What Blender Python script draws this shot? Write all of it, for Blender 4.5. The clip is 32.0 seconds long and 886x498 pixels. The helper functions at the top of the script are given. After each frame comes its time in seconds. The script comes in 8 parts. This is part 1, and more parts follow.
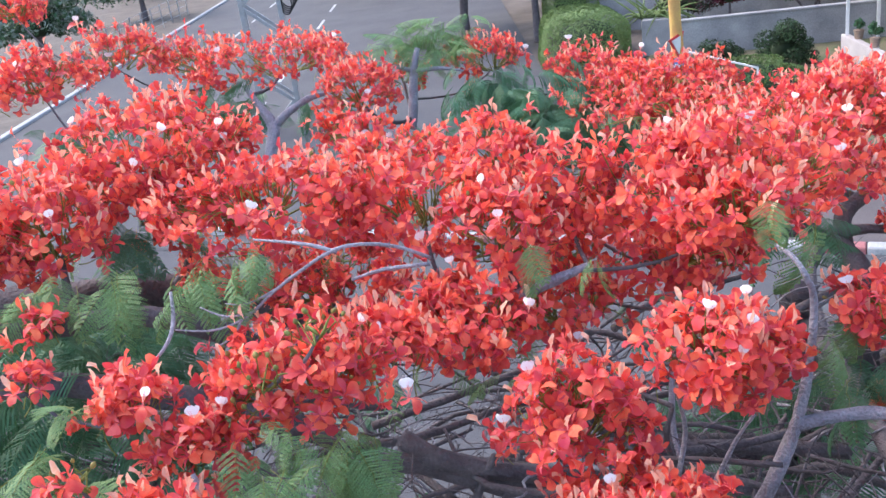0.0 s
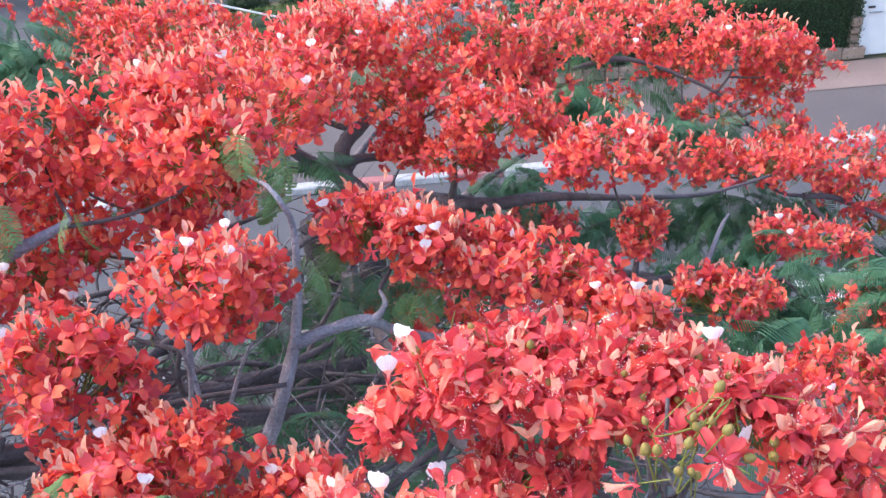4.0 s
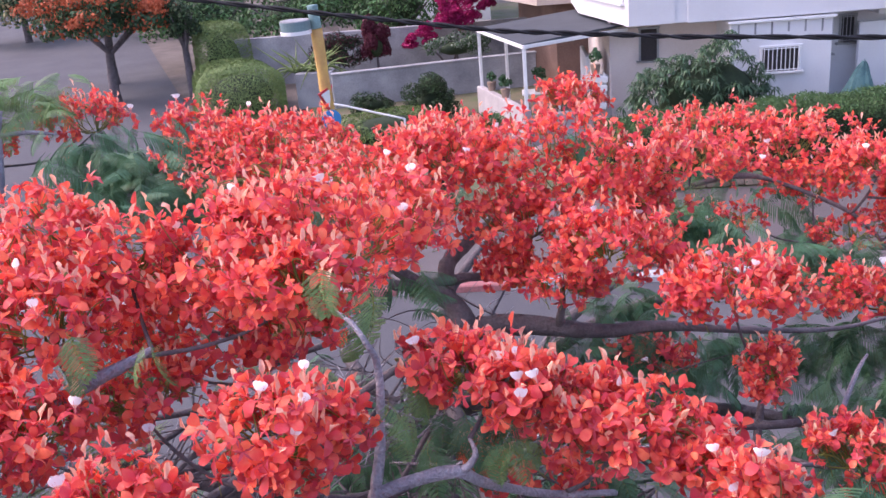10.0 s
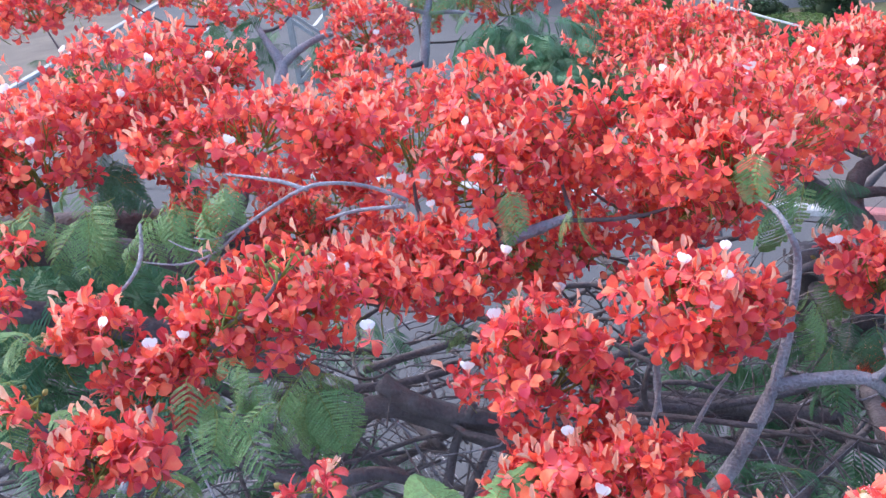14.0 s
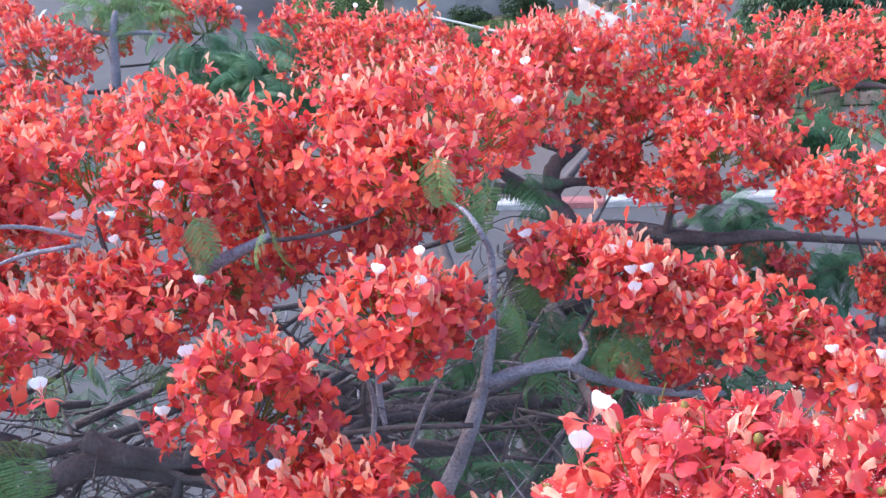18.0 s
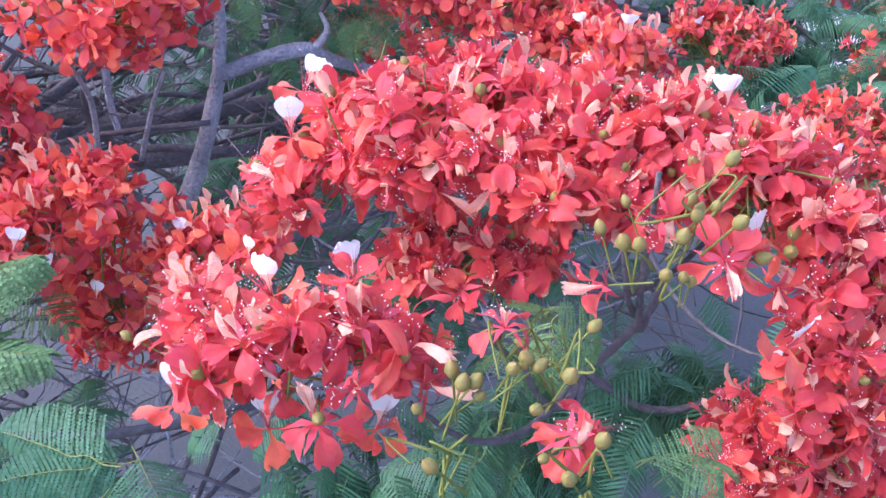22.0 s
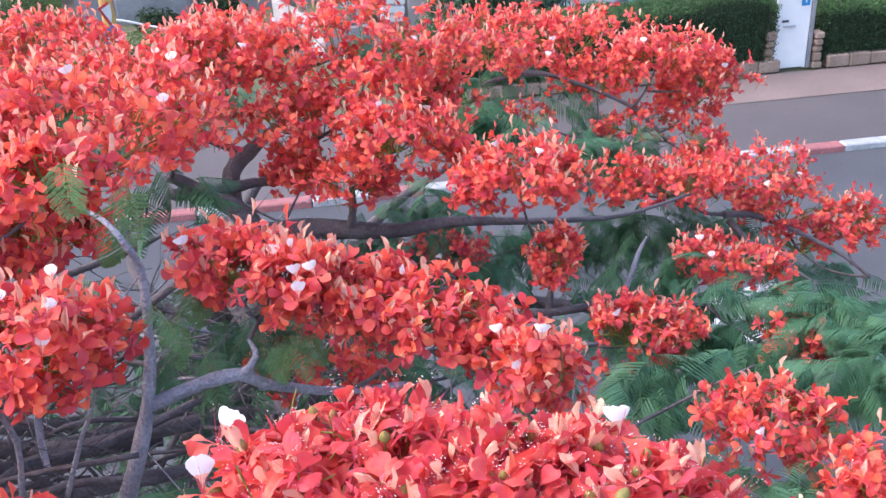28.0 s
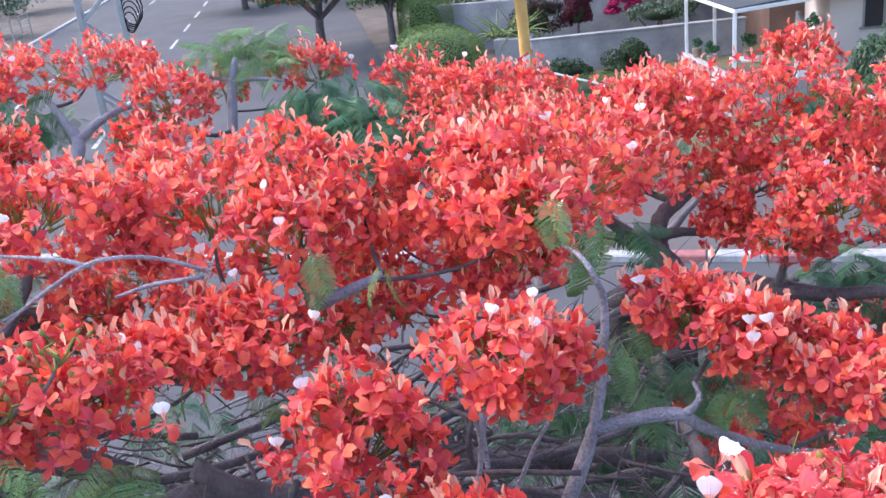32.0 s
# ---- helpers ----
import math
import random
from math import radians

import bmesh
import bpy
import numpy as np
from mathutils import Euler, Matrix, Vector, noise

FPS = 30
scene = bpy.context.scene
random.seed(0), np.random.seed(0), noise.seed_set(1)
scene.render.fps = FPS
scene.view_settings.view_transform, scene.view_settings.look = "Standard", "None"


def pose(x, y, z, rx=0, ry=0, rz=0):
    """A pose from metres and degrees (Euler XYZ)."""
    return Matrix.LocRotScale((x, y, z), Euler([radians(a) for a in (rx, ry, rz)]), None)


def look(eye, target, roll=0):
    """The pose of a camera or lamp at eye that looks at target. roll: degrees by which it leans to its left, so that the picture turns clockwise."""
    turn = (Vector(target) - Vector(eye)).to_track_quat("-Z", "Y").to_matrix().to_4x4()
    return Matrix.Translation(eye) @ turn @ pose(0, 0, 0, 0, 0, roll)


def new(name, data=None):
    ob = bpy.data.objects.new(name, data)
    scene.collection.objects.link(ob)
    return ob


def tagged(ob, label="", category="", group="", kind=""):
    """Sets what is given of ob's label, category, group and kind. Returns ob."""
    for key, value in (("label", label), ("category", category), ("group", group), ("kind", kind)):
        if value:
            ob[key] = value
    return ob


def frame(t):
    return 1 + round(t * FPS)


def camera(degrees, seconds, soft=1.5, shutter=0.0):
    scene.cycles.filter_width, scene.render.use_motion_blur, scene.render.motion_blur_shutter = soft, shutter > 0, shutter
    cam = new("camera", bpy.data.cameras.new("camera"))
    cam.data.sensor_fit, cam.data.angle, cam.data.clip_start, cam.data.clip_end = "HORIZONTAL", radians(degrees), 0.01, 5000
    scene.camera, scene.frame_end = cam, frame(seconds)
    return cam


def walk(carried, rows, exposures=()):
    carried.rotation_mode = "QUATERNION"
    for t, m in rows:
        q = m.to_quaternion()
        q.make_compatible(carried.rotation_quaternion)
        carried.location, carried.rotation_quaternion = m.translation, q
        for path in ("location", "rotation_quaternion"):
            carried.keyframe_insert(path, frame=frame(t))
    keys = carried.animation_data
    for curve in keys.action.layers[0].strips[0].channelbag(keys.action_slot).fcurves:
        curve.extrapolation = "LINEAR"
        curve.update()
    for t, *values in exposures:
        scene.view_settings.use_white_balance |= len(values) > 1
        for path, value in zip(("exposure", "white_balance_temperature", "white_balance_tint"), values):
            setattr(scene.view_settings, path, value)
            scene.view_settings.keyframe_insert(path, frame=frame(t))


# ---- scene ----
cam = camera(50.5, 32.0, 1.5)
PATH = [
    (0, (0.09, -0.166, 6.8), (0.021, 1.693, 6.065), -8.1),
    (0.5, (0.086, -0.156, 6.805), (0.119, 1.695, 6.049), -6.6),
    (1, (0.089, -0.153, 6.8), (0.179, 1.647, 5.934), -4.7),
    (1.5, (0.096, -0.147, 6.794), (0.255, 1.622, 5.875), -3.5),
    (2, (0.118, -0.152, 6.788), (0.366, 1.606, 5.869), -3.1),
    (2.5, (0.194, -0.173, 6.771), (0.613, 1.562, 5.868), -4.4),
    (3, (0.266, -0.207, 6.739), (0.839, 1.488, 5.845), -5.1),
    (3.5, (0.317, -0.246, 6.728), (1.024, 1.393, 5.827), -4.6),
    (4, (0.349, -0.265, 6.722), (1.13, 1.337, 5.814), -4.0),
    (4.5, (0.361, -0.269, 6.714), (1.157, 1.321, 5.8), -3.9),
    (6.5, (0.439, -0.302, 6.688), (1.278, 1.294, 5.822), -3.2),
    (7, (0.575, -0.287, 6.682), (1.417, 1.298, 5.799), -3.0),
    (7.5, (0.632, -0.227, 6.705), (1.541, 1.376, 5.928), -2.5),
    (8, (0.655, -0.223, 6.717), (1.63, 1.35, 5.959), -2.6),
    (8.5, (0.663, -0.16, 6.773), (1.6, 1.462, 6.072), -3.2),
    (9, (0.644, -0.08, 6.793), (1.542, 1.592, 6.161), -1.9),
    (9.5, (0.58, -0.006, 6.804), (1.314, 1.754, 6.2), -3.1),
    (10, (0.554, -0.006, 6.753), (1.154, 1.766, 6.046), -5.0),
    (10.5, (0.546, -0.005, 6.733), (1.12, 1.748, 5.96), -4.8),
    (11, (0.523, 0.002, 6.704), (1.052, 1.739, 5.865), -4.5),
    (11.5, (0.507, 0.004, 6.683), (1.007, 1.726, 5.796), -4.1),
    (12, (0.457, -0.009, 6.683), (0.821, 1.747, 5.798), -4.6),
    (12.5, (0.414, -0.028, 6.691), (0.614, 1.75, 5.797), -5.9),
    (13, (0.362, -0.058, 6.705), (0.42, 1.736, 5.822), -6.7),
    (13.5, (0.323, -0.084, 6.716), (0.265, 1.718, 5.85), -6.9),
    (14, (0.286, -0.11, 6.723), (0.136, 1.708, 5.902), -6.8),
    (14.5, (0.25, -0.134, 6.732), (0.01, 1.69, 5.949), -6.6),
    (16.5, (0.326, -0.106, 6.712), (0.324, 1.74, 5.942), -6.5),
    (17, (0.375, -0.068, 6.698), (0.516, 1.765, 5.912), -7.0),
    (17.5, (0.419, -0.035, 6.677), (0.662, 1.772, 5.855), -7.2),
    (18, (0.461, -0.01, 6.664), (0.844, 1.761, 5.819), -6.1),
    (18.5, (0.52, 0.013, 6.636), (1.031, 1.746, 5.779), -5.6),
    (19, (0.547, 0.031, 6.607), (1.124, 1.715, 5.695), -4.6),
    (19.5, (0.588, 0.04, 6.587), (1.251, 1.663, 5.625), -4.3),
    (20, (0.581, 0.05, 6.545), (1.246, 1.571, 5.43), -1.7),
    (20.5, (0.569, 0.059, 6.513), (1.18, 1.513, 5.283), -1.1),
    (21, (0.561, 0.073, 6.491), (1.131, 1.488, 5.197), -1.3),
    (21.5, (0.568, 0.076, 6.476), (1.13, 1.454, 5.14), -1.3),
    (22, (0.625, 0.081, 6.45), (1.274, 1.391, 5.084), -1.7),
    (22.5, (0.651, 0.084, 6.446), (1.343, 1.33, 5.043), -1.3),
    (23, (0.665, 0.083, 6.45), (1.37, 1.321, 5.046), -2.5),
    (23.5, (0.686, 0.087, 6.449), (1.409, 1.314, 5.044), -3.1),
    (24, (0.725, 0.089, 6.443), (1.498, 1.283, 5.037), -3.0),
    (24.5, (0.768, 0.095, 6.451), (1.663, 1.25, 5.086), -1.4),
    (25, (0.756, 0.083, 6.46), (1.743, 1.284, 5.2), -0.8),
    (25.5, (0.747, 0.088, 6.478), (1.771, 1.347, 5.309), -1.2),
    (27.5, (0.726, 0.052, 6.56), (1.682, 1.544, 5.631), -3.0),
    (28, (0.696, 0.039, 6.578), (1.614, 1.58, 5.693), -3.1),
    (28.5, (0.665, 0.038, 6.583), (1.532, 1.628, 5.734), -3.3),
    (29, (0.635, 0.038, 6.592), (1.426, 1.674, 5.757), -4.4),
    (29.5, (0.597, 0.032, 6.606), (1.295, 1.715, 5.782), -5.8),
    (30, (0.548, 0.019, 6.615), (1.129, 1.765, 5.83), -5.7),
    (30.5, (0.504, 0.012, 6.613), (0.981, 1.798, 5.851), -5.2),
    (31, (0.457, -0.004, 6.621), (0.818, 1.818, 5.879), -5.3),
    (31.5, (0.438, -0.012, 6.63), (0.743, 1.824, 5.895), -6.1),
    (32, (0.391, -0.014, 6.646), (0.6, 1.837, 5.919), -6.7),
]
LIGHT = [(0, 1.46, 6800, 11), (7, 1.48, 6750, 13), (8.3, 1.24, 7050, 33), (9.5, 1.2, 7400, 36), (10.5, 1.4, 6700, 24), (11.5, 1.46, 6600, 12), (14.5, 1.48, 6450, 11), (19, 1.46, 6550, 13),
         (21.5, 1.54, 5850, 19), (24, 1.54, 5850, 19), (25.5, 1.48, 6400, 17), (28, 1.46, 6650, 13), (32, 1.46, 6650, 13)]
walk(cam, [(t, look(eye, target, roll)) for t, eye, target, roll in PATH], LIGHT)

# ---- light ----
SUN_TURN, SUN_HEIGHT = radians(300), radians(48)
world = bpy.data.worlds.new("dusk_sky")
world.use_nodes = True
scene.world = world
sky = world.node_tree.nodes.new("ShaderNodeTexSky")
sky.sky_type, sky.sun_disc = "NISHITA", False
sky.sun_elevation, sky.sun_rotation, sky.dust_density, sky.ozone_density = SUN_HEIGHT, SUN_TURN, 2.0, 2.0
world.node_tree.links.new(sky.outputs[0], world.node_tree.nodes["Background"].inputs[0])
world.node_tree.nodes["Background"].inputs[1].default_value = 0.19
sun_lamp = bpy.data.lights.new("sun", "SUN")
sun_lamp.energy, sun_lamp.angle, sun_lamp.color = 0.9, radians(50), (1.0, 0.95, 0.93)
sun = new("sun", sun_lamp)
sun.matrix_world = look((0, 0, 0), (-math.sin(SUN_TURN) * math.cos(SUN_HEIGHT), -math.cos(SUN_TURN) * math.cos(SUN_HEIGHT), -math.sin(SUN_HEIGHT)))


# ---- materials ----
def shader(name, colour, rough=0.6, vary=0.15, scale=8.0, fine=60.0, bump=0.0, metal=0.0, second=None, mask=0.5, island=0.0,
           thin=0.0, object_random=0.0, hue=0.0, stretch=(1, 1, 1), sheen=0.0):
    """A surface with two scales of variation: broad stains and fine grain, with optional relief, light passing through thin
    pieces, and a shade of its own for each piece."""
    m = bpy.data.materials.new(name)
    m.use_nodes = True
    t, n = m.node_tree, m.node_tree.nodes
    b = n["Principled BSDF"]
    b.inputs["Roughness"].default_value, b.inputs["Metallic"].default_value = rough, metal
    b.inputs["Specular IOR Level"].default_value = 0.3
    b.inputs["Sheen Weight"].default_value, b.inputs["Sheen Roughness"].default_value = sheen, 0.45
    place = n.new("ShaderNodeTexCoord")
    grow = n.new("ShaderNodeMapping")
    grow.inputs["Scale"].default_value = stretch
    t.links.new(place.outputs["Object"], grow.inputs["Vector"])
    big, small = n.new("ShaderNodeTexNoise"), n.new("ShaderNodeTexNoise")
    for node, s, d in ((big, scale, 4.0), (small, fine, 3.0)):
        node.inputs["Scale"].default_value, node.inputs["Detail"].default_value = s, d
        t.links.new(grow.outputs[0], node.inputs["Vector"])
    ramp = n.new("ShaderNodeValToRGB")
    ramp.color_ramp.elements[0].position, ramp.color_ramp.elements[1].position = mask - 0.18, mask + 0.18
    dark = [c * (1 - vary) for c in colour] if second is None else second
    ramp.color_ramp.elements[0].color, ramp.color_ramp.elements[1].color = (*dark, 1), (*colour, 1)
    t.links.new(big.outputs["Fac"], ramp.inputs["Fac"])
    mix = n.new("ShaderNodeMix")
    mix.data_type, mix.blend_type = "RGBA", "OVERLAY"
    mix.inputs["Factor"].default_value = min(1.0, vary * 1.4)
    t.links.new(ramp.outputs[0], mix.inputs["A"])
    t.links.new(small.outputs["Fac"], mix.inputs["B"])
    out = mix.outputs["Result"]
    if island or object_random:
        hsv = n.new("ShaderNodeHueSaturation")
        rnd = n.new("ShaderNodeNewGeometry").outputs["Random Per Island"] if island else n.new("ShaderNodeObjectInfo").outputs["Random"]
        for key, width, mid in (("Value", max(island, object_random), 1.0), ("Hue", hue, 0.5)):
            span = n.new("ShaderNodeMapRange")
            span.inputs["To Min"].default_value, span.inputs["To Max"].default_value = mid - width, mid + width
            t.links.new(rnd, span.inputs["Value"])
            t.links.new(span.outputs[0], hsv.inputs[key])
        t.links.new(out, hsv.inputs["Color"])
        out = hsv.outputs[0]
    t.links.new(out, b.inputs["Base Color"])
    if bump:
        relief = n.new("ShaderNodeBump")
        relief.inputs["Strength"].default_value, relief.inputs["Distance"].default_value = bump, 0.02
        t.links.new(small.outputs["Fac"], relief.inputs["Height"])
        t.links.new(relief.outputs[0], b.inputs["Normal"])
    if thin:
        through_light, both = n.new("ShaderNodeBsdfTranslucent"), n.new("ShaderNodeMixShader")
        t.links.new(out, through_light.inputs["Color"])
        both.inputs[0].default_value = thin
        t.links.new(b.outputs[0], both.inputs[1])
        t.links.new(through_light.outputs[0], both.inputs[2])
        t.links.new(both.outputs[0], n["Material Output"].inputs["Surface"])
    return m


PETAL = shader("scarlet_petal", (0.92, 0.18, 0.118), 0.42, 0.16, 26, 160, 0.12, second=(0.86, 0.074, 0.08), island=0.26, thin=0.34, hue=0.014, sheen=0.25)
STANDARD = shader("white_petal", (0.9, 0.87, 0.88), 0.5, 0.06, 60, 300, second=(0.87, 0.8, 0.8), thin=0.2)
OLD_STANDARD = shader("apricot_petal", (0.91, 0.4, 0.28), 0.55, 0.15, 60, 300, second=(0.91, 0.58, 0.45), island=0.18, thin=0.3, hue=0.012)
SEPAL = shader("crimson_sepal", (0.72, 0.085, 0.12), 0.5, 0.1, 60, 300, island=0.2)
STALK = shader("olive_stalk", (0.2, 0.22, 0.05), 0.5, 0.15, 40, 200, island=0.2)
BUD = shader("green_bud", (0.16, 0.185, 0.05), 0.5, 0.2, 60, 300, second=(0.29, 0.19, 0.06), island=0.25)
ANTHER = shader("pale_anther", (0.86, 0.76, 0.74), 0.6, 0.1, 60, 300)
LEAF = shader("feathery_leaf", (0.2, 0.335, 0.135), 0.5, 0.2, 10, 120, second=(0.14, 0.26, 0.11), island=0.22, thin=0.3, hue=0.015)
# darker copy of the leaf green, with the crown's shade in the colour
LEAF_DARK = shader("shaded_green_leaf", (0.085, 0.21, 0.105), 0.5, 0.2, 6, 90, second=(0.06, 0.16, 0.085), island=0.16, thin=0.2, hue=0.02)
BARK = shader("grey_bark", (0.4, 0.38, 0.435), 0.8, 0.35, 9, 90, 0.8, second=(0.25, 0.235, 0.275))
# darker bark for inner limbs and stems: shade is mixed into its brown
BARK_DARK = shader("shaded_brown_bark", (0.16, 0.138, 0.15), 0.85, 0.3, 6, 60, 0.6, second=(0.095, 0.08, 0.09))
ASPHALT = shader("asphalt", (0.1, 0.1, 0.11), 0.85, 0.2, 0.5, 40, 0.3, second=(0.078, 0.078, 0.09))
PAVING = shader("worn_paving", (0.135, 0.115, 0.118), 0.85, 0.25, 0.35, 30, 0.3, second=(0.1, 0.088, 0.092))
EARTH = shader("dry_earth", (0.17, 0.14, 0.125), 0.9, 0.25, 0.8, 25, 0.6, second=(0.11, 0.095, 0.085))
LINE = shader("road_paint", (0.55, 0.55, 0.57), 0.75, 0.35, 3, 50, second=(0.34, 0.34, 0.36))
KERB_WHITE = shader("kerb_white", (0.46, 0.46, 0.48), 0.7, 0.25, 5, 40, 0.2)
KERB_RED = shader("kerb_red", (0.42, 0.16, 0.165), 0.7, 0.25, 5, 40, 0.2)
WHITE_WALL = shader("white_render", (0.74, 0.73, 0.76), 0.85, 0.08, 0.7, 35, 0.25, second=(0.66, 0.65, 0.68))
PINK_WALL = shader("pinkish_render", (0.76, 0.67, 0.65), 0.85, 0.12, 0.7, 35, 0.25, second=(0.66, 0.56, 0.53))
BEIGE_WALL = shader("beige_render", (0.5, 0.42, 0.37), 0.85, 0.15, 0.7, 35, 0.25, second=(0.4, 0.33, 0.3))
GREY_WALL = shader("weathered_concrete", (0.36, 0.36, 0.38), 0.9, 0.3, 1.2, 30, 0.4, second=(0.22, 0.22, 0.24))
DARK = shader("dark_interior", (0.05, 0.045, 0.05), 0.7, 0.2, 2, 20)
GREY_ROOF = shader("awning_sheet", (0.07, 0.08, 0.095), 0.85, 0.15, 1, 30)
WHITE_PAINT = shader("white_paint", (0.78, 0.78, 0.8), 0.4, 0.06, 4, 60)
BLACK_RUBBER = shader("black_cable", (0.015, 0.015, 0.018), 0.5, 0.2, 8, 60)
STEEL = shader("galvanised_steel", (0.42, 0.43, 0.46), 0.45, 0.15, 6, 50, metal=0.7)
POLE_WOOD = shader("pole_yellow", (0.66, 0.42, 0.13), 0.7, 0.15, 3, 40, 0.2, second=(0.55, 0.3, 0.12))
POLE_TOP = shader("pole_green", (0.2, 0.33, 0.33), 0.7, 0.2, 3, 40, 0.2)
SIGN_RED = shader("sign_red", (0.6, 0.05, 0.06), 0.4, 0.05, 3, 40)
SIGN_BLUE = shader("sign_blue", (0.03, 0.25, 0.55), 0.4, 0.05, 3, 40)
STONE = shader("rubble_stone", (0.36, 0.255, 0.205), 0.9, 0.3, 3, 30, 0.5, object_random=0.2)
HEDGE = shader("hedge_leaf", (0.055, 0.11, 0.045), 0.6, 0.25, 3, 60, second=(0.03, 0.075, 0.035), island=0.35, thin=0.15, hue=0.02)
HEDGE_LIGHT = shader("clipped_leaf", (0.19, 0.27, 0.09), 0.6, 0.25, 3, 60, second=(0.14, 0.21, 0.075), island=0.3, thin=0.15, hue=0.02)
MAGENTA = shader("magenta_bract", (0.42, 0.012, 0.12), 0.6, 0.2, 6, 60, island=0.3, thin=0.25)
PLUM = shader("plum_leaf", (0.12, 0.02, 0.04), 0.6, 0.2, 6, 60, island=0.3, thin=0.2)


# ---- builders ----
def mesh_of(name, verts, faces, materials, index=None, smooth=False):
    me = bpy.data.meshes.new(name)
    me.from_pydata([tuple(v) for v in verts], [], [tuple(f) for f in faces])
    for m in materials:
        me.materials.append(m)
    if index is not None:
        me.polygons.foreach_set("material_index", np.asarray(index, dtype=np.int32))
    if smooth:
        me.polygons.foreach_set("use_smooth", np.ones(len(me.polygons), dtype=bool))
    me.update()
    return me


def put(name, me, parent=None, label="", m=None):
    ob = new(name, me)
    if parent is not None:
        ob.parent = parent
    if m is not None:
        ob.matrix_local = m
    return tagged(ob, label) if label else ob


def part(name, bm, material, parent=None, label="", smooth=False):
    """Links a bmesh as one mesh object under a thing."""
    me = bpy.data.meshes.new(name)
    bm.to_mesh(me)
    bm.free()
    me.materials.append(material)
    if smooth:
        me.polygons.foreach_set("use_smooth", np.ones(len(me.polygons), dtype=bool))
    return put(name, me, parent, label)


def thing(name, label, category, group="", kind="", m=None):
    ob = new(name)
    if m is not None:
        ob.matrix_basis = m
    ob.empty_display_size = 0.1
    return tagged(ob, label, category, group, kind)


def slab(size, centre, bevel=0.01, turn=None, bm=None):
    """A box with softened edges, as a bmesh."""
    own = bmesh.new()
    bmesh.ops.create_cube(own, size=1.0, matrix=Matrix.Translation(centre) @ (turn or Matrix()) @ Matrix.Diagonal((*size, 1)))
    if bevel:
        bmesh.ops.bevel(own, geom=own.edges[:], offset=min(bevel, min(size) * 0.4), segments=1, affect="EDGES")
    if bm is None:
        return own
    me = bpy.data.meshes.new("piece")
    own.to_mesh(me)
    own.free()
    bm.from_mesh(me)
    bpy.data.meshes.remove(me)
    return bm


def tube_arrays(points, sides=7, seed=0, knots=0.06):
    """Rings along a smooth line of (x, y, z, radius): vertices and faces of a tapered, slightly knotted tube."""
    rng = np.random.default_rng(seed)
    p = np.array(points, float)
    k, fine = len(p), []
    for i in range(k - 1):
        a, b, c, d = p[max(i - 1, 0)], p[i], p[i + 1], p[min(i + 2, k - 1)]
        for s in np.linspace(0, 1, 5)[: 4 if i < k - 2 else 5]:
            fine.append(0.5 * (2 * b + (c - a) * s + (2 * a - 5 * b + 4 * c - d) * s * s + (3 * b - a - 3 * c + d) * s ** 3))
    fine = np.array(fine)
    verts, faces = [], []
    for i, q in enumerate(fine):
        way = fine[min(i + 1, len(fine) - 1)][:3] - fine[max(i - 1, 0)][:3]
        way /= np.linalg.norm(way) + 1e-9
        side = np.cross(way, (0.31, 0.2, 0.93))
        side /= np.linalg.norm(side) + 1e-9
        up = np.cross(side, way)
        r = max(q[3], 0.0015) * (1 + knots * rng.standard_normal(sides))
        for j in range(sides):
            a = 2 * math.pi * j / sides
            verts.append(q[:3] + r[j] * (math.cos(a) * side + math.sin(a) * up))
        if i:
            o = (i - 1) * sides
            faces += [(o + j, o + (j + 1) % sides, o + sides + (j + 1) % sides, o + sides + j) for j in range(sides)]
    faces += [tuple(range(sides))[::-1], tuple(range(len(verts) - sides, len(verts)))]
    return verts, faces


def branch(name, points, material, parent, sides=8, seed=1):
    v, f = tube_arrays(points, sides, seed)
    return put(name, mesh_of(name, v, f, [material], smooth=True), parent)


class Gather:
    """Collects many small pieces into one mesh."""

    def __init__(self):
        self.v, self.f, self.m, self.count = [], [], [], 0

    def add(self, verts, faces, index, turn=None, shift=None):
        v = np.asarray(verts, float)
        if turn is not None:
            v = v @ np.asarray(turn).T
        if shift is not None:
            v = v + np.asarray(shift)
        self.v.append(v)
        self.f += [tuple(i + self.count for i in f) for f in faces]
        self.m += list(index)
        self.count += len(v)

    def mesh(self, name, materials, smooth=True):
        return mesh_of(name, np.concatenate(self.v), self.f, materials, self.m, smooth)


def turn_to(axis, spin):
    """A turn that takes +z to axis, with a spin about it."""
    z = np.asarray(axis, float)
    z = z / (np.linalg.norm(z) + 1e-9)
    x = np.cross((0.0, 1.0, 0.0) if abs(z[1]) < 0.9 else (1.0, 0.0, 0.0), z)
    x /= np.linalg.norm(x)
    y = np.cross(z, x)
    c, s = math.cos(spin), math.sin(spin)
    return np.stack([c * x + s * y, c * y - s * x, z], axis=1)


FLOWER_SKINS = [PETAL, STANDARD, OLD_STANDARD, SEPAL, STALK, ANTHER]


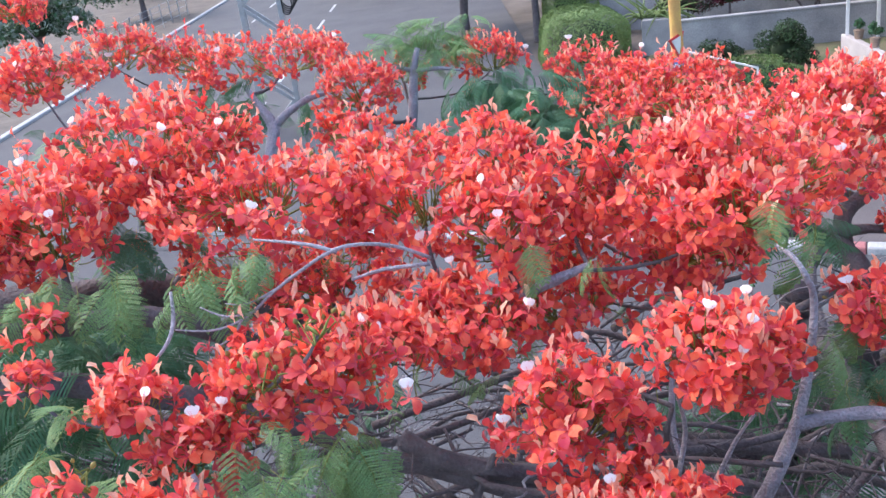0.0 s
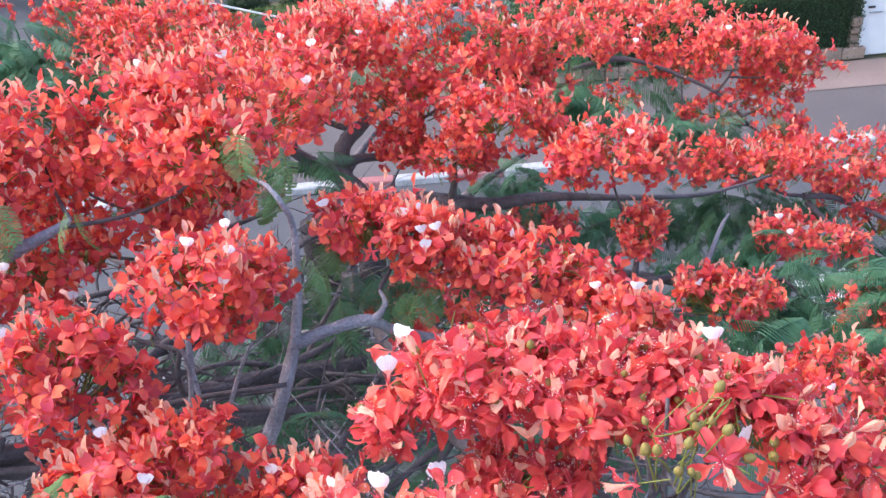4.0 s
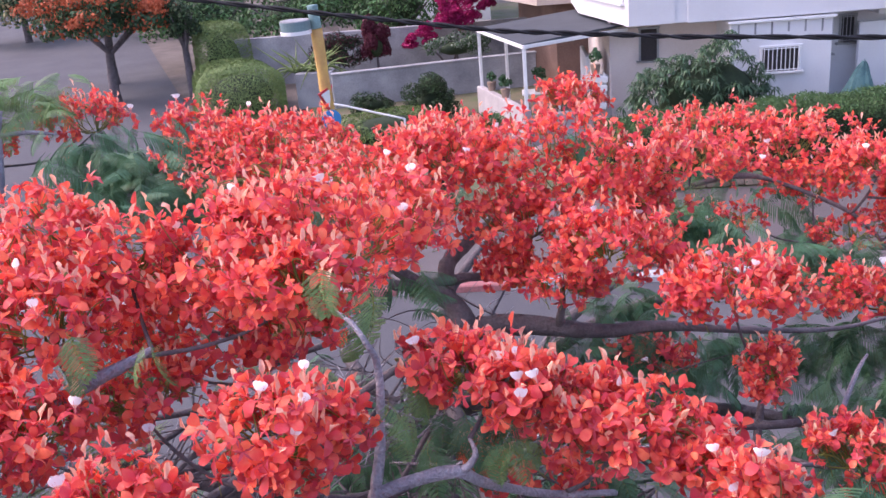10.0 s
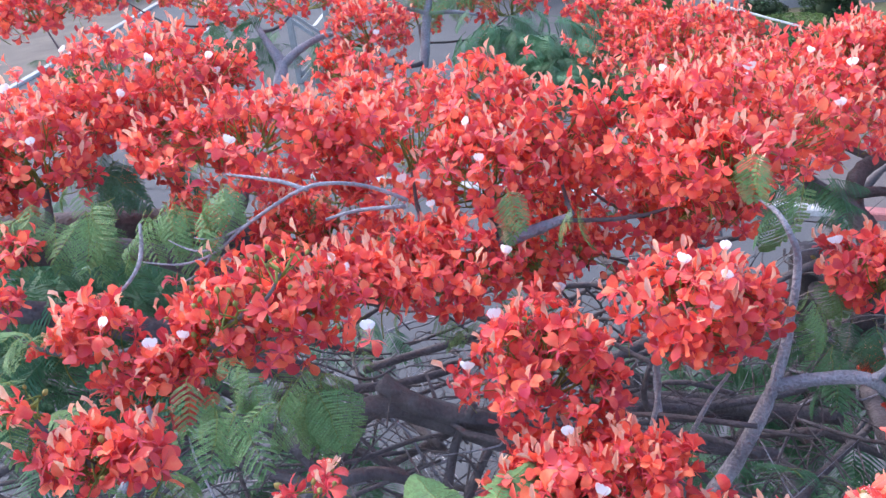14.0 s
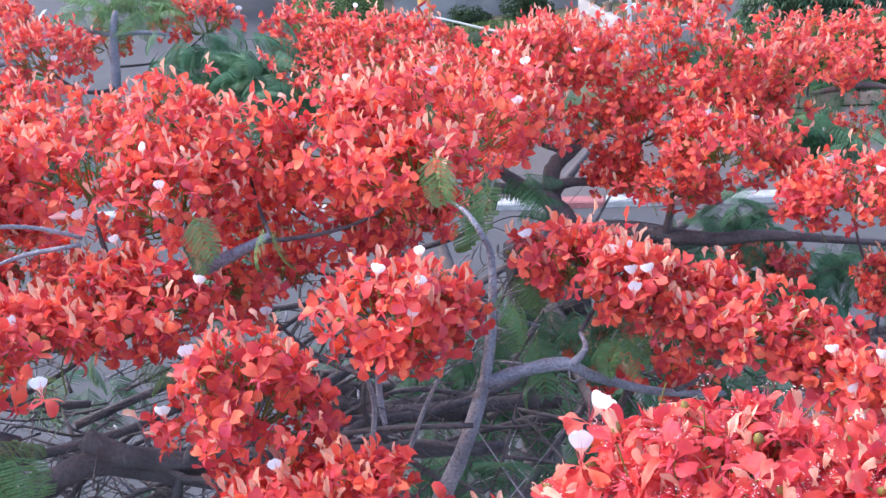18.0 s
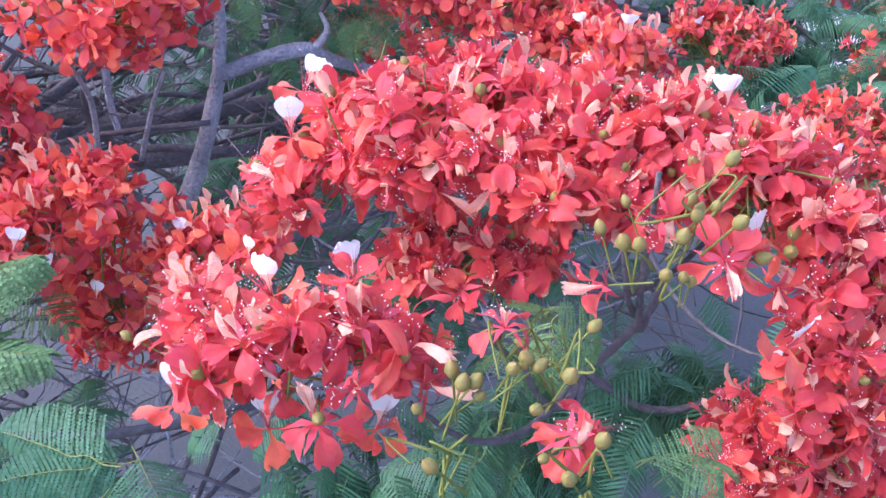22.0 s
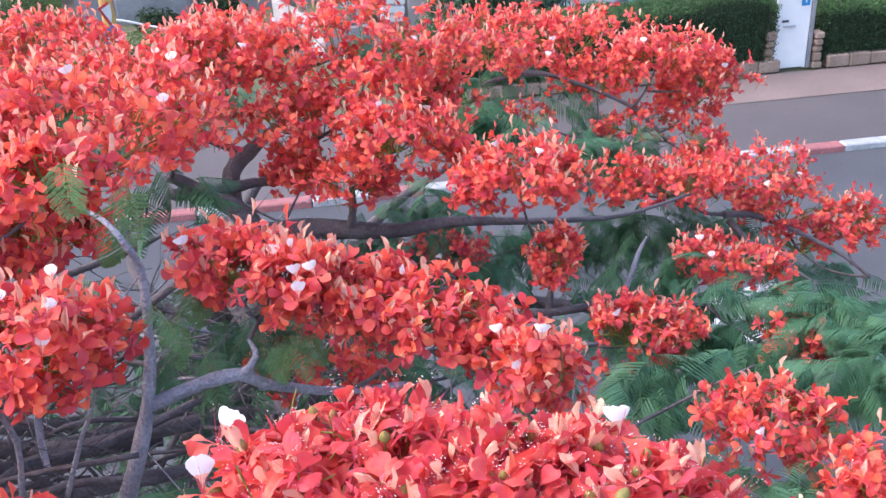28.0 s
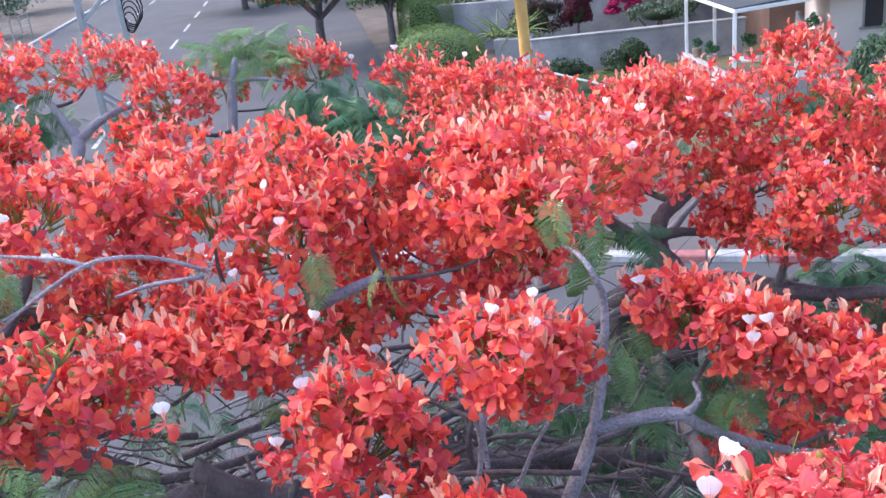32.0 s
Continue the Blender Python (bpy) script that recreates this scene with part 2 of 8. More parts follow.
def petal_arrays(rng, length, width, lift, curl, fine, folded=False, cupped=0.25):
    """A clawed petal along +x: narrow stalk, round ruffled blade, cupped and bent back."""
    if fine:
        u, w, cols = np.array([0.0, 0.26, 0.42, 0.53, 0.65, 0.79, 0.9, 0.97, 1.0]), np.array([0.09, 0.1, 0.24, 0.56, 0.82, 1.0, 1.0, 0.86, 0.6]), np.array([-1, -0.66, -0.33, 0, 0.33, 0.66, 1])
    else:
        u, w, cols = np.array([0.0, 0.28, 0.54, 0.8, 1.0]), np.array([0.12, 0.3, 0.85, 1.0, 0.66]), np.array([-1, 0, 1])
    if folded:
        w = w * np.interp(u, (0, 0.4, 0.7, 1), (1, 1, 0.5, 0.55))
    wave, turn, deep = rng.uniform(2.5, 5.5), rng.uniform(0, 6.28), rng.uniform(0.05, 0.16)
    twist = rng.normal(0, 0.35)
    rim = rng.normal(0, 1, 7)
    if cupped < 0:
        deep, rim = deep * 0.35, rim * 0.5
    verts = []
    for a, b in zip(u, w):
        angle = lift + curl * (a - 0.35)
        for c in cols:
            x, y = a * length, 0.5 * width * b * c
            blade = max(0.0, a - 0.4) / 0.6
            cup = (cupped + (1.0 if folded else 0.0)) * abs(y) * (1 if a > 0.35 else 0.3) + twist * y * blade
            cup += deep * width * blade * math.sin(wave * c + turn + 5 * a) * (0.3 + abs(c)) + rng.normal(0, 0.03) * width * blade * abs(c)
            px = x * math.cos(angle) - cup * math.sin(angle)
            pz = x * math.sin(angle) + cup * math.cos(angle)
            ragged = 1 + (0.07 * rim[int(round(3 * c + 3))] - 0.05 * abs(c)) * blade
            verts.append((px * ragged, y, pz * (ragged if abs(angle) > 0.6 else 1)))
    n = len(cols)
    faces = [(i * n + j, i * n + j + 1, (i + 1) * n + j + 1, (i + 1) * n + j) for i in range(len(u) - 1) for j in range(n - 1)]
    return np.array(verts), faces


def about(a):
    c, s = math.cos(a), math.sin(a)
    return [[c, -s, 0], [s, c, 0], [0, 0, 1]]


def flower_arrays(seed, fine=True):
    """One flame-tree flower facing +z, about 11 cm across: four scarlet petals, a folded apricot standard, sepals, stamens, stalk."""
    rng = np.random.default_rng(seed)
    g = Gather()
    start = rng.uniform(0, 6.28)
    base_lift = rng.uniform(-0.15, 1.2) if fine else rng.uniform(*((0.65, 1.3) if seed < 208 else (-0.1, 0.7)))
    for k in range(5):
        special = k == 0
        if special and not fine:
            continue
        lift = base_lift + rng.normal(0, 0.28) + (0.5 if special else 0)
        v, f = petal_arrays(rng, rng.uniform(0.055, 0.069) * (1.12 if special else 1), rng.uniform(0.031, 0.044) if fine else rng.uniform(0.033, 0.044), lift,
                            rng.normal(-0.45, 0.55), fine, special)
        skin = 2 if special and rng.random() < 0.55 else 0
        g.add(v, f, [skin] * len(f), about(start + k * 1.2566 + rng.normal(0, 0.15)))
    for k in range(5):
        drop = rng.uniform(-0.5, 0.1)
        v = [(0, -0.003, 0), (0, 0.003, 0), (0.02, 0.0055, 0.004), (0.02, -0.0055, 0.004), (0.043, 0, 0.045 * drop)]
        g.add(v, [(0, 3, 2, 1), (3, 4, 2)], [3, 3], about(start + 0.63 + k * 1.2566))
    stamens(g, rng, fine)
    length = rng.uniform(0.05, 0.075)
    r = 0.0017
    bend = rng.normal(0, 0.01, 2)
    ring = [(r, 0), (-r / 2, r * 0.87), (-r / 2, -r * 0.87)]
    v = [(x, y, 0) for x, y in ring] + [(x + bend[0], y + bend[1], -length) for x, y in ring]
    g.add(v, [(0, 3, 4, 1), (1, 4, 5, 2), (2, 5, 3, 0)], [4] * 3)
    return np.concatenate(g.v), g.f, g.m


def stamens(g, rng, fine):
    """A spray of long red threads, each with a pale anther."""
    lean = rng.normal(0, 0.012, 2)
    for k in range(10 if fine else 4):
        tip = np.array([rng.normal(lean[0], 0.012), rng.normal(lean[1], 0.012), rng.uniform(0.034, 0.064)])
        t = 0.0008 if fine else 0.0014
        g.add([(t, 0, 0), (-t, t, 0), (-t, -t, 0), tip], [(0, 1, 3), (1, 2, 3), (2, 0, 3)], [3] * 3)
        if fine:
            r = 0.0011
            o = tip
            g.add([o + (r, 0, 0), o + (-r, 0, 0), o + (0, r * 2, 0), o + (0, -r * 2, 0), o + (0, 0, r), o + (0, 0, -r)],
                  [(0, 2, 4), (2, 1, 4), (1, 3, 4), (3, 0, 4), (2, 0, 5), (1, 2, 5), (3, 1, 5), (0, 3, 5)], [5] * 8)


def white_flower_arrays(seed, fine):
    """A young flower seen from its standard: an upright white blade with red veins on an apricot claw, facing -y, over four scarlet petals."""
    rng = np.random.default_rng(seed)
    g = Gather()
    v, f = petal_arrays(rng, 0.066, 0.049, 1.35, rng.normal(-0.1, 0.2), True, cupped=-0.12)
    skins = [2] * 18 + [1] * (len(f) - 18)
    g.add(v, f, skins, about(1.5708))
    if fine:
        for c in (-0.5, -0.25, 0.0, 0.25, 0.5):
            p = [(0.36, 0.05), (0.55, 0.5), (0.78, 0.8)]
            line = []
            for a, wide in p:
                i = min(range(9), key=lambda q: abs((0.0, 0.26, 0.42, 0.53, 0.65, 0.79, 0.9, 0.97, 1.0)[q] - a))
                o = v[i * 7 + 3] + (v[i * 7 + (6 if c > 0 else 0)] - v[i * 7 + 3]) * abs(c) * wide
                line += [o + (0.0018, -0.0005, 0.0004), o + (0.0018, 0.0005, 0.0004)]
            g.add(line, [(0, 1, 3, 2), (2, 3, 5, 4)], [3, 3], about(1.5708))
    for k in range(4):
        v, f = petal_arrays(rng, rng.uniform(0.055, 0.066), rng.uniform(0.038, 0.048), rng.uniform(-0.3, 0.5), rng.normal(-0.4, 0.5), fine)
        g.add(v, f, [0] * len(f), about(2.9 + k * 1.13 + rng.normal(0, 0.15)))
    stamens(g, rng, fine)
    return np.concatenate(g.v), g.f, g.m


def tip_arrays(seed):
    """An ageing standard, folded into a narrow upright spoon along +z."""
    rng = np.random.default_rng(seed)
    v, f = petal_arrays(rng, rng.uniform(0.05, 0.075), 0.034, 1.5, rng.normal(0, 0.35), False, True)
    return v, f, [2] * len(f)


FINE_FLOWERS = [flower_arrays(100 + i, True) for i in range(16)]
PLAIN_FLOWERS = [flower_arrays(200 + i, False) for i in range(14)]
TIPS = [tip_arrays(300 + i) for i in range(6)]
FLOWER_MESHES = [mesh_of("flower", *f[:2], FLOWER_SKINS, f[2], True) for f in FINE_FLOWERS]
WHITE_MESHES = {near: [mesh_of("flower", *f[:2], FLOWER_SKINS, f[2], True) for f in [white_flower_arrays(400 + i, near) for i in range(4)]] for near in (False, True)}
WHITES = [0]


def white_flower(x, y, z, size=0.9, near=False):
    """A flower with a fresh white standard, looking out of the crown."""
    WHITES[0] += 1
    rng = np.random.default_rng(7000 + WHITES[0])
    turn = Euler((radians(rng.normal(-8, 14)), radians(rng.normal(0, 16)), radians(rng.uniform(-45, 30))))
    put("flower", WHITE_MESHES[near][WHITES[0] % 4], TREE, "scarlet flower with a white upright petal", Matrix.LocRotScale(Vector((x, y, z - 0.045 * size)), turn, Vector((1, 1, 1)) * size * rng.uniform(0.9, 1.12)))


def bud_arrays(rng, size):
    """A pointed oval bud on a short stalk, growing along +z."""
    rings = [(0.0, 0.1), (0.12, 0.62), (0.35, 1.0), (0.62, 0.92), (0.85, 0.55), (1.0, 0.05)]
    v, f = [], []
    for h, r in rings:
        for k in range(7):
            a = 0.898 * k
            v.append((math.cos(a) * r * size * 0.42, math.sin(a) * r * size * 0.42, h * size * 1.15))
    for i in range(len(rings) - 1):
        f += [(i * 7 + k, i * 7 + (k + 1) % 7, i * 7 + 7 + (k + 1) % 7, i * 7 + 7 + k) for k in range(7)]
    b = len(v)
    r, l = 0.0016, size * 3.0
    for z in (0, -l):
        v += [(r, 0, z), (-r / 2, r, z), (-r / 2, -r, z)]
    f += [(b, b + 3, b + 4, b + 1), (b + 1, b + 4, b + 5, b + 2), (b + 2, b + 5, b + 3, b)]
    return v, f, [6] * 35 + [4] * 3


BUD_MESH = mesh_of("bud", *bud_arrays(np.random.default_rng(3), 0.021)[:2], FLOWER_SKINS + [BUD], bud_arrays(np.random.default_rng(3), 0.021)[2], True)
CLUSTERS = [0]
# places of the fresh white flowers in the nearest trusses
NEAR_WHITES = [(0.97, 1.33, 5.56), (0.83, 1.06, 5.50), (1.50, 0.80, 5.51), (1.91, 1.01, 5.27), (1.28, 1.17, 5.36), (1.04, 1.46, 5.55), (1.45, 0.66, 5.45), (0.65, 1.03, 5.39), (1.57, 0.70, 5.26), (1.80, 1.04, 5.37), (0.96, 1.07, 5.46), (0.90, 0.88, 5.35), (1.72, 0.92, 5.38), (1.50, 1.13, 5.53), (0.76, 0.94, 5.37)]


def flower_cluster(x, y, z, rx, ry, rz, turn=0.0, slope=0.0, count=80, near=False, buds=4, low=-0.55, size=1.0):
    """A domed truss of flowers on their stalks, round a woody twig: an ellipsoid head, radii in metres, turned about z and sloping
    along its length. Near trusses carry each flower as an object of its own."""
    CLUSTERS[0] += 1
    rng = np.random.default_rng(1000 + CLUSTERS[0])
    g = Gather()
    c, s = math.cos(radians(turn)), math.sin(radians(turn))
    spin = np.array([[c, -s, 0], [s, c, 0], [0, 0, 1]])
    lumps = rng.normal(0, 1, (7, 3))
    lumps /= np.linalg.norm(lumps, axis=1)[:, None]
    heights = rng.uniform(-0.22, 0.2, 7)
    singles = []

    def spot(lowest, deep):
        while True:
            d = rng.normal(0, 1, 3)
            d /= np.linalg.norm(d)
            if d[2] > lowest:
                break
        swell = 1 + sum(h * max(0, float(d @ l)) ** 3 for h, l in zip(heights, lumps))
        q = d * (rx, ry, rz) * swell * deep
        q[2] += slope * q[0]
        return spin @ (d / (rx, ry, rz)) / np.linalg.norm(d / (rx, ry, rz)), spin @ q

    heads = [] if near else [spot(low, rng.uniform(0.8, 1.04)) for k in range(max(2, count // 13))]
    for k in range(count):
        if near or rng.random() < 0.45:
            stray = rng.random() < 0.3 and not near
            out, q = spot(low, rng.uniform(1.05, 1.25) if stray else rng.uniform(0.5, 1.06))
            axis = 0.75 * out + np.array([0, 0, 0.45]) + rng.normal(0, 0.45, 3)
            if near and rng.random() < 0.3:
                axis = rng.normal(0, 0.7, 3) - 0.25 * out + np.array([0, 0, 0.1])
        else:
            out, middle = heads[k % len(heads)]
            away = rng.normal(0, 0.062, 3) * size
            away -= out * (away @ out) * 0.55
            r = np.linalg.norm(away)
            q = middle + away - out * r * 0.45
            axis = 0.5 * out + np.array([0, 0, 0.5]) + away * 11 + rng.normal(0, 0.3, 3)
        if near and any((x + q[0] - w[0]) ** 2 + (y + q[1] - w[1]) ** 2 + (z + q[2] - w[2]) ** 2 < 0.007 for w in NEAR_WHITES):
            continue
        m = turn_to(axis, rng.uniform(0, 6.28)) * rng.uniform(0.8, 1.15) * size
        if near:
            singles.append((rng.integers(16), m, q))
        else:
            v, f, mi = PLAIN_FLOWERS[rng.integers(8) if (axis[2] > 0.2) == (rng.random() < 0.75) else 8 + rng.integers(6)]
            g.add(v, f, mi, m, q)
            if k % 3 == 0:
                foot = q - out * rng.uniform(0.09, 0.16) - np.array([0, 0, 0.03])
                v, f = tube_arrays([(*q, 0.0022), (*((q + foot) / 2 + rng.normal(0, 0.012, 3)), 0.0026), (*foot, 0.003)], 3, k, 0)
                g.add(v, f, [4] * len(f))
        if out[2] > -0.1 and rng.random() < (0.16 if near else 0.6):
            v, f, mi = TIPS[rng.integers(6)]
            upright = np.array([0, 0, 1.0]) + 0.4 * out + rng.normal(0, 0.25, 3)
            g.add(v, f, mi if rng.random() < 0.75 else [0] * len(f), turn_to(upright, rng.uniform(0, 6.28)) * (0.62 if near else 1.0) * size * rng.uniform(0.8, 1.15), q + 0.03 * out + np.array([0, 0, 0.012]))
    bud_spots = []
    for k in range(buds):
        out, q = spot(0.0, rng.uniform(0.85, 1.1))
        m = turn_to(out + (0, 0, 0.6) + rng.normal(0, 0.3, 3), 0) * size * rng.uniform(0.8, 1.3)
        if near:
            bud_spots.append((m, q))
        else:
            v, f, mi = bud_arrays(rng, 0.02)
            g.add(v, f, mi, m, q)
    for k in range(min(16, max(5, count // 5))):
        out, q = spot(-0.1, 0.8)
        foot = np.array([q[0] * 0.25, q[1] * 0.25, -rz * 0.35 + slope * (spin.T @ q)[0] * 0.3])
        thin = 0.55 if near else 1.0
        line = [(*foot, 0.005 * thin), (*(foot * 0.5 + q * 0.5 + rng.normal(0, 0.03, 3)), 0.0035 * thin), (*q, 0.002 * thin)]
        v, f = tube_arrays(line, 4, k, 0)
        g.add(v, f, [4] * len(f))
    head = put("blossom", g.mesh("blossom", FLOWER_SKINS + [BUD]), TREE, m=Matrix.Translation((x, y, z)))
    if not near:
        tagged(head, kind="stuff")
    for i, m, q in singles:
        put("flower", FLOWER_MESHES[i], head, m=Matrix.Translation(q) @ Matrix(m.tolist()).to_4x4())
    for m, q in bud_spots:
        put("bud", BUD_MESH, head, m=Matrix.Translation(q) @ Matrix(m.tolist()).to_4x4())
    return head


def frond_mesh(seed, length=0.36, pairs=9, droop=0.5, leaflets=13, spread=1.0, skin=None):
    """A feathery leaf along +x, twice divided: a stem with paired side stems, each with paired leaflets."""
    rng = np.random.default_rng(seed)
    g = Gather()
    line = []
    for i in range(9):
        u = i / 8
        line.append((length * u * math.cos(droop * u * 0.6), rng.normal(0, 0.004), -length * droop * 0.55 * u * u, 0.0022 * (1 - 0.7 * u)))
    v, f = tube_arrays(line, 3, seed, 0)
    g.add(v, f, [1] * len(f))
    spine = np.array(line)[:, :3]
    for k in range(pairs):
        u = 0.16 + 0.82 * k / (pairs - 1)
        at = np.array([np.interp(u * 8, range(9), spine[:, j]) for j in range(3)])
        side_length = 0.33 * length * math.sin(math.pi * min(0.97, 0.3 + 0.62 * u)) * spread
        for sign in (-1, 1):
            way = np.array([0.42, sign * 1.0, -0.22 - 0.25 * rng.random()])
            way /= np.linalg.norm(way)
            across = np.cross(way, (0, 0, 1.0))
            across /= np.linalg.norm(across)
            for j in range(leaflets):
                w = (j + 0.6) / leaflets
                o = at + way * side_length * w + np.array([0, 0, -0.03 * w * w])
                size = (0.0135 if pairs < 20 else 0.015) * (length / 0.36) * (1 - 0.5 * abs(w - 0.45))
                for sg in (-1, 1):
                    tip = o + (across * sg * 1.0 + way * 0.45) * size + np.array([0, 0, rng.normal(-0.001, 0.0015)])
                    mid = (o + tip) / 2
                    g.add([o, mid + way * size * 0.5, tip, mid - way * size * 0.5], [(0, 1, 2, 3)], [0])
    return g.mesh("leaf", [skin or LEAF, STALK], False)


def strap_frond(seed, length=0.38, pairs=10, droop=0.5):
    """The same leaf for the depth of the crown: each side stem one narrow toothed blade. Vertices, faces, skins."""
    rng = np.random.default_rng(seed)
    g = Gather()
    spine = np.array([(length * u * math.cos(droop * u * 0.6), rng.normal(0, 0.004), -length * droop * 0.55 * u * u) for u in np.linspace(0, 1, 7)])
    v, f = tube_arrays([(*p, 0.0022) for p in spine[::2]], 3, seed, 0)
    g.add(v, f, [0] * len(f))
    for k in range(pairs):
        u = 0.16 + 0.84 * k / (pairs - 1)
        at = np.array([np.interp(u * 6, range(7), spine[:, j]) for j in range(3)])
        reach = 0.36 * length * math.sin(math.pi * min(0.97, 0.3 + 0.62 * u))
        for sign in (-1, 1):
            way = np.array([0.45 + rng.normal(0, 0.04), sign, -0.2 - 0.14 * rng.random()])
            way /= np.linalg.norm(way)
            across = np.cross(way, (0, 0, 1.0))
            across /= np.linalg.norm(across)
            w = 0.0155 * length
            pts = []
            for s_, wide in ((0.03, 0.7), (0.55, 1.0), (1.0, 0.2)):
                o = at + way * reach * s_ + np.array([0, 0, -0.05 * s_ * s_ * reach / 0.1])
                pts += [o - across * w * wide, o + across * w * wide]
            g.add(pts, [(0, 1, 3, 2), (2, 3, 5, 4)], [0] * 2)
    return np.concatenate(g.v), g.f, g.m


STRAPS = [strap_frond(31, 0.36, 17, 0.5), strap_frond(32, 0.38, 17, 0.9), strap_frond(33, 0.32, 16, 1.2)]
FRONDS = [frond_mesh(11, 0.34, 10, 0.35, spread=1.1), frond_mesh(12, 0.36, 10, 0.8, spread=1.1), frond_mesh(13, 0.3, 9, 1.2)]
BROAD_FROND = frond_mesh(14, 0.36, 24, 0.35, 16, 0.95)
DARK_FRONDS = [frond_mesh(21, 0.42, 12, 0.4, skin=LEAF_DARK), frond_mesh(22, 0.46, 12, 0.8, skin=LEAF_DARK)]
LEAVES = [0]


def leaf_spray(x, y, z, count, reach=0.3, heading=None, fan=180, pitch=-20, dark=False, size=1.0, flat=0.5):
    """A loose bunch of feathery leaves round a twig end."""
    LEAVES[0] += 1
    rng = np.random.default_rng(5000 + LEAVES[0])
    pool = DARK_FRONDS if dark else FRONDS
    joined = Gather() if count > 12 else None
    for k in range(count):
        away = rng.uniform(0, 360) if heading is None else heading + rng.uniform(-fan / 2, fan / 2)
        o = Vector((x + rng.normal(0, reach * 0.5), y + rng.normal(0, reach * 0.5), z + rng.normal(0, reach * 0.5 * flat)))
        turn = Euler((radians(rng.normal(0, 22)), radians(-(pitch + rng.normal(0, 16))), radians(away)))
        m = Matrix.LocRotScale(o, turn, Vector((1, 1, 1)) * size * rng.uniform(0.75, 1.15))
        chosen = pool[rng.integers(len(pool))]
        if joined is None:
            put("leaf", chosen, TREE, m=m)
        else:
            v, f, mi = STRAPS[rng.integers(3)]
            joined.add(v, f, mi, np.array(m.to_3x3()), o)
    if joined is not None:
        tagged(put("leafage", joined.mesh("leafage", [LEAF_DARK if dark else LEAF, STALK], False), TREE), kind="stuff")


# ---- ground and street ----
ALONG, AWAY = Vector((0.918, -0.397, 0)), Vector((0.397, 0.918, 0))


def street(s, w, z=0.0):
    """A place by its metres along the street, away across it, and its height."""
    p = ALONG * s + AWAY * w
    return Vector((p.x, p.y, z))


STREET = Matrix(((0.918, 0.397, 0, 0), (-0.397, 0.918, 0, 0), (0, 0, 1, 0), (0, 0, 0, 1)))


def sheet(name, corners, material, label, category, thick=0.0):
    bm = bmesh.new()
    top = [bm.verts.new(c) for c in corners]
    face = bm.faces.new(top)
    if thick:
        made = bmesh.ops.extrude_face_region(bm, geom=[face])
        for v in made["geom"]:
            if isinstance(v, bmesh.types.BMVert):
                v.co.z -= thick
    bmesh.ops.recalc_face_normals(bm, faces=bm.faces[:])
    if not thick and bm.faces[:][0].normal.z < 0:
        bm.faces[:][0].normal_flip()
    return tagged(part(name, bm, material), label, category, kind="structure")


sheet("ground", [(-600, -300, 0), (600, -300, 0), (600, 900, 0), (-600, 900, 0)], EARTH, "dry brown earth under and beyond the street", "ground")
sheet("road", [street(-40, -4, 0.02), street(70, -4, 0.02), street(70, 15.7, 0.02), street(-40, 15.7, 0.02)], ASPHALT, "grey asphalt street seen through the branches", "road")
sheet("road_side", [(-16.5, 22, 0.035), (3.2, 16, 0.035), (3.2, 230, 0.035), (-16.5, 230, 0.035)], ASPHALT, "broad grey road leading away past the hedges", "road")
sheet("pavement", [street(-5.5, 15.98, 0.13), street(70, 15.98, 0.13), street(70, 20.4, 0.15), street(-5.5, 20.4, 0.15)], PAVING, "wide worn grey pavement before the gardens", "pavement", 0.16)
sheet("driveway", [street(8.5, 18.6, 0.155), street(16, 18.6, 0.155), street(16, 20.4, 0.165), street(8.5, 20.4, 0.165)], shader("pink_paving", (0.25, 0.185, 0.17), 0.85, 0.2, 0.8, 30, 0.3), "pinkish paved strip before the white gate", "pavement")
sheet("garden", [street(-6.5, 20.4, 0.1), street(40, 20.4, 0.1), street(40, 60, 0.1), street(-6.5, 60, 0.1)], shader("garden_grass", (0.1, 0.13, 0.06), 0.9, 0.3, 1.0, 40, 0.5, second=(0.17, 0.14, 0.1)), "patchy garden ground round the houses", "ground")

# painted road lines
for i in range(14):
    for lane in (-11.6, -6.8):
        sheet("road_line", [(lane - 0.08, 30 + i * 7, 0.042), (lane + 0.08, 30 + i * 7, 0.042), (lane + 0.08, 33.5 + i * 7, 0.042), (lane - 0.08, 33.5 + i * 7, 0.042)],
              LINE, "white dashed lane line on the asphalt", "road marking")
WORN_LINE = shader("worn_road_paint", (0.36, 0.36, 0.38), 0.8, 0.4, 4, 50, second=(0.2, 0.2, 0.215))
for i in range(6):
    o = Vector((13.6, 8.0 - 0.48 * i, 0.03))
    sheet("crossing_stripe", [o, o + Vector((4.6, -0.1, 0)), o + Vector((4.6, -0.045, 0)), o + Vector((0, 0.055, 0))], WORN_LINE, "worn white painted stripe on the asphalt", "road marking")

for i in range(3):
    o = Vector((9.0, 7.75 - 0.48 * i, 0.03))
    sheet("crossing_stripe", [o, o + Vector((1.7, -0.25, 0)), o + Vector((1.7, -0.05, 0)), o + Vector((0, 0.2, 0))], LINE, "worn white painted stripe on the asphalt", "road marking")

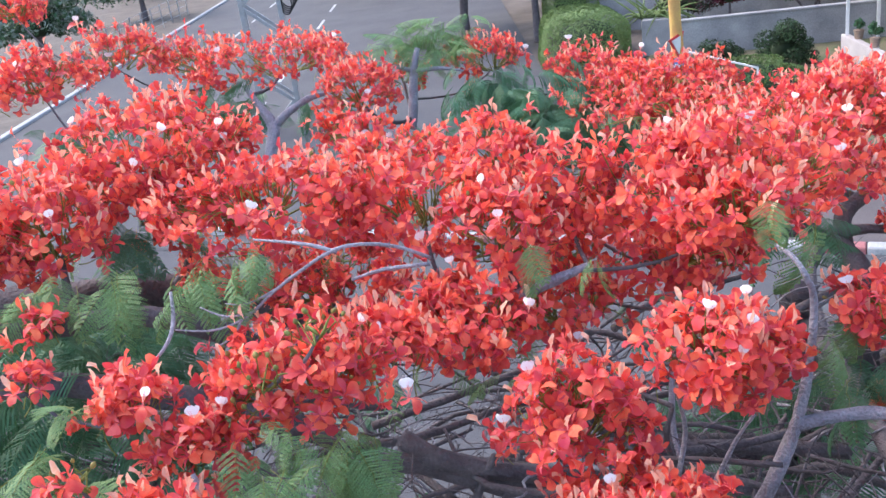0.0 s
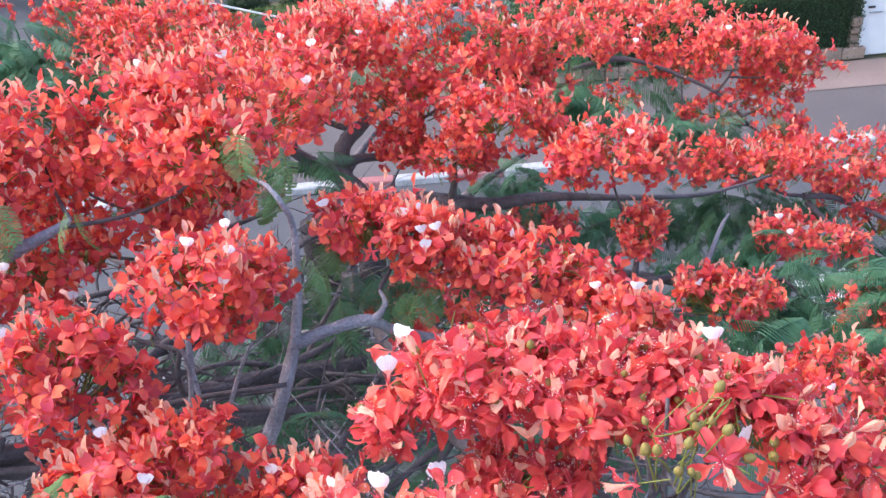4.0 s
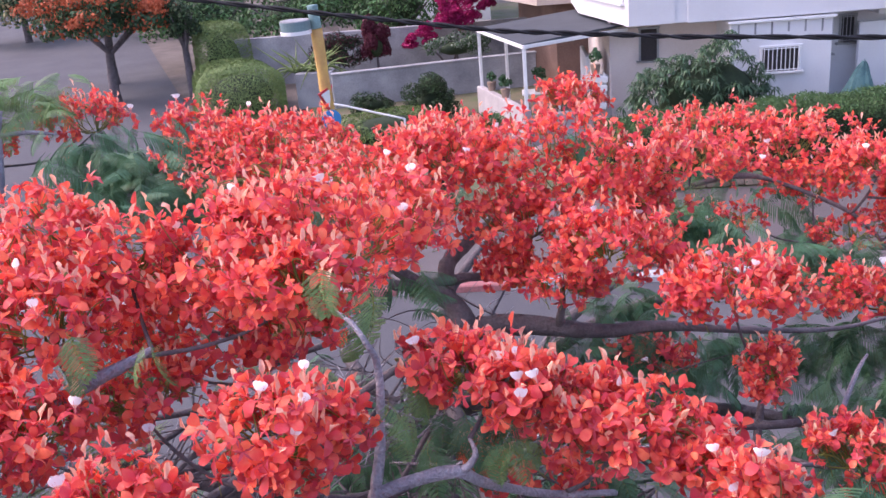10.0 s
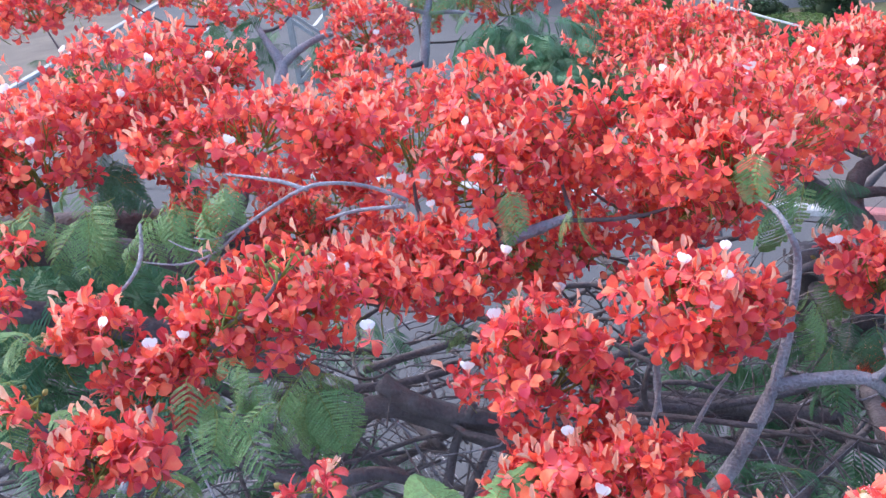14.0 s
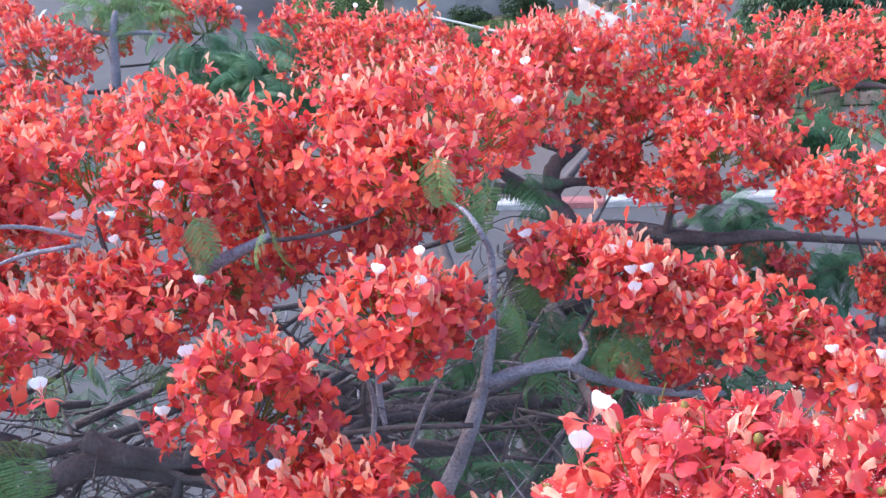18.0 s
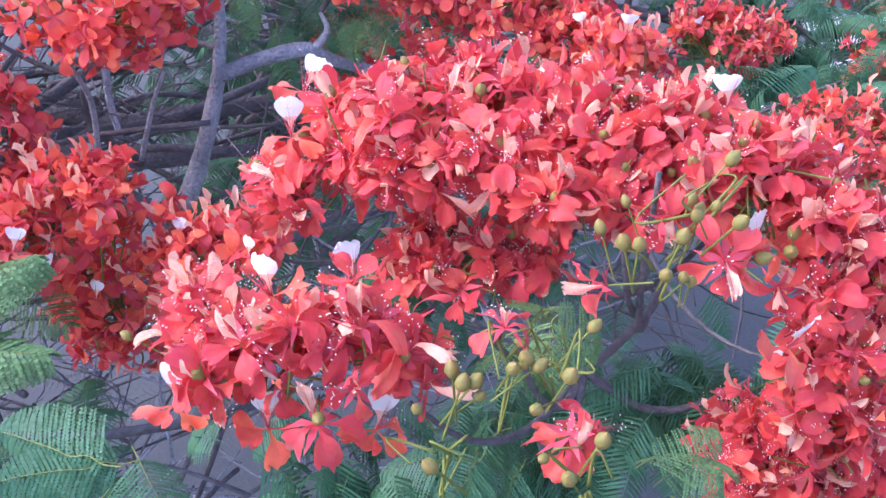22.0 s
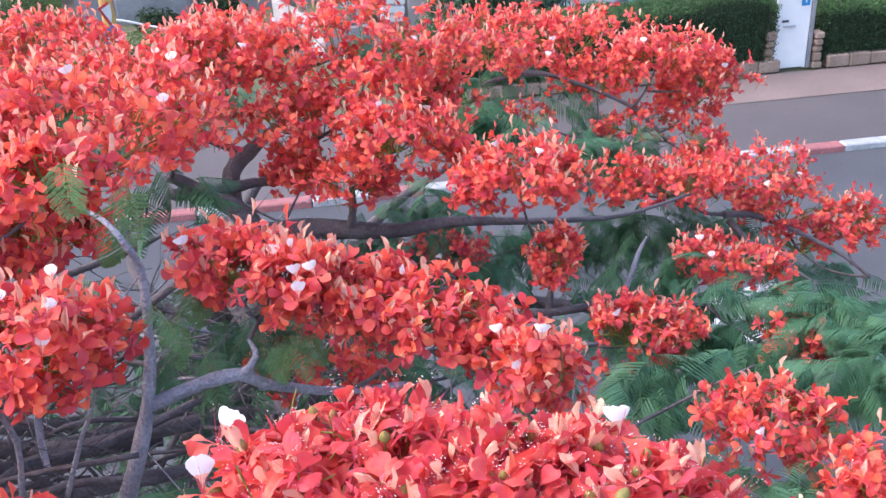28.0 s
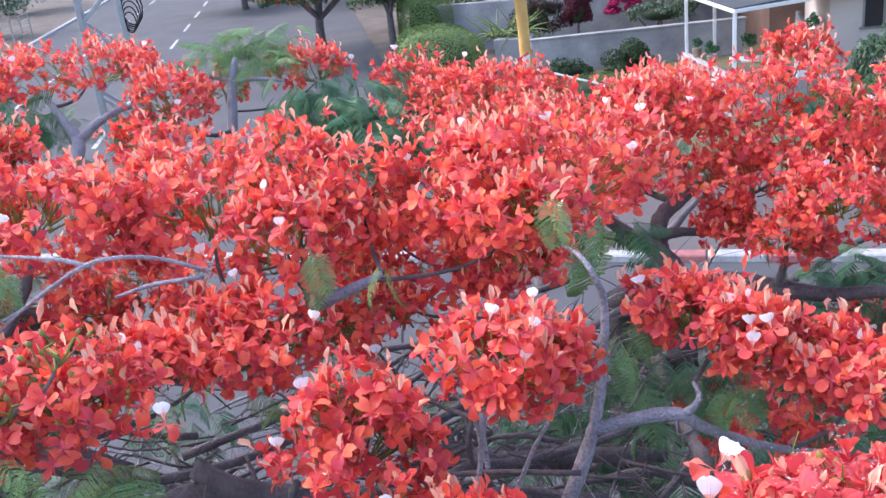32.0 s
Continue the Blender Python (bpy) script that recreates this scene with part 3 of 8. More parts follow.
# kerb of painted stones, red and white by turns
kerb = thing("kerb", "kerb of red and white painted stones along the street", "kerb", kind="structure", m=STREET)
bm = slab((0.985, 0.28, 0.2), (0, 0, 0.05), 0.025)
white_stone = part("kerb_stone", bm, KERB_WHITE, kerb, "white painted kerb stone")
bm = slab((0.985, 0.28, 0.2), (0, 0, 0.05), 0.025)
red_stone = part("kerb_stone", bm, KERB_RED, kerb, "red painted kerb stone")
white_stone.location, red_stone.location = (8.85, 15.84, 0), (9.85, 15.84, 0)
for i in range(-14, 16):
    if i not in (8, 9):
        put("kerb_stone", (white_stone if i % 2 == 0 else red_stone).data, kerb, m=Matrix.Translation((i + 0.85, 15.84, 0)))
side_kerb = thing("kerb", "pale kerb along the far side of the broad road", "kerb", kind="structure")
for i in range(60):
    bm_data = white_stone.data
    put("kerb_stone", bm_data, side_kerb, m=Matrix.Translation((-16.4, 30 + i, 0)) @ Matrix.Rotation(radians(90), 4, "Z"))


def leafy(name, centre, radii, count, leaf, skins, parent, seed, label="", low=-0.6, lumps=16, rough=0.55, slim=0.5, weights=None, box=0.0, clumps=18):
    """A mass of small leaves round a lumpy form, with gaps and an uneven outline; box flattens its sides as shears do."""
    count, leaf = int(count * 2.2), leaf * 0.6
    clumps = 0 if box else clumps
    rng = np.random.default_rng(seed)
    knob = rng.normal(0, 1, (lumps, 3))
    knob /= np.linalg.norm(knob, axis=1)[:, None]
    high = rng.uniform(-rough, rough, lumps)
    d = rng.normal(0, 1, (count * 3, 3))
    d /= np.linalg.norm(d, axis=1)[:, None]
    d = d[d[:, 2] > low][:count]
    n = len(d)
    shape = 1 + (np.maximum(0, d @ knob.T) ** 4) @ high
    if clumps:
        heart = rng.normal(0, 1, (clumps * 4, 3))
        heart /= np.linalg.norm(heart, axis=1)[:, None]
        heart = heart[heart[:, 2] > low][:clumps] * rng.uniform(0.5, 0.85, (clumps, 1))
        wide = rng.uniform(0.24, 0.46, clumps)
        pick = rng.choice(len(heart), n, p=wide ** 2 / (wide ** 2).sum())
        o = (heart[pick] + d * (wide[pick] * (1 - np.abs(rng.normal(0, 0.2, n))))[:, None]) * np.array(radii)
    if box:
        p = 2.0 + 6.0 * box
        shape = shape / (np.abs(d) ** p).sum(1) ** (1 / p)
    deep = 1 - np.abs(rng.normal(0, 0.22 if not box else 0.04, n))
    if not clumps:
        o = d * shape[:, None] * deep[:, None] * np.array(radii)
    axis = d + rng.normal(0, 0.55, (n, 3))
    axis /= np.linalg.norm(axis, axis=1)[:, None]
    side = np.cross(axis, rng.normal(0, 1, (n, 3)))
    side /= np.linalg.norm(side, axis=1)[:, None]
    other = np.cross(axis, side)
    size = leaf * rng.uniform(0.6, 1.4, (n, 1))
    v = np.stack([o - side * size, o + other * size * slim, o + side * size + axis * size * 0.25, o - other * size * slim], 1).reshape(-1, 3)
    f = np.arange(4 * n).reshape(-1, 4)
    index = rng.choice(len(skins), n, p=weights)
    return put(name, mesh_of(name, v, f, skins, index), parent, label, Matrix.Translation(centre))


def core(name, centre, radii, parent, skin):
    """A dark solid core inside a bush, coloured as the shade among its twigs."""
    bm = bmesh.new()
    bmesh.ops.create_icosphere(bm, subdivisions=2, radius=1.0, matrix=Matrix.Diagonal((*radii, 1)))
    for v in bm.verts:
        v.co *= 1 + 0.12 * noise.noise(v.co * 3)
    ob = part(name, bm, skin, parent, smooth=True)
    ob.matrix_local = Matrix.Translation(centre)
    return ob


def bush(name, label, centre, radii, count, leaf, skins, seed, category="bush", group="", **more):
    root = thing(name, label, category, group, m=Matrix.Translation((centre[0], centre[1], 0.05)))
    c = (0, 0, centre[2] - 0.05)
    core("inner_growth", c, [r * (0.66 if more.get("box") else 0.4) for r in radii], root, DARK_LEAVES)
    leafy("foliage", c, radii, count, leaf, skins, root, seed, **more)
    branch("stem", [(0, 0, 0, 0.06), (0.03, 0.02, c[2] * 0.5, 0.05), (0, 0, c[2], 0.03)], BARK_DARK, root, 6, seed)
    return root


# near-black green: shade deep in foliage as a colour, also on dark leaves
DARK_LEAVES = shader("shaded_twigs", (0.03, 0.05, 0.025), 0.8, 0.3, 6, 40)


def background_tree(label, x, y, z, radii, count, leaf, skins, seed, trunk=0.18, group="", weights=None, lean=0.0):
    root = thing("tree", label, "tree", group, m=Matrix.Translation((x, y, 0.0)))
    branch("trunk", [(0, 0, -0.05, trunk * 1.3), (lean * 0.3, 0, z * 0.35, trunk), (lean * 0.6, 0.05, z * 0.7, trunk * 0.8), (lean, 0, z, trunk * 0.5)], BARK_DARK, root, 8, seed)
    rng = np.random.default_rng(seed)
    for k in range(5):
        a = k * 1.26 + rng.uniform(0, 0.5)
        branch("limb", [(lean * 0.6, 0, z * 0.6, trunk * 0.5), (lean + radii[0] * 0.4 * math.cos(a), radii[1] * 0.4 * math.sin(a), z * 0.9, trunk * 0.3),
                        (lean + radii[0] * 0.75 * math.cos(a), radii[1] * 0.75 * math.sin(a), z + radii[2] * 0.3, trunk * 0.12)], BARK_DARK, root, 6, seed + k)
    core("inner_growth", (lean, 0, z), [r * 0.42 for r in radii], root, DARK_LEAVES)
    leafy("crown", (lean, 0, z), radii, count, leaf, skins, root, seed, lumps=14, rough=0.6, weights=weights)
    return root


# ---- garden wall, gate, hedges ----
wall = thing("garden_wall", "weathered grey concrete garden wall with dark stains", "wall", kind="structure", m=STREET)
run = Matrix.Rotation(math.atan2(1.6, 7.0), 4, "Z")
part("wall_face", slab((7.2, 0.22, 1.2), (-1.9, 32.9, 0.64), 0.02, run), GREY_WALL, wall)
part("wall_cap", slab((7.25, 0.3, 0.06), (-1.9, 32.9, 1.27), 0.01, run), GREY_WALL, wall)
part("wall_end", slab((1.32, 0.9, 1.24), (-6.1, 32.95, 0.67), 0.02), GREY_WALL, wall, "pale concrete planter block")
part("back_wall", slab((14, 0.22, 1.9), (-3.5, 37.5, 1.05), 0.02), GREY_WALL, wall)

gate = thing("garden_gate", "white sheet-metal garden gate, closed, with a small blue sign", "gate", m=STREET)
part("leaf_panel", slab((0.82, 0.04, 1.92), (11.72, 20.72, 1.14), 0.008), WHITE_PAINT, gate)
for x in (11.33, 12.11):
    part("gate_edge", slab((0.05, 0.07, 1.96), (x, 20.72, 1.14), 0.006), WHITE_PAINT, gate)
part("gate_edge", slab((0.83, 0.07, 0.05), (11.72, 20.72, 2.1), 0.006), WHITE_PAINT, gate)
part("gate_post", slab((0.1, 0.14, 2.0), (12.2, 20.74, 1.15), 0.01), GREY_WALL, gate, "grey concrete gate post")
part("lock", slab((0.16, 0.03, 0.05), (11.52, 20.67, 1.3), 0.005), DARK, gate, "dark lock and handle")
part("handle", slab((0.3, 0.05, 0.025), (11.62, 20.66, 1.18), 0.005), STEEL, gate)
part("enamel_plate", slab((0.2, 0.015, 0.3), (11.98, 20.675, 1.78), 0.004), SIGN_BLUE, gate, "small blue enamel plate")
part("plate_bar", slab((0.03, 0.012, 0.16), (11.98, 20.665, 1.78), 0.002), WHITE_PAINT, gate)
for side, s0, s1 in (("a", 11.08, 11.29), ("b", 12.3, 12.5)):
    pillar = thing("stone_pillar", "low pillar of rough brown stones beside the gate", "pillar", "gate pillars", m=STREET)
    rng = np.random.default_rng(7 if side == "a" else 8)
    z = 0.12
    while z < 0.95:
        h = rng.uniform(0.14, 0.24)
        part("stone", slab((s1 - s0 + rng.uniform(-0.03, 0.05), 0.3 + rng.uniform(-0.03, 0.05), h - 0.015), ((s0 + s1) / 2 + rng.uniform(-0.02, 0.02), 20.75, z + h / 2), 0.03), STONE, pillar)
        z += h
low_wall = thing("stone_wall", "low rough stone wall under the hedge", "wall", kind="structure", m=STREET)
rng = np.random.default_rng(9)
for base, s_from, s_to in ((0, 12.65, 20.0), (1, 4.0, 11.0)):
    s = s_from
    while s < s_to:
        w = rng.uniform(0.3, 0.6)
        part("stone", slab((w - 0.008, 0.3 + rng.uniform(-0.02, 0.02), 0.3 + rng.uniform(-0.02, 0.02)), (s + w / 2, 20.72, 0.27), 0.03), STONE, low_wall)
        s += w


def hedge(s0, s1, w, top0, top1, thick, seed, label, skins, hump=0.0):
    """A clipped hedge in blocks along the street, its top following a line."""
    root = thing("hedge", label, "hedge", m=STREET)
    length = s1 - s0
    bm = bmesh.new()
    slab((length - 0.2, thick - 0.2, 1.0), (0, 0, 0.5), 0.15, None, bm)
    for v in bm.verts:
        top = top0 + (top1 - top0) * (v.co.x / length + 0.5)
        v.co.z = 0.1 + v.co.z * (top - 0.2)
        v.co.x += (s0 + s1) / 2
        v.co.y += w
    # dark block behind the leaves, painted as the shade within the hedge
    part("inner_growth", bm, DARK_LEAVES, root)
    rng = np.random.default_rng(seed)
    n = int(length * 8000)
    face = rng.choice(4, n, p=(0.46, 0.4, 0.07, 0.07))
    u, t = rng.random(n), rng.random(n)
    s = np.where(face < 2, s0 + u * length, np.where(face == 2, s0, s1))
    y = np.where(face == 0, w - thick / 2, np.where(face == 1, w + (t - 0.5) * thick, w + (t - 0.5) * thick))
    top = top0 + (top1 - top0) * (s - s0) / length + 0.05 * np.sin(s * 2.1) + 0.03 * np.sin(s * 5.3)
    top = top + hump * np.exp(-((s - s1 + 0.85) / 0.75) ** 2) - (0.5 * np.clip(s - s1 + 0.5, 0, 1) if hump else 0)
    edge = 0.16 * np.clip((np.abs((y - w) / thick) - 0.3) * 5, 0, 1) ** 2
    z = np.where(face == 1, top - edge, 0.25 + (np.where(face == 0, t, u)) * (top - 0.25))
    o = np.stack([s, y, z], 1) + rng.normal(0, 0.035, (n, 3))
    a = rng.normal(0, 1, (n, 3))
    a /= np.linalg.norm(a, axis=1)[:, None]
    b = np.cross(a, rng.normal(0, 1, (n, 3)))
    b /= np.linalg.norm(b, axis=1)[:, None]
    size = 0.024 * rng.uniform(0.6, 1.4, (n, 1))
    v = np.stack([o - a * size, o + b * size * 0.5, o + a * size, o - b * size * 0.5], 1).reshape(-1, 3)
    # top leaves take the lit colour, side leaves the darker ones
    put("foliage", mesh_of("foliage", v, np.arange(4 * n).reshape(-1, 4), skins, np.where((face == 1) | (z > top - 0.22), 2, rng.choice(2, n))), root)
    return root


# paler leaf for hedge tops: the daylight on them put into the colour
LIT_TOP_LEAF = shader("hedge_lit_top_leaf", (0.085, 0.17, 0.06), 0.6, 0.25, 3, 60, second=(0.06, 0.12, 0.05), island=0.3, thin=0.15, hue=0.02)
hedge(2.6, 11.3, 21.38, 1.5, 1.98, 1.5, 31, "tall dark green clipped hedge along the pavement", [HEDGE, DARK_LEAVES, LIT_TOP_LEAF], 0.14)
hedge(12.6, 22.0, 21.3, 1.55, 1.6, 1.2, 32, "dark green clipped hedge beside the white gate", [HEDGE, DARK_LEAVES, LIT_TOP_LEAF])


def block(corners, z0, z1, skin, name, parent):
    """An upright block over a plan of corners."""
    bm = bmesh.new()
    lo = [bm.verts.new((x, y, z0)) for x, y in corners]
    hi = [bm.verts.new((x, y, z1)) for x, y in corners]
    bm.faces.new(lo[::-1])
    bm.faces.new(hi)
    for i in range(len(corners)):
        j = (i + 1) % len(corners)
        bm.faces.new((lo[i], lo[j], hi[j], hi[i]))
    bmesh.ops.recalc_face_normals(bm, faces=bm.faces[:])
    return part(name, bm, skin, parent)


# ---- white house ----
house = thing("house", "white rendered two-storey house with barred windows", "house", m=STREET)
block([(3.84, 25.7), (2.82, 29.3), (2.82, 33.7), (5.04, 33.7), (5.04, 25.7)], 3.05, 6.65, WHITE_WALL, "upper_wall", house)
part("upper_wall", slab((0.34, 7.6, 3.6), (5.2, 29.95, 4.85), 0.01), WHITE_WALL, house)
part("upper_wall", slab((5.42, 8.0, 3.6), (8.08, 29.7, 4.82), 0.02), WHITE_WALL, house)
part("upper_wall", slab((0.34, 0.4, 1.3), (5.2, 25.93, 3.7), 0.005), WHITE_WALL, house)
part("plinth_wall", slab((5.4, 6.6, 3.0), (6.2, 30.6, 1.55), 0.02), PINK_WALL, house, "pinkish ground-floor wall")
part("porch_room", slab((2.65, 3.4, 2.85), (7.8, 27.4, 1.5), 0.02), WHITE_WALL, house)
part("porch_cap", slab((2.78, 0.3, 0.07), (7.8, 25.75, 2.95), 0.01), WHITE_PAINT, house)
part("ground_wall", slab((2.2, 5.0, 2.9), (10.2, 29.6, 1.5), 0.02), WHITE_WALL, house)
part("right_wall", slab((9.0, 6.0, 3.4), (21.5, 30.0, 5.0), 0.02), WHITE_WALL, house)
part("right_ground", slab((8.0, 5.0, 3.2), (20.6, 31.0, 1.65), 0.02), BEIGE_WALL, house, "beige ground-floor wall")
part("right_pier", slab((0.4, 0.8, 3.1), (17.6, 27.5, 1.6), 0.02), BEIGE_WALL, house, "brown plastered pier")
part("screen_wall", slab((0.9, 0.15, 2.5), (10.55, 26.6, 1.35), 0.02), WHITE_WALL, house)
part("bay_wall", slab((0.7, 4.0, 3.6), (11.15, 29.6, 4.9), 0.01), GREY_ROOF, house, "grey recessed stair bay")
part("slab", slab((1.45, 2.4, 0.26), (11.1, 27.2, 2.98), 0.015), WHITE_WALL, house)
part("right_wall", slab((5.5, 6.0, 3.4), (14.2, 29.6, 5.0), 0.02), WHITE_WALL, house)
part("right_column", slab((1.15, 5.8, 3.35), (12.05, 29.7, 1.7), 0.02), WHITE_WALL, house)
part("right_ground", slab((3.6, 5.0, 3.2), (14.4, 30.4, 1.65), 0.02), PINK_WALL, house, "pinkish ground-floor wall")
part("ledge", slab((3.4, 0.5, 0.16), (14.2, 26.5, 3.3), 0.02), WHITE_WALL, house)
part("right_pier", slab((0.35, 0.8, 3.0), (16.2, 26.9, 1.6), 0.02), BEIGE_WALL, house, "brown plastered pier")
part("drain_pipe", slab((0.16, 0.16, 2.5), (11.35, 26.75, 1.55), 0.05), DARK, house, "dark brown pipe")
part("roof", slab((13.6, 8.6, 0.3), (9.6, 29.8, 6.8), 0.03), GREY_WALL, house, "flat grey roof slab")


def window(parent, s, z, w, h, front, bars=0, frame_skin=WHITE_PAINT, pane_skin=DARK, sill=True, split=1):
    """A framed opening on a wall facing the street: dark pane set back, frame, sill, and upright bars before it."""
    part("pane", slab((w, 0.03, h), (s, front - 0.012, z), 0), pane_skin, parent)
    win = part("window_frame", slab((w + 0.1, 0.06, 0.06), (s, front - 0.03, z + h / 2), 0.008), frame_skin, parent)
    part("frame_side", slab((0.06, 0.06, h), (s - w / 2, front - 0.03, z), 0.008), frame_skin, parent)
    part("frame_side", slab((0.06, 0.06, h), (s + w / 2, front - 0.03, z), 0.008), frame_skin, parent)
    for i in range(1, split):
        part("mullion", slab((0.04, 0.05, h), (s - w / 2 + w * i / split, front - 0.03, z), 0.006), frame_skin, parent)
    if sill:
        part("sill", slab((w + 0.2, 0.14, 0.06), (s, front - 0.06, z - h / 2 - 0.03), 0.01), frame_skin, parent)
    for i in range(bars):
        part("bar", slab((0.022, 0.022, h + 0.06), (s - w / 2 + w * (i + 0.5) / bars, front - 0.11, z), 0.005), frame_skin, parent)
    if bars:
        for dz in (-h / 2 + 0.05, h / 2 - 0.05):
            part("bar_rail", slab((w + 0.06, 0.022, 0.025), (s, front - 0.11, z + dz), 0.005), frame_skin, parent)


window(house, 7.8, 1.93, 1.0, 0.66, 25.7, 9)
window(house, 9.98, 2.37, 0.4, 0.75, 27.1, 4, STEEL)
window(house, 9.35, 2.2, 0.4, 0.95, 27.1, 0, STEEL)
window(house, 15.05, 2.3, 0.95, 0.95, 27.9, 7, WHITE_PAINT)
# broad frosted window in the side wall over the terrace
FROSTED = shader("frosted_glass", (0.5, 0.53, 0.58), 0.25, 0.1, 2, 20)
wall_run = Matrix.Rotation(math.atan2(3.6, -1.02), 4, "Z")
for name, length, high, far, z, skin, out in (("pane", 3.0, 1.7, 1.85, 4.48, FROSTED, 0.0), ("sill", 3.2, 0.06, 1.85, 3.6, WHITE_PAINT, 0.05), ("window_frame", 3.1, 0.06, 1.85, 5.35, WHITE_PAINT, 0.03),
                                              ("frame_side", 0.06, 1.7, 0.33, 4.48, WHITE_PAINT, 0.03), ("mullion", 0.05, 1.7, 1.85, 4.48, WHITE_PAINT, 0.03), ("frame_side", 0.06, 1.7, 3.37, 4.48, WHITE_PAINT, 0.03)):
    o = Vector((3.84, 25.7, z)) + Vector((-1.02, 3.6, 0)).normalized() * far + Vector((-3.6, -1.02, 0)).normalized() * out
    part(name, slab((length, 0.05 if name != "sill" else 0.16, high), o, 0.006, wall_run), skin, house)
window(house, 5.2, 5.2, 0.26, 1.6, 26.15, 0, STEEL)
for k in range(6):
    part("rain_stain_drip", slab((0.05, 0.008, 0.25 + 0.05 * (k % 3)), (6.7 + 0.43 * k, 25.695, 2.75), 0.002), GREY_WALL, house, "grey rain streak")
window(house, 4.6, 2.3, 0.5, 0.9, 27.3, 0, STEEL)

# awning on posts beside the house
awning = thing("awning", "dark grey flat awning on thin white posts over a terrace", "awning", m=STREET)
bm = bmesh.new()
lo = [bm.verts.new(p) for p in ((-0.25, 29.0, 2.82), (1.03, 25.2, 2.82), (3.97, 27.0, 2.9), (2.93, 31.0, 2.9))]
hi = [bm.verts.new(v.co + Vector((0, 0, 0.06))) for v in lo]
bm.faces.new(lo[::-1])
bm.faces.new(hi)
for i in range(4):
    bm.faces.new((lo[i], lo[(i + 1) % 4], hi[(i + 1) % 4], hi[i]))
bmesh.ops.recalc_face_normals(bm, faces=bm.faces[:])
part("roof_sheet", bm, GREY_ROOF, awning)
for a, b in (((-0.25, 29.0), (1.03, 25.2)), ((1.03, 25.2), (3.97, 27.0)), ((-0.25, 29.0), (2.93, 31.0))):
    d = Vector((b[0] - a[0], b[1] - a[1], 0))
    part("edge_beam", slab((d.length, 0.06, 0.1), ((a[0] + b[0]) / 2, (a[1] + b[1]) / 2, 2.8), 0.01, Matrix.Rotation(math.atan2(d.y, d.x), 4, "Z")), WHITE_PAINT, awning)
for x, y in ((-0.2, 28.9), (1.05, 25.3), (0.6, 29.8)):
    part("post", slab((0.1, 0.1, 2.72), (x, y, 1.43), 0.01), WHITE_PAINT, awning)
PALE_WALL = shader("stained_render", (0.48, 0.44, 0.45), 0.85, 0.2, 1.5, 35, 0.25, second=(0.36, 0.33, 0.34))
terrace = thing("terrace_wall", "low white terrace wall under the awning", "wall", kind="structure", m=STREET)
d = Vector((1.35, -3.9, 0))
part("parapet", slab((d.length, 0.2, 1.05), (0.4, 27.1, 0.6), 0.02, Matrix.Rotation(math.atan2(d.y, d.x), 4, "Z")), PALE_WALL, terrace)
part("parapet", slab((2.4, 0.2, 0.85), (2.2, 25.6, 0.5), 0.02, Matrix.Rotation(radians(14), 4, "Z")), PALE_WALL, terrace)
part("terrace_floor", slab((3.8, 5.2, 0.12), (2.0, 28.3, 0.14), 0.02), PAVING, terrace)
part("side_screen", slab((0.12, 2.0, 1.9), (2.9, 28.4, 1.1), 0.02), WHITE_WALL, terrace)

# terrace furniture and pots
def crate_stack(s, w):
    root = thing("white_shelf", "white slatted shelf with plant pots on the terrace", "shelf", m=STREET @ Matrix.Translation((s, w, 0.92)))
    for k in range(4):
        part("board", slab((0.62, 0.3, 0.17), (0.02 * k, 0, 0.1 + k * 0.24), 0.01, Matrix.Rotation(radians(6), 4, "Y")), WHITE_PAINT, root)
    for x in (-0.28, 0.28):
        part("upright", slab((0.04, 0.26, 0.95), (x, 0, 0.475), 0.008), WHITE_PAINT, root)


def terrace_table(s, w):
    root = thing("garden_table", "white garden table under the awning", "table", m=STREET @ Matrix.Translation((s, w, 0.2)))
    part("tabletop", slab((1.2, 0.7, 0.05), (0, 0, 0.72), 0.01), WHITE_PAINT, root)
    for x in (-0.5, 0.5):
        for y in (-0.28, 0.28):
            part("leg", slab((0.05, 0.05, 0.7), (x, y, 0.35), 0.008), WHITE_PAINT, root)


def potted_plant(s, w, z, seed, skins, h=0.5):
    root = thing("potted_plant", "small green plant in a clay pot on the terrace", "plant", "terrace plants", m=STREET @ Matrix.Translation((s, w, z)))
    bm = bmesh.new()
    bmesh.ops.create_cone(bm, cap_ends=True, segments=12, radius1=0.1, radius2=0.14, depth=0.24, matrix=Matrix.Translation((0, 0, 0.12)))
    part("pot", bm, STONE, root)
    leafy("foliage", (0, 0, 0.24 + h * 0.5), (h * 0.45, h * 0.45, h * 0.55), 220, 0.06, skins, root, seed)


crate_stack(2.9, 25.75)
terrace_table(1.6, 28.5)
for k, (s, w, z) in enumerate(((0.1, 28.2, 1.13), (0.5, 27.0, 1.13), (2.0, 29.4, 0.2), (2.5, 27.6, 0.2), (2.95, 25.75, 1.87), (1.5, 28.4, 0.95))):
    potted_plant(s, w, z, 60 + k, [HEDGE, LEAF_DARK], 0.3 + 0.1 * (k % 3))

# ---- beige house behind ----
beige = thing("house", "beige two-storey house with brown shutters behind the garden", "house", m=STREET)

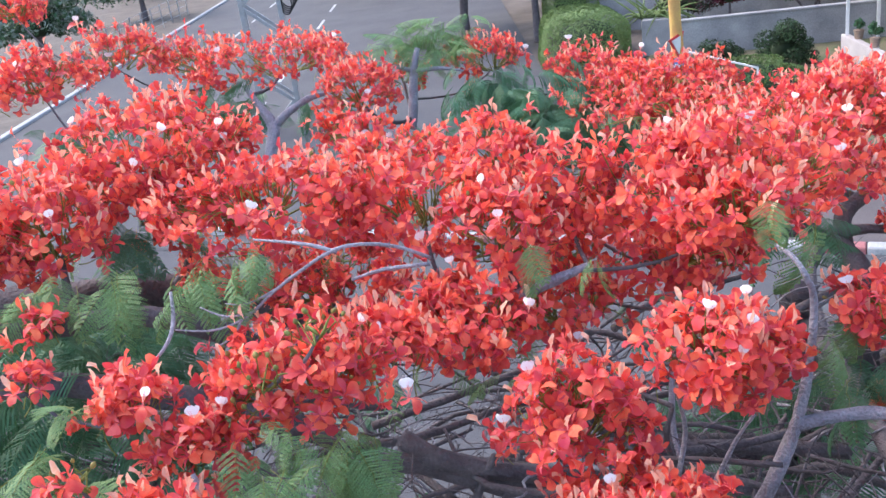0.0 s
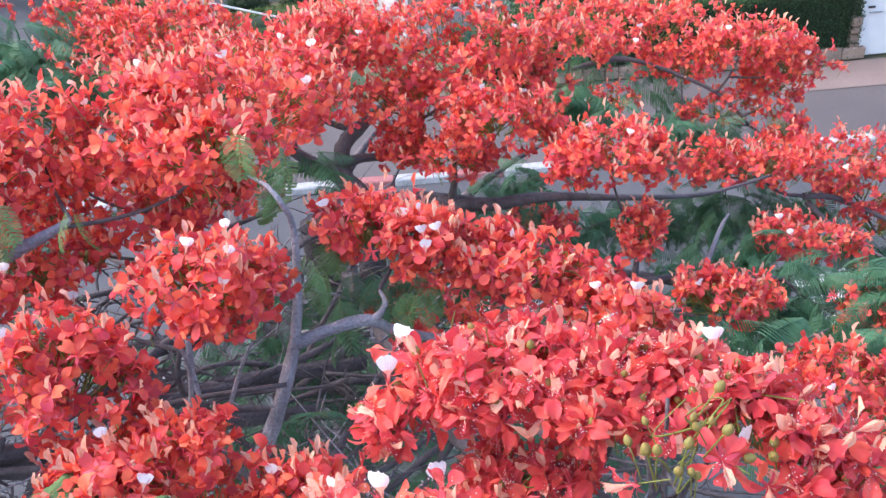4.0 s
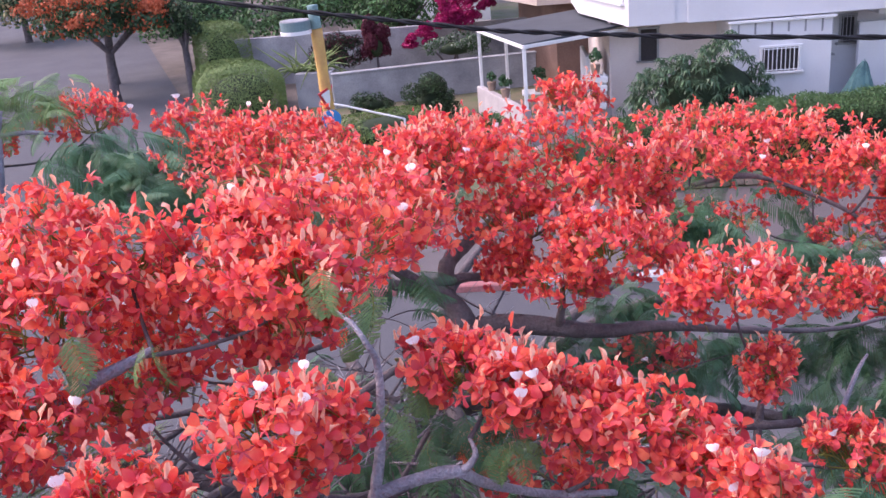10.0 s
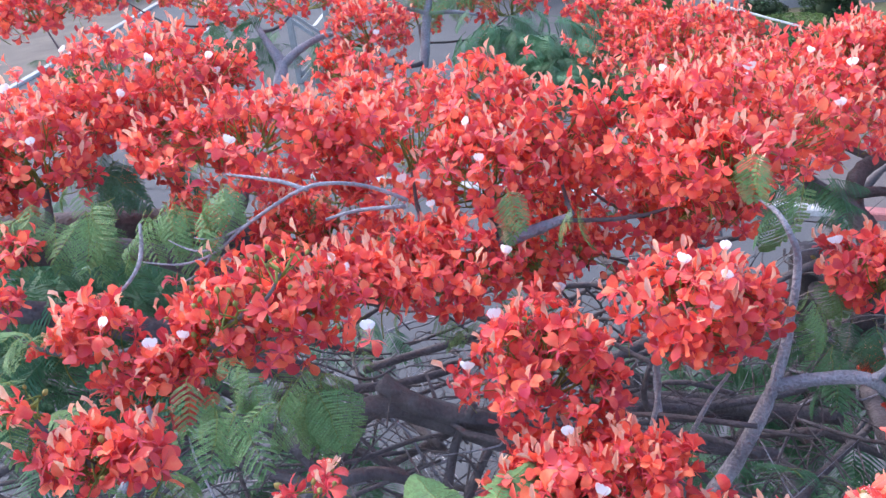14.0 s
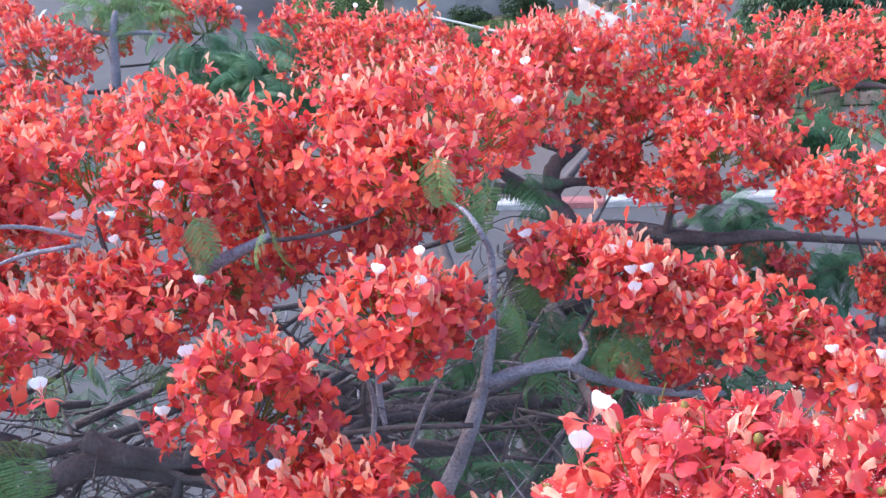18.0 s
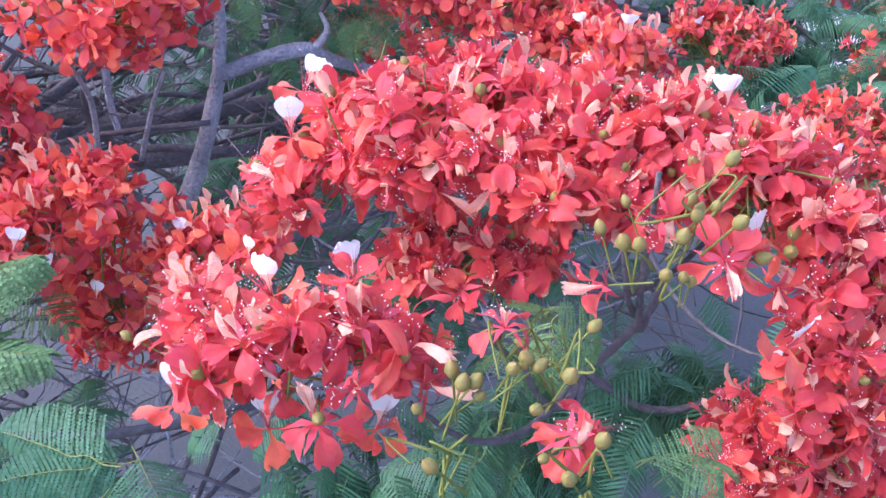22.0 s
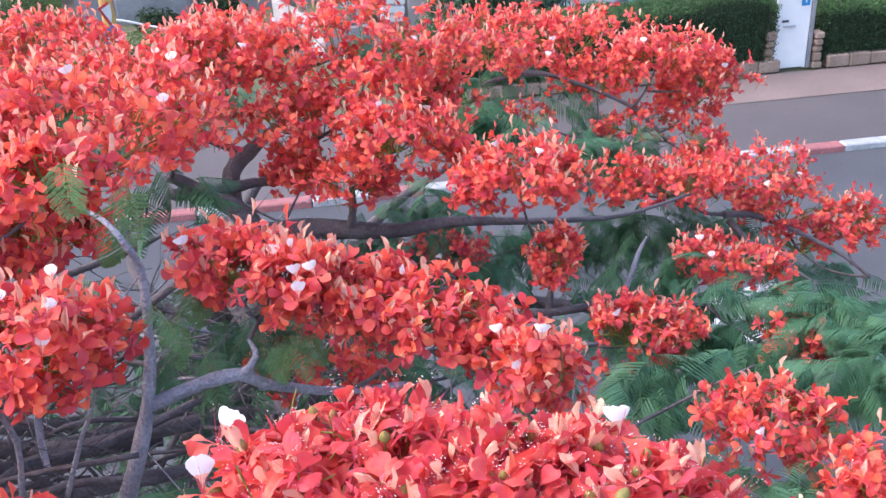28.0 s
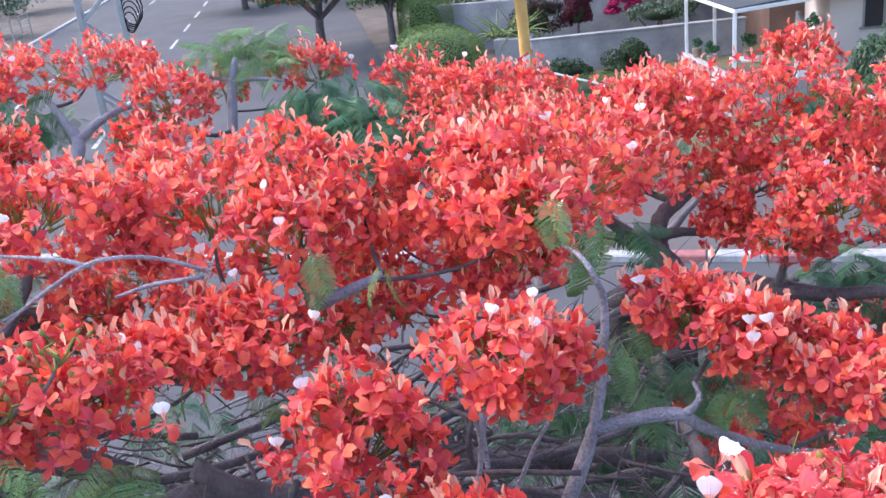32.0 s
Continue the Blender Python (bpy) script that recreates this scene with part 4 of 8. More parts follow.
block([(1.7, 32.3), (-0.6, 37.5), (1.5, 44), (9.0, 44), (9.0, 32.2)], 3.0, 8.5, BEIGE_WALL, "upper_wall", beige)
# ground floor plaster darkened in its colour for the shade below the upper storey
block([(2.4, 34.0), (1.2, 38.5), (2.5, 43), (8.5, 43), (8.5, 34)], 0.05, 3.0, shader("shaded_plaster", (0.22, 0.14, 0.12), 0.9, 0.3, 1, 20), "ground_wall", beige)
side = Vector((-2.3, 5.2, 0)).normalized()
for k, (far, wide) in enumerate(((1.0, 0.7), (2.6, 1.0), (4.3, 1.0))):
    c = Vector((1.7, 32.3, 0)) + side * far - Vector((side.y, -side.x, 0)) * 0.03
    turn = Matrix.Rotation(math.atan2(side.y, side.x), 4, "Z")
    part("shutter", slab((wide, 0.08, 1.5), (c.x, c.y, 5.35), 0.01, turn), shader("brown_shutter", (0.3, 0.15, 0.11), 0.7, 0.2, 2, 30), beige)
    for i in range(7):
        part("slat", slab((wide * 0.92, 0.03, 0.03), (c.x - 0.06, c.y - 0.02, 4.75 + i * 0.2), 0.004, turn), BEIGE_WALL, beige)
    part("sill", slab((wide + 0.3, 0.2, 0.08), (c.x - 0.05, c.y, 4.55), 0.01, turn), WHITE_PAINT, beige)

far_house = thing("house", "distant white house with pale shutters behind trees", "house")
part("wall_block", slab((5.0, 8, 7.5), (18.4, 49.5, 3.8), 0.03, Matrix.Rotation(radians(-20), 4, "Z")), WHITE_WALL, far_house)
for k in range(3):
    part("shutter", slab((0.7, 0.1, 1.2), (15.4 + k * 1.4, 46.5 - k * 0.5, 5.2), 0.01, Matrix.Rotation(radians(-20), 4, "Z")), GREY_WALL, far_house)

# ---- pole, signs, lamp, cables ----
pole = thing("utility_pole", "fat yellow-painted pole with a grey-green top", "pole", m=Matrix.Translation((5.72, 23.6, 0)))
branch("shaft", [(0.1, 0, 0.05, 0.175), (0.06, 0, 1.5, 0.16), (0.0, 0, 3.85, 0.138)], POLE_WOOD, pole, 14, 3)
branch("pole_head", [(0.0, 0, 3.85, 0.14), (-0.015, 0, 4.1, 0.135), (-0.03, 0, 4.42, 0.135)], POLE_TOP, pole, 14, 4)
bm = bmesh.new()
bmesh.ops.create_cone(bm, cap_ends=True, segments=24, radius1=0.37, radius2=0.38, depth=0.26, matrix=Matrix.Translation((-0.54, -0.1, 3.97)))
drum = part("lamp_drum", bm, shader("lamp_grey", (0.16, 0.25, 0.27), 0.5, 0.15, 3, 30), pole, "grey drum-shaped lamp head")
bm = bmesh.new()
bmesh.ops.create_cone(bm, cap_ends=True, segments=24, radius1=0.37, radius2=0.36, depth=0.02, matrix=Matrix.Translation((-0.54, -0.1, 4.112)))
part("lid", bm, GREY_WALL, drum)
bm = bmesh.new()
bmesh.ops.create_cone(bm, cap_ends=True, segments=24, radius1=0.385, radius2=0.385, depth=0.09, matrix=Matrix.Translation((-0.54, -0.1, 3.83)))
part("rim", bm, WHITE_PAINT, drum)


def flat_sign(label, centre, radius, sides, skin, inner, swing, tip):
    """A sign plate on a bracket; swing turns it away from the street, tip leans it in its own plane."""
    root = thing("road_sign", label, "road sign", m=STREET @ Matrix.Translation(centre) @ Matrix.Rotation(radians(swing), 4, "Z") @ Matrix.Rotation(radians(tip), 4, "Y"))
    for part_name, r, y, s in (("plate", radius, 0, skin), ("face", radius * 0.7, -0.02, inner)):
        bm = bmesh.new()
        ring = [bm.verts.new((r * math.sin(6.2832 * k / sides), y - 0.012, -r * math.cos(6.2832 * k / sides))) for k in range(sides)]
        back = [bm.verts.new(v.co + Vector((0, 0.024, 0))) for v in ring]
        bm.faces.new(ring)
        bm.faces.new(back[::-1])
        for k in range(sides):
            bm.faces.new((ring[k], back[k], back[(k + 1) % sides], ring[(k + 1) % sides]))
        bmesh.ops.recalc_face_normals(bm, faces=bm.faces[:])
        part(part_name, bm, s, root)
    part("bracket", slab((0.05, 0.16, 0.06), (0, 0.09, 0), 0.006), STEEL, root)
    return root


flat_sign("red-rimmed white give-way sign on the pole", (-4.04, 23.75, 2.15), 0.4, 3, SIGN_RED, WHITE_PAINT, 67, -9)
blue = flat_sign("round blue road sign with a white arrow", (-3.98, 23.72, 1.56), 0.26, 24, SIGN_BLUE, SIGN_BLUE, 30, 0)
part("arrow", slab((0.3, 0.02, 0.09), (0, -0.045, -0.04), 0.01, Matrix.Rotation(radians(35), 4, "Y")), WHITE_PAINT, blue)
part("arrow_head", slab((0.16, 0.018, 0.16), (-0.1, -0.046, 0.02), 0.01, Matrix.Rotation(radians(80), 4, "Y")), WHITE_PAINT, blue)


def cable(points, radius, label, twist=0):
    root = thing("cable", label, "cable")
    if twist:
        p = np.array(points)
        fine = np.array([[np.interp(u, np.linspace(0, 1, len(p)), p[:, j]) for j in range(3)] for u in np.linspace(0, 1, 140)])
        for k in range(2):
            a = np.arange(140) * 1.1 + k * math.pi
            line = [(x, y + radius * 0.55 * math.cos(b), z + radius * 0.55 * math.sin(b), radius * 0.62) for (x, y, z), b in zip(fine, a)]
            branch("strand", line, BLACK_RUBBER, root, 5, k)
    else:
        branch("strand", [(*q, radius) for q in points], BLACK_RUBBER, root, 5)
    return root


rail = thing("handrail", "white tubular handrail beside the pole", "handrail")
branch("tube", [(*street(-4.24, 25.5, 0.95), 0.03), (*street(-4.25, 25.5, 1.5), 0.03), (*street(-4.1, 25.5, 1.57), 0.03), (*street(-3.09, 25.5, 1.28), 0.03), (*street(-2.3, 25.5, 1.05), 0.03)], WHITE_PAINT, rail, 8)
for s, top in ((-4.24, 0.97), (-2.3, 1.06)):
    branch("post", [(*street(s, 25.5, 0.05), 0.028), (*street(s, 25.5, 0.5), 0.028), (*street(s, 25.5, top), 0.028)], WHITE_PAINT, rail, 8)
cable([(-7.5, 16.5, 8.3), (-1.4, 12.64, 6.49), (0.3, 11.59, 6.14), (2.76, 10.18, 5.67), (4.52, 9.22, 5.35), (6.19, 8.35, 5.17), (8.65, 7.14, 4.98), (10.88, 6.07, 4.9), (18, 2.6, 5.3)],
      0.026, "thick twisted black overhead cable sagging over the street", 1)
cable([(4.0, 32.0, 5.2), (9.1, 29.89, 4.93), (11.96, 28.74, 5.06), (14.0, 27.9, 5.3)], 0.012, "thin black wire running to the house")
cable([(6.0, 31.2, 3.9), (11.35, 28.78, 4.4), (15.16, 27.46, 5.19)], 0.014, "thin black wire running to the house")

# lattice mast by the broad road
mast = thing("lattice_mast", "grey steel lattice mast hung with coiled cables", "mast", m=Matrix.Translation((-5.3, 28.4, 0)) @ Matrix.Rotation(radians(8), 4, "Z"))
for x in (-0.55, 0.55):
    for y in (-0.5, 0.5):
        part("leg", slab((0.14, 0.14, 9.0), (x, y, 4.5), 0.01), STEEL, mast)
for k in range(9):
    z = 0.5 + k
    for y in (-0.5, 0.5):
        part("brace", slab((1.5, 0.06, 0.1), (0, y, z), 0.006, Matrix.Rotation(radians(42 if k % 2 else -42), 4, "Y")), STEEL, mast)
    for x in (-0.55, 0.55):
        part("brace", slab((0.05, 1.4, 0.06), (x, 0, z), 0.006, Matrix.Rotation(radians(42 if k % 2 else -42), 4, "X")), STEEL, mast)
for k in range(5):
    r, o = 0.28 + 0.05 * k, 0.75 + 0.03 * k
    branch("cable_coil", [(o + r * math.cos(a) * 0.6, -0.55, 3.9 + 0.1 * k + r * math.sin(a), 0.02) for a in np.linspace(0, 6.28, 10)], BLACK_RUBBER, mast, 5, k)

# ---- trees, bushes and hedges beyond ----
# hazy_leaf: the grey haze of distance is put into the leaf colour
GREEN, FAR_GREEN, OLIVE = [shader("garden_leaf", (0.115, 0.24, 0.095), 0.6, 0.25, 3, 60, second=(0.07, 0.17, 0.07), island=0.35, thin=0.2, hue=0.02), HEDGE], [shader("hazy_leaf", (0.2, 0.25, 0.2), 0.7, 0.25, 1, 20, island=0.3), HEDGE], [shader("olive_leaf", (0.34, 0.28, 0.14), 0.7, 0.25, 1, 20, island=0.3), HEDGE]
LIME = [HEDGE_LIGHT, shader("lime_leaf", (0.16, 0.25, 0.09), 0.6, 0.2, 3, 60, island=0.2)]
RUST = shader("rusty_blossom", (0.52, 0.12, 0.05), 0.6, 0.2, 3, 20, island=0.3)
bush("clipped_hedge", "rounded clipped green hedge beside the broad road", (5.0, 33.9, 0.55), (1.7, 2.2, 1.2), 15000, 0.05, LIME, 41, "hedge", "clipped hedges", box=0.35, rough=0.15)
bush("clipped_hedge", "tall domed clipped green hedge beside the broad road", (5.15, 38.6, 1.3), (1.05, 1.2, 1.45), 10000, 0.05, LIME, 42, "hedge", "clipped hedges", box=0.4, rough=0.12)
bush("clipped_hedge", "long low clipped green hedge along the road", (8.0, 26.0, 0.45), (2.4, 0.9, 0.55), 4800, 0.06, LIME, 43, "hedge", "clipped hedges", box=0.4)
bush("ivy_bush", "dark bush growing against the concrete wall", (10.1, 28.3, 0.6), (0.95, 0.8, 0.8), 2600, 0.07, [HEDGE, DARK_LEAVES], 44)
bush("shrub", "dark low shrub by the concrete wall", (8.6, 29.6, 0.45), (0.9, 0.6, 0.45), 900, 0.07, [HEDGE, DARK_LEAVES], 45)
bush("grass_hedge", "low green planting before the terrace", (9.5, 24.8, 0.4), (3.0, 0.9, 0.35), 2600, 0.07, GREEN, 46)
boug = thing("bougainvillea", "magenta bougainvillea in full flower climbing the garden wall", "bush", m=STREET @ Matrix.Translation((-1.5, 36.6, 0.05)))
branch("stem", [(0, 0, 0, 0.07), (0.2, 0.05, 1.0, 0.06), (0.5, 0, 2.2, 0.04), (1.1, 0, 2.9, 0.02)], BARK_DARK, boug, 6, 5)
branch("stem", [(0, 0, 0.2, 0.05), (-0.6, 0.05, 1.0, 0.04), (-1.4, 0, 1.4, 0.02)], BARK_DARK, boug, 6, 6)
for k, (x, z, r) in enumerate(((-1.5, 1.4, 0.34), (-1.1, 1.55, 0.4), (-0.7, 1.8, 0.5), (-0.1, 2.3, 0.6), (0.5, 2.75, 0.7), (1.15, 3.05, 0.65), (-0.1, 2.85, 0.4), (0.8, 2.0, 0.5), (1.5, 2.5, 0.4))):
    leafy("blossom", (x, 0.1 * (k % 3), z), (r * 1.15, r, r), int(1500 * r), 0.085, [MAGENTA], boug, 147 + k, clumps=9)
bush("plum_shrub", "dark plum-leaved shrub behind the wall", (*street(-4.15, 35.0)[:2], 1.7), (0.62, 0.55, 1.05), 3000, 0.085, [PLUM], 49)
bush("shrub", "grey-green shrub behind the concrete wall", (12.8, 32.6, 1.4), (1.6, 0.7, 0.6), 1200, 0.09, FAR_GREEN, 50)
bush("shrub", "dim brownish spiky shrub behind the wall", (*street(-5.6, 35.0)[:2], 1.45), (1.1, 0.7, 0.75), 1500, 0.2, [DARK_LEAVES, DARK_LEAVES, PLUM], 51, slim=0.12)
agave = thing("agave", "pale green spiky agave on the planter block", "plant", m=STREET @ Matrix.Translation((-6.4, 33.0, 1.25)))
AGAVE = shader("agave_blade", (0.2, 0.27, 0.1), 0.55, 0.25, 4, 50, object_random=0.25)
rng = np.random.default_rng(12)
for k in range(46):
    a, up, far = k * 2.4, rng.uniform(0.05, 1.0), rng.uniform(0.8, 1.6)
    ox = rng.uniform(-0.5, 0.7)
    branch("blade", [(ox, 0, 0.02, 0.03), (ox + 0.4 * far * math.cos(a), 0.28 * far * math.sin(a), 0.42 * up + 0.08, 0.032), (ox + far * math.cos(a), 0.6 * far * math.sin(a), 0.95 * up * far - 0.5 * far * (1 - up), 0.004)], AGAVE, agave, 4, k)
mango = thing("tree", "small mango-like tree with long drooping leaves by the hedge", "tree", m=STREET @ Matrix.Translation((5.45, 24.3, 0.05)))
branch("trunk", [(0, 0, 0, 0.1), (0.05, 0, 0.6, 0.08), (0.2, 0.02, 1.4, 0.06), (0.5, 0, 2.3, 0.03)], BARK_DARK, mango, 8, 2)
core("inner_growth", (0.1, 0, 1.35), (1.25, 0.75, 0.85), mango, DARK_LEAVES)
rng = np.random.default_rng(58)
g = Gather()
for k in range(290):
    d = rng.normal(0, 1, 3)
    d /= np.linalg.norm(d)
    d[2] = abs(d[2]) * 1.1 - 0.35
    o = d * (1.9, 1.05, 1.3) * rng.uniform(0.75, 1.05) + (-0.05, 0, 1.5)
    o[2] += 0.55 * math.exp(-((o[0] - 0.75) / 0.45) ** 2) * (d[2] > 0.3)
    for j in range(13):
        a = j * 2.4 + rng.uniform(0, 0.5)
        way = np.array([math.cos(a), math.sin(a), rng.uniform(-0.5, 0.6)]) + d * 0.5
        way /= np.linalg.norm(way)
        across = np.cross(way, (0, 0, 1.0))
        across /= np.linalg.norm(across)
        l, w = rng.uniform(0.16, 0.27), 0.024
        mid, tip = o + way * l * 0.5 + (0, 0, -0.02), o + way * l + (0, 0, -0.1 - 0.1 * rng.random())
        g.add([o, mid + across * w, tip, mid - across * w], [(0, 1, 2, 3)], [int(rng.random() < 0.3)])
put("crown", g.mesh("crown", [shader("glossy_drooping_leaf", (0.07, 0.14, 0.08), 0.38, 0.2, 4, 60, island=0.35, thin=0.15), HEDGE], False), mango)
# a teal sheet draped over something by the house
tarp = thing("garden_tarp", "teal garden sheet draped in folds by the house wall", "tarpaulin", m=STREET @ Matrix.Translation((9.75, 25.6, 0.1)))
bm = bmesh.new()
rows = []
for i in range(9):
    u = i / 8
    ring = []
    for k in range(24):
        c, s, fold = math.cos(k * 0.2618), math.sin(k * 0.2618), 1 + 0.16 * math.sin(k * 2.6) * u + 0.2 * noise.noise(Vector((k * 0.7, u * 3, 2.0)))
        ring.append(bm.verts.new(((0.05 + 0.58 * u ** 0.8) * fold * c + 0.2 * (1 - u), (0.05 + 0.4 * u) * fold * s, 1.6 * (1 - u) ** 0.9 + 0.12 * noise.noise(Vector((c * 2, s * 2, u * 2))) * (1 - u * 0.6) + 0.02)))
    rows.append(ring)
for p, q in zip(rows, rows[1:]):
    for k in range(24):
        bm.faces.new((p[k], p[(k + 1) % 24], q[(k + 1) % 24], q[k]))
bm.faces.new(rows[0][::-1])
bmesh.ops.recalc_face_normals(bm, faces=bm.faces[:])
part("sheet", bm, shader("teal_cloth", (0.12, 0.26, 0.25), 0.75, 0.35, 5, 60, 0.3, second=(0.07, 0.16, 0.17)), tarp)
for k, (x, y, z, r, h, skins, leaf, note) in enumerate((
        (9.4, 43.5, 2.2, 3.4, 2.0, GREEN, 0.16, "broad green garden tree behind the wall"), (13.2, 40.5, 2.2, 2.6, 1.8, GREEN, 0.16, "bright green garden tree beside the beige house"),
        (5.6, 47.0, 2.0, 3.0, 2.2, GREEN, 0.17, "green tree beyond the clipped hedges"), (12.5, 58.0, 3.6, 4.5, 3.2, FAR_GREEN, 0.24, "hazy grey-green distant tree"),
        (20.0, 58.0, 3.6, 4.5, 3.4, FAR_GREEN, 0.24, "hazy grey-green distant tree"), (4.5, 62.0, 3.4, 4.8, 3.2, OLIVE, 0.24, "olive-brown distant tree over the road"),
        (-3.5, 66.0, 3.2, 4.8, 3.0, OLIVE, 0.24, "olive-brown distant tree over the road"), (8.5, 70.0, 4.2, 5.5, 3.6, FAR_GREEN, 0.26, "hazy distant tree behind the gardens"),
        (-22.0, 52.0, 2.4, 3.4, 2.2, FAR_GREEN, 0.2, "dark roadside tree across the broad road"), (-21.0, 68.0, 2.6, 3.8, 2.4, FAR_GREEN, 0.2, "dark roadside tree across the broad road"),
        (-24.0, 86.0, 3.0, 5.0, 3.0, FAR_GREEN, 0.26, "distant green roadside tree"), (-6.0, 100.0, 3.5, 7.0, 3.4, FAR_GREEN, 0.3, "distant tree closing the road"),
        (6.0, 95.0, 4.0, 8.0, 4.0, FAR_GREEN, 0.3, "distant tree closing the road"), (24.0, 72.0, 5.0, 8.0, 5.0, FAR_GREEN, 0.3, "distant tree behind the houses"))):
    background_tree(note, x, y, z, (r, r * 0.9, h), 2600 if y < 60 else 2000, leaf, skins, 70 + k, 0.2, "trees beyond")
second = background_tree("distant flame tree with orange-red blossom over the road", 0.75, 39.5, 3.2, (2.9, 2.6, 1.25), 3800, 0.15, [HEDGE, RUST], 90, 0.2, weights=(0.78, 0.22), lean=0.3)
for k, (x, y, z, r) in enumerate(((-1.6, -0.8, 4.0, 1.2), (0.6, -1.0, 4.2, 1.1), (1.9, -0.9, 3.5, 0.8), (-0.6, -2.0, 3.4, 0.7), (2.6, 0.0, 3.4, 0.6))):
    leafy("blossom", (x, y, z), (r, r, r * 0.45), 420, 0.12, [RUST], second, 190 + k)
background_tree("slim tree beside the broad road", 0.95, 44.0, 3.4, (2.6, 2.4, 1.5), 2200, 0.16, [OLIVE[0], FAR_GREEN[0]], 91, 0.16)
background_tree("dark slim tree by the clipped hedge", 3.7, 38.4, 2.9, (0.7, 0.8, 1.0), 900, 0.12, [HEDGE, DARK_LEAVES], 92, 0.15)
roadside = thing("wire_fence", "thin grey wire fence beside the road", "fence")
for k in range(12):
    part("post", slab((0.07, 0.07, 1.5), (-18.5 + 0.05 * k, 46 + k * 2.0, 0.75), 0.01), STEEL, roadside)
for z in (0.3, 0.7, 1.1, 1.45):
    branch("wire", [(-18.5, 46, z, 0.015), (-18.2, 57, z, 0.015), (-17.9, 68, z, 0.015)], STEEL, roadside, 4)


# ---- the flame tree ----
TREE = thing("flame_tree", "spreading flame tree covered in scarlet flowers with feathery leaves", "tree", m=Matrix.Identity(4))
branch("trunk", [(2.7, 6.6, -0.05, 0.26), (2.6, 6.5, 1.0, 0.2), (2.45, 6.2, 2.2, 0.17), (2.3, 5.8, 3.4, 0.13), (2.2, 5.6, 3.9, 0.1)], BARK_DARK, TREE, 12)
rng = np.random.default_rng(77)
for k in range(9):
    a = radians(-170 + k * 38)
    r1, r2 = 1.4 + rng.uniform(-0.3, 0.3), 2.2 + rng.uniform(-0.4, 0.4)
    z0 = rng.uniform(1.9, 2.6)
    branch("limb", [(2.45, 6.2, z0 - 0.2, 0.1), (2.45 + r1 * 0.5 * math.cos(a), 6.2 + r1 * 0.5 * math.sin(a), z0 + 0.5, 0.075),
                    (2.45 + r1 * math.cos(a + 0.15), 6.2 + r1 * math.sin(a + 0.15), z0 + 0.9, 0.06), (2.45 + r2 * math.cos(a), 6.2 + r2 * math.sin(a), z0 + 1.3, 0.04),
                    (2.45 + (r2 + 0.6) * math.cos(a - 0.1), 6.2 + (r2 + 0.6) * math.sin(a - 0.1), z0 + 1.5, 0.02)], BARK_DARK, TREE, 8, k)
# the tangle of thin dead twigs below the flowers
g = Gather()
for k in range(900):
    c = np.array([rng.uniform(-3.2, 3.1), rng.uniform(1.9, 6.2), rng.uniform(2.7, 4.35)])
    c[2] -= 0.12 * abs(c[1] - 3.2)
    a, l = rng.uniform(0, 6.28), rng.uniform(0.25, 0.65)
    d = np.array([math.cos(a), math.sin(a), rng.normal(0.25, 0.3)]) * l
    r = rng.uniform(0.004, 0.012)
    v, f = tube_arrays([(*(c - d), r), (*(c - d * 0.3 + rng.normal(0, 0.08, 3)), r * 0.9), (*(c + d * 0.4 + rng.normal(0, 0.1, 3)), r * 0.6), (*(c + d), r * 0.25)], 4, k, 0)
    g.add(v, f, [int(k % 4 == 0)] * len(f))
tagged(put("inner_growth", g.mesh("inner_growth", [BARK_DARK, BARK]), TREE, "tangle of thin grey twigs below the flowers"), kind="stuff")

# bare leaf stems that still hang in the tangle, with their bristles
g = Gather()
for k in range(330):
    c = np.array([rng.uniform(-2.8, 2.3), rng.uniform(2.3, 4.6), rng.uniform(3.7, 4.55)])
    a, l, sag = rng.uniform(0, 6.28), rng.uniform(0.25, 0.55), rng.uniform(0.05, 0.25)
    way, side = np.array([math.cos(a), math.sin(a), 0]), np.array([-math.sin(a), math.cos(a), 0])
    line = np.array([c + way * l * u + np.array([0, 0, 0.15 * l * u - sag * u * u]) for u in np.linspace(0, 1, 5)])
    v, f = tube_arrays([(*p, 0.0042 - 0.0006 * i) for i, p in enumerate(line)], 4, k, 0)
    g.add(v, f, [0] * len(f))
    for j in range(13):
        at = line[0] + (line[4] - line[0]) * (0.15 + 0.065 * j)
        at[2] = np.interp(0.15 + 0.065 * j, np.linspace(0, 1, 5), line[:, 2])
        for sign in (-1, 1):
            tip = at + (side * sign + way * 0.5) * rng.uniform(0.04, 0.09) - np.array([0, 0, rng.uniform(0, 0.03)])
            t = 0.0016
            g.add([at + (0, 0, t), at + way * t, at - way * t, tip], [(0, 1, 3), (1, 2, 3), (2, 0, 3)], [0] * 3)
for k in range(70):
    c = np.array([rng.uniform(-3.0, 2.4), rng.uniform(2.6, 5.0), rng.uniform(3.5, 4.35)])
    a, l = rng.choice((0.1, 2.9, 0.5, 2.5)) + rng.normal(0, 0.3), rng.uniform(0.5, 1.1)
    d = np.array([math.cos(a), math.sin(a), rng.normal(0.12, 0.15)]) * l
    r = rng.uniform(0.012, 0.03)
    v, f = tube_arrays([(*(c - d), r), (*(c - d * 0.3 + rng.normal(0, 0.07, 3)), r * 0.9), (*(c + d * 0.4 + rng.normal(0, 0.09, 3)), r * 0.7), (*(c + d), r * 0.35)], 6, k)
    g.add(v, f, [0] * len(f))
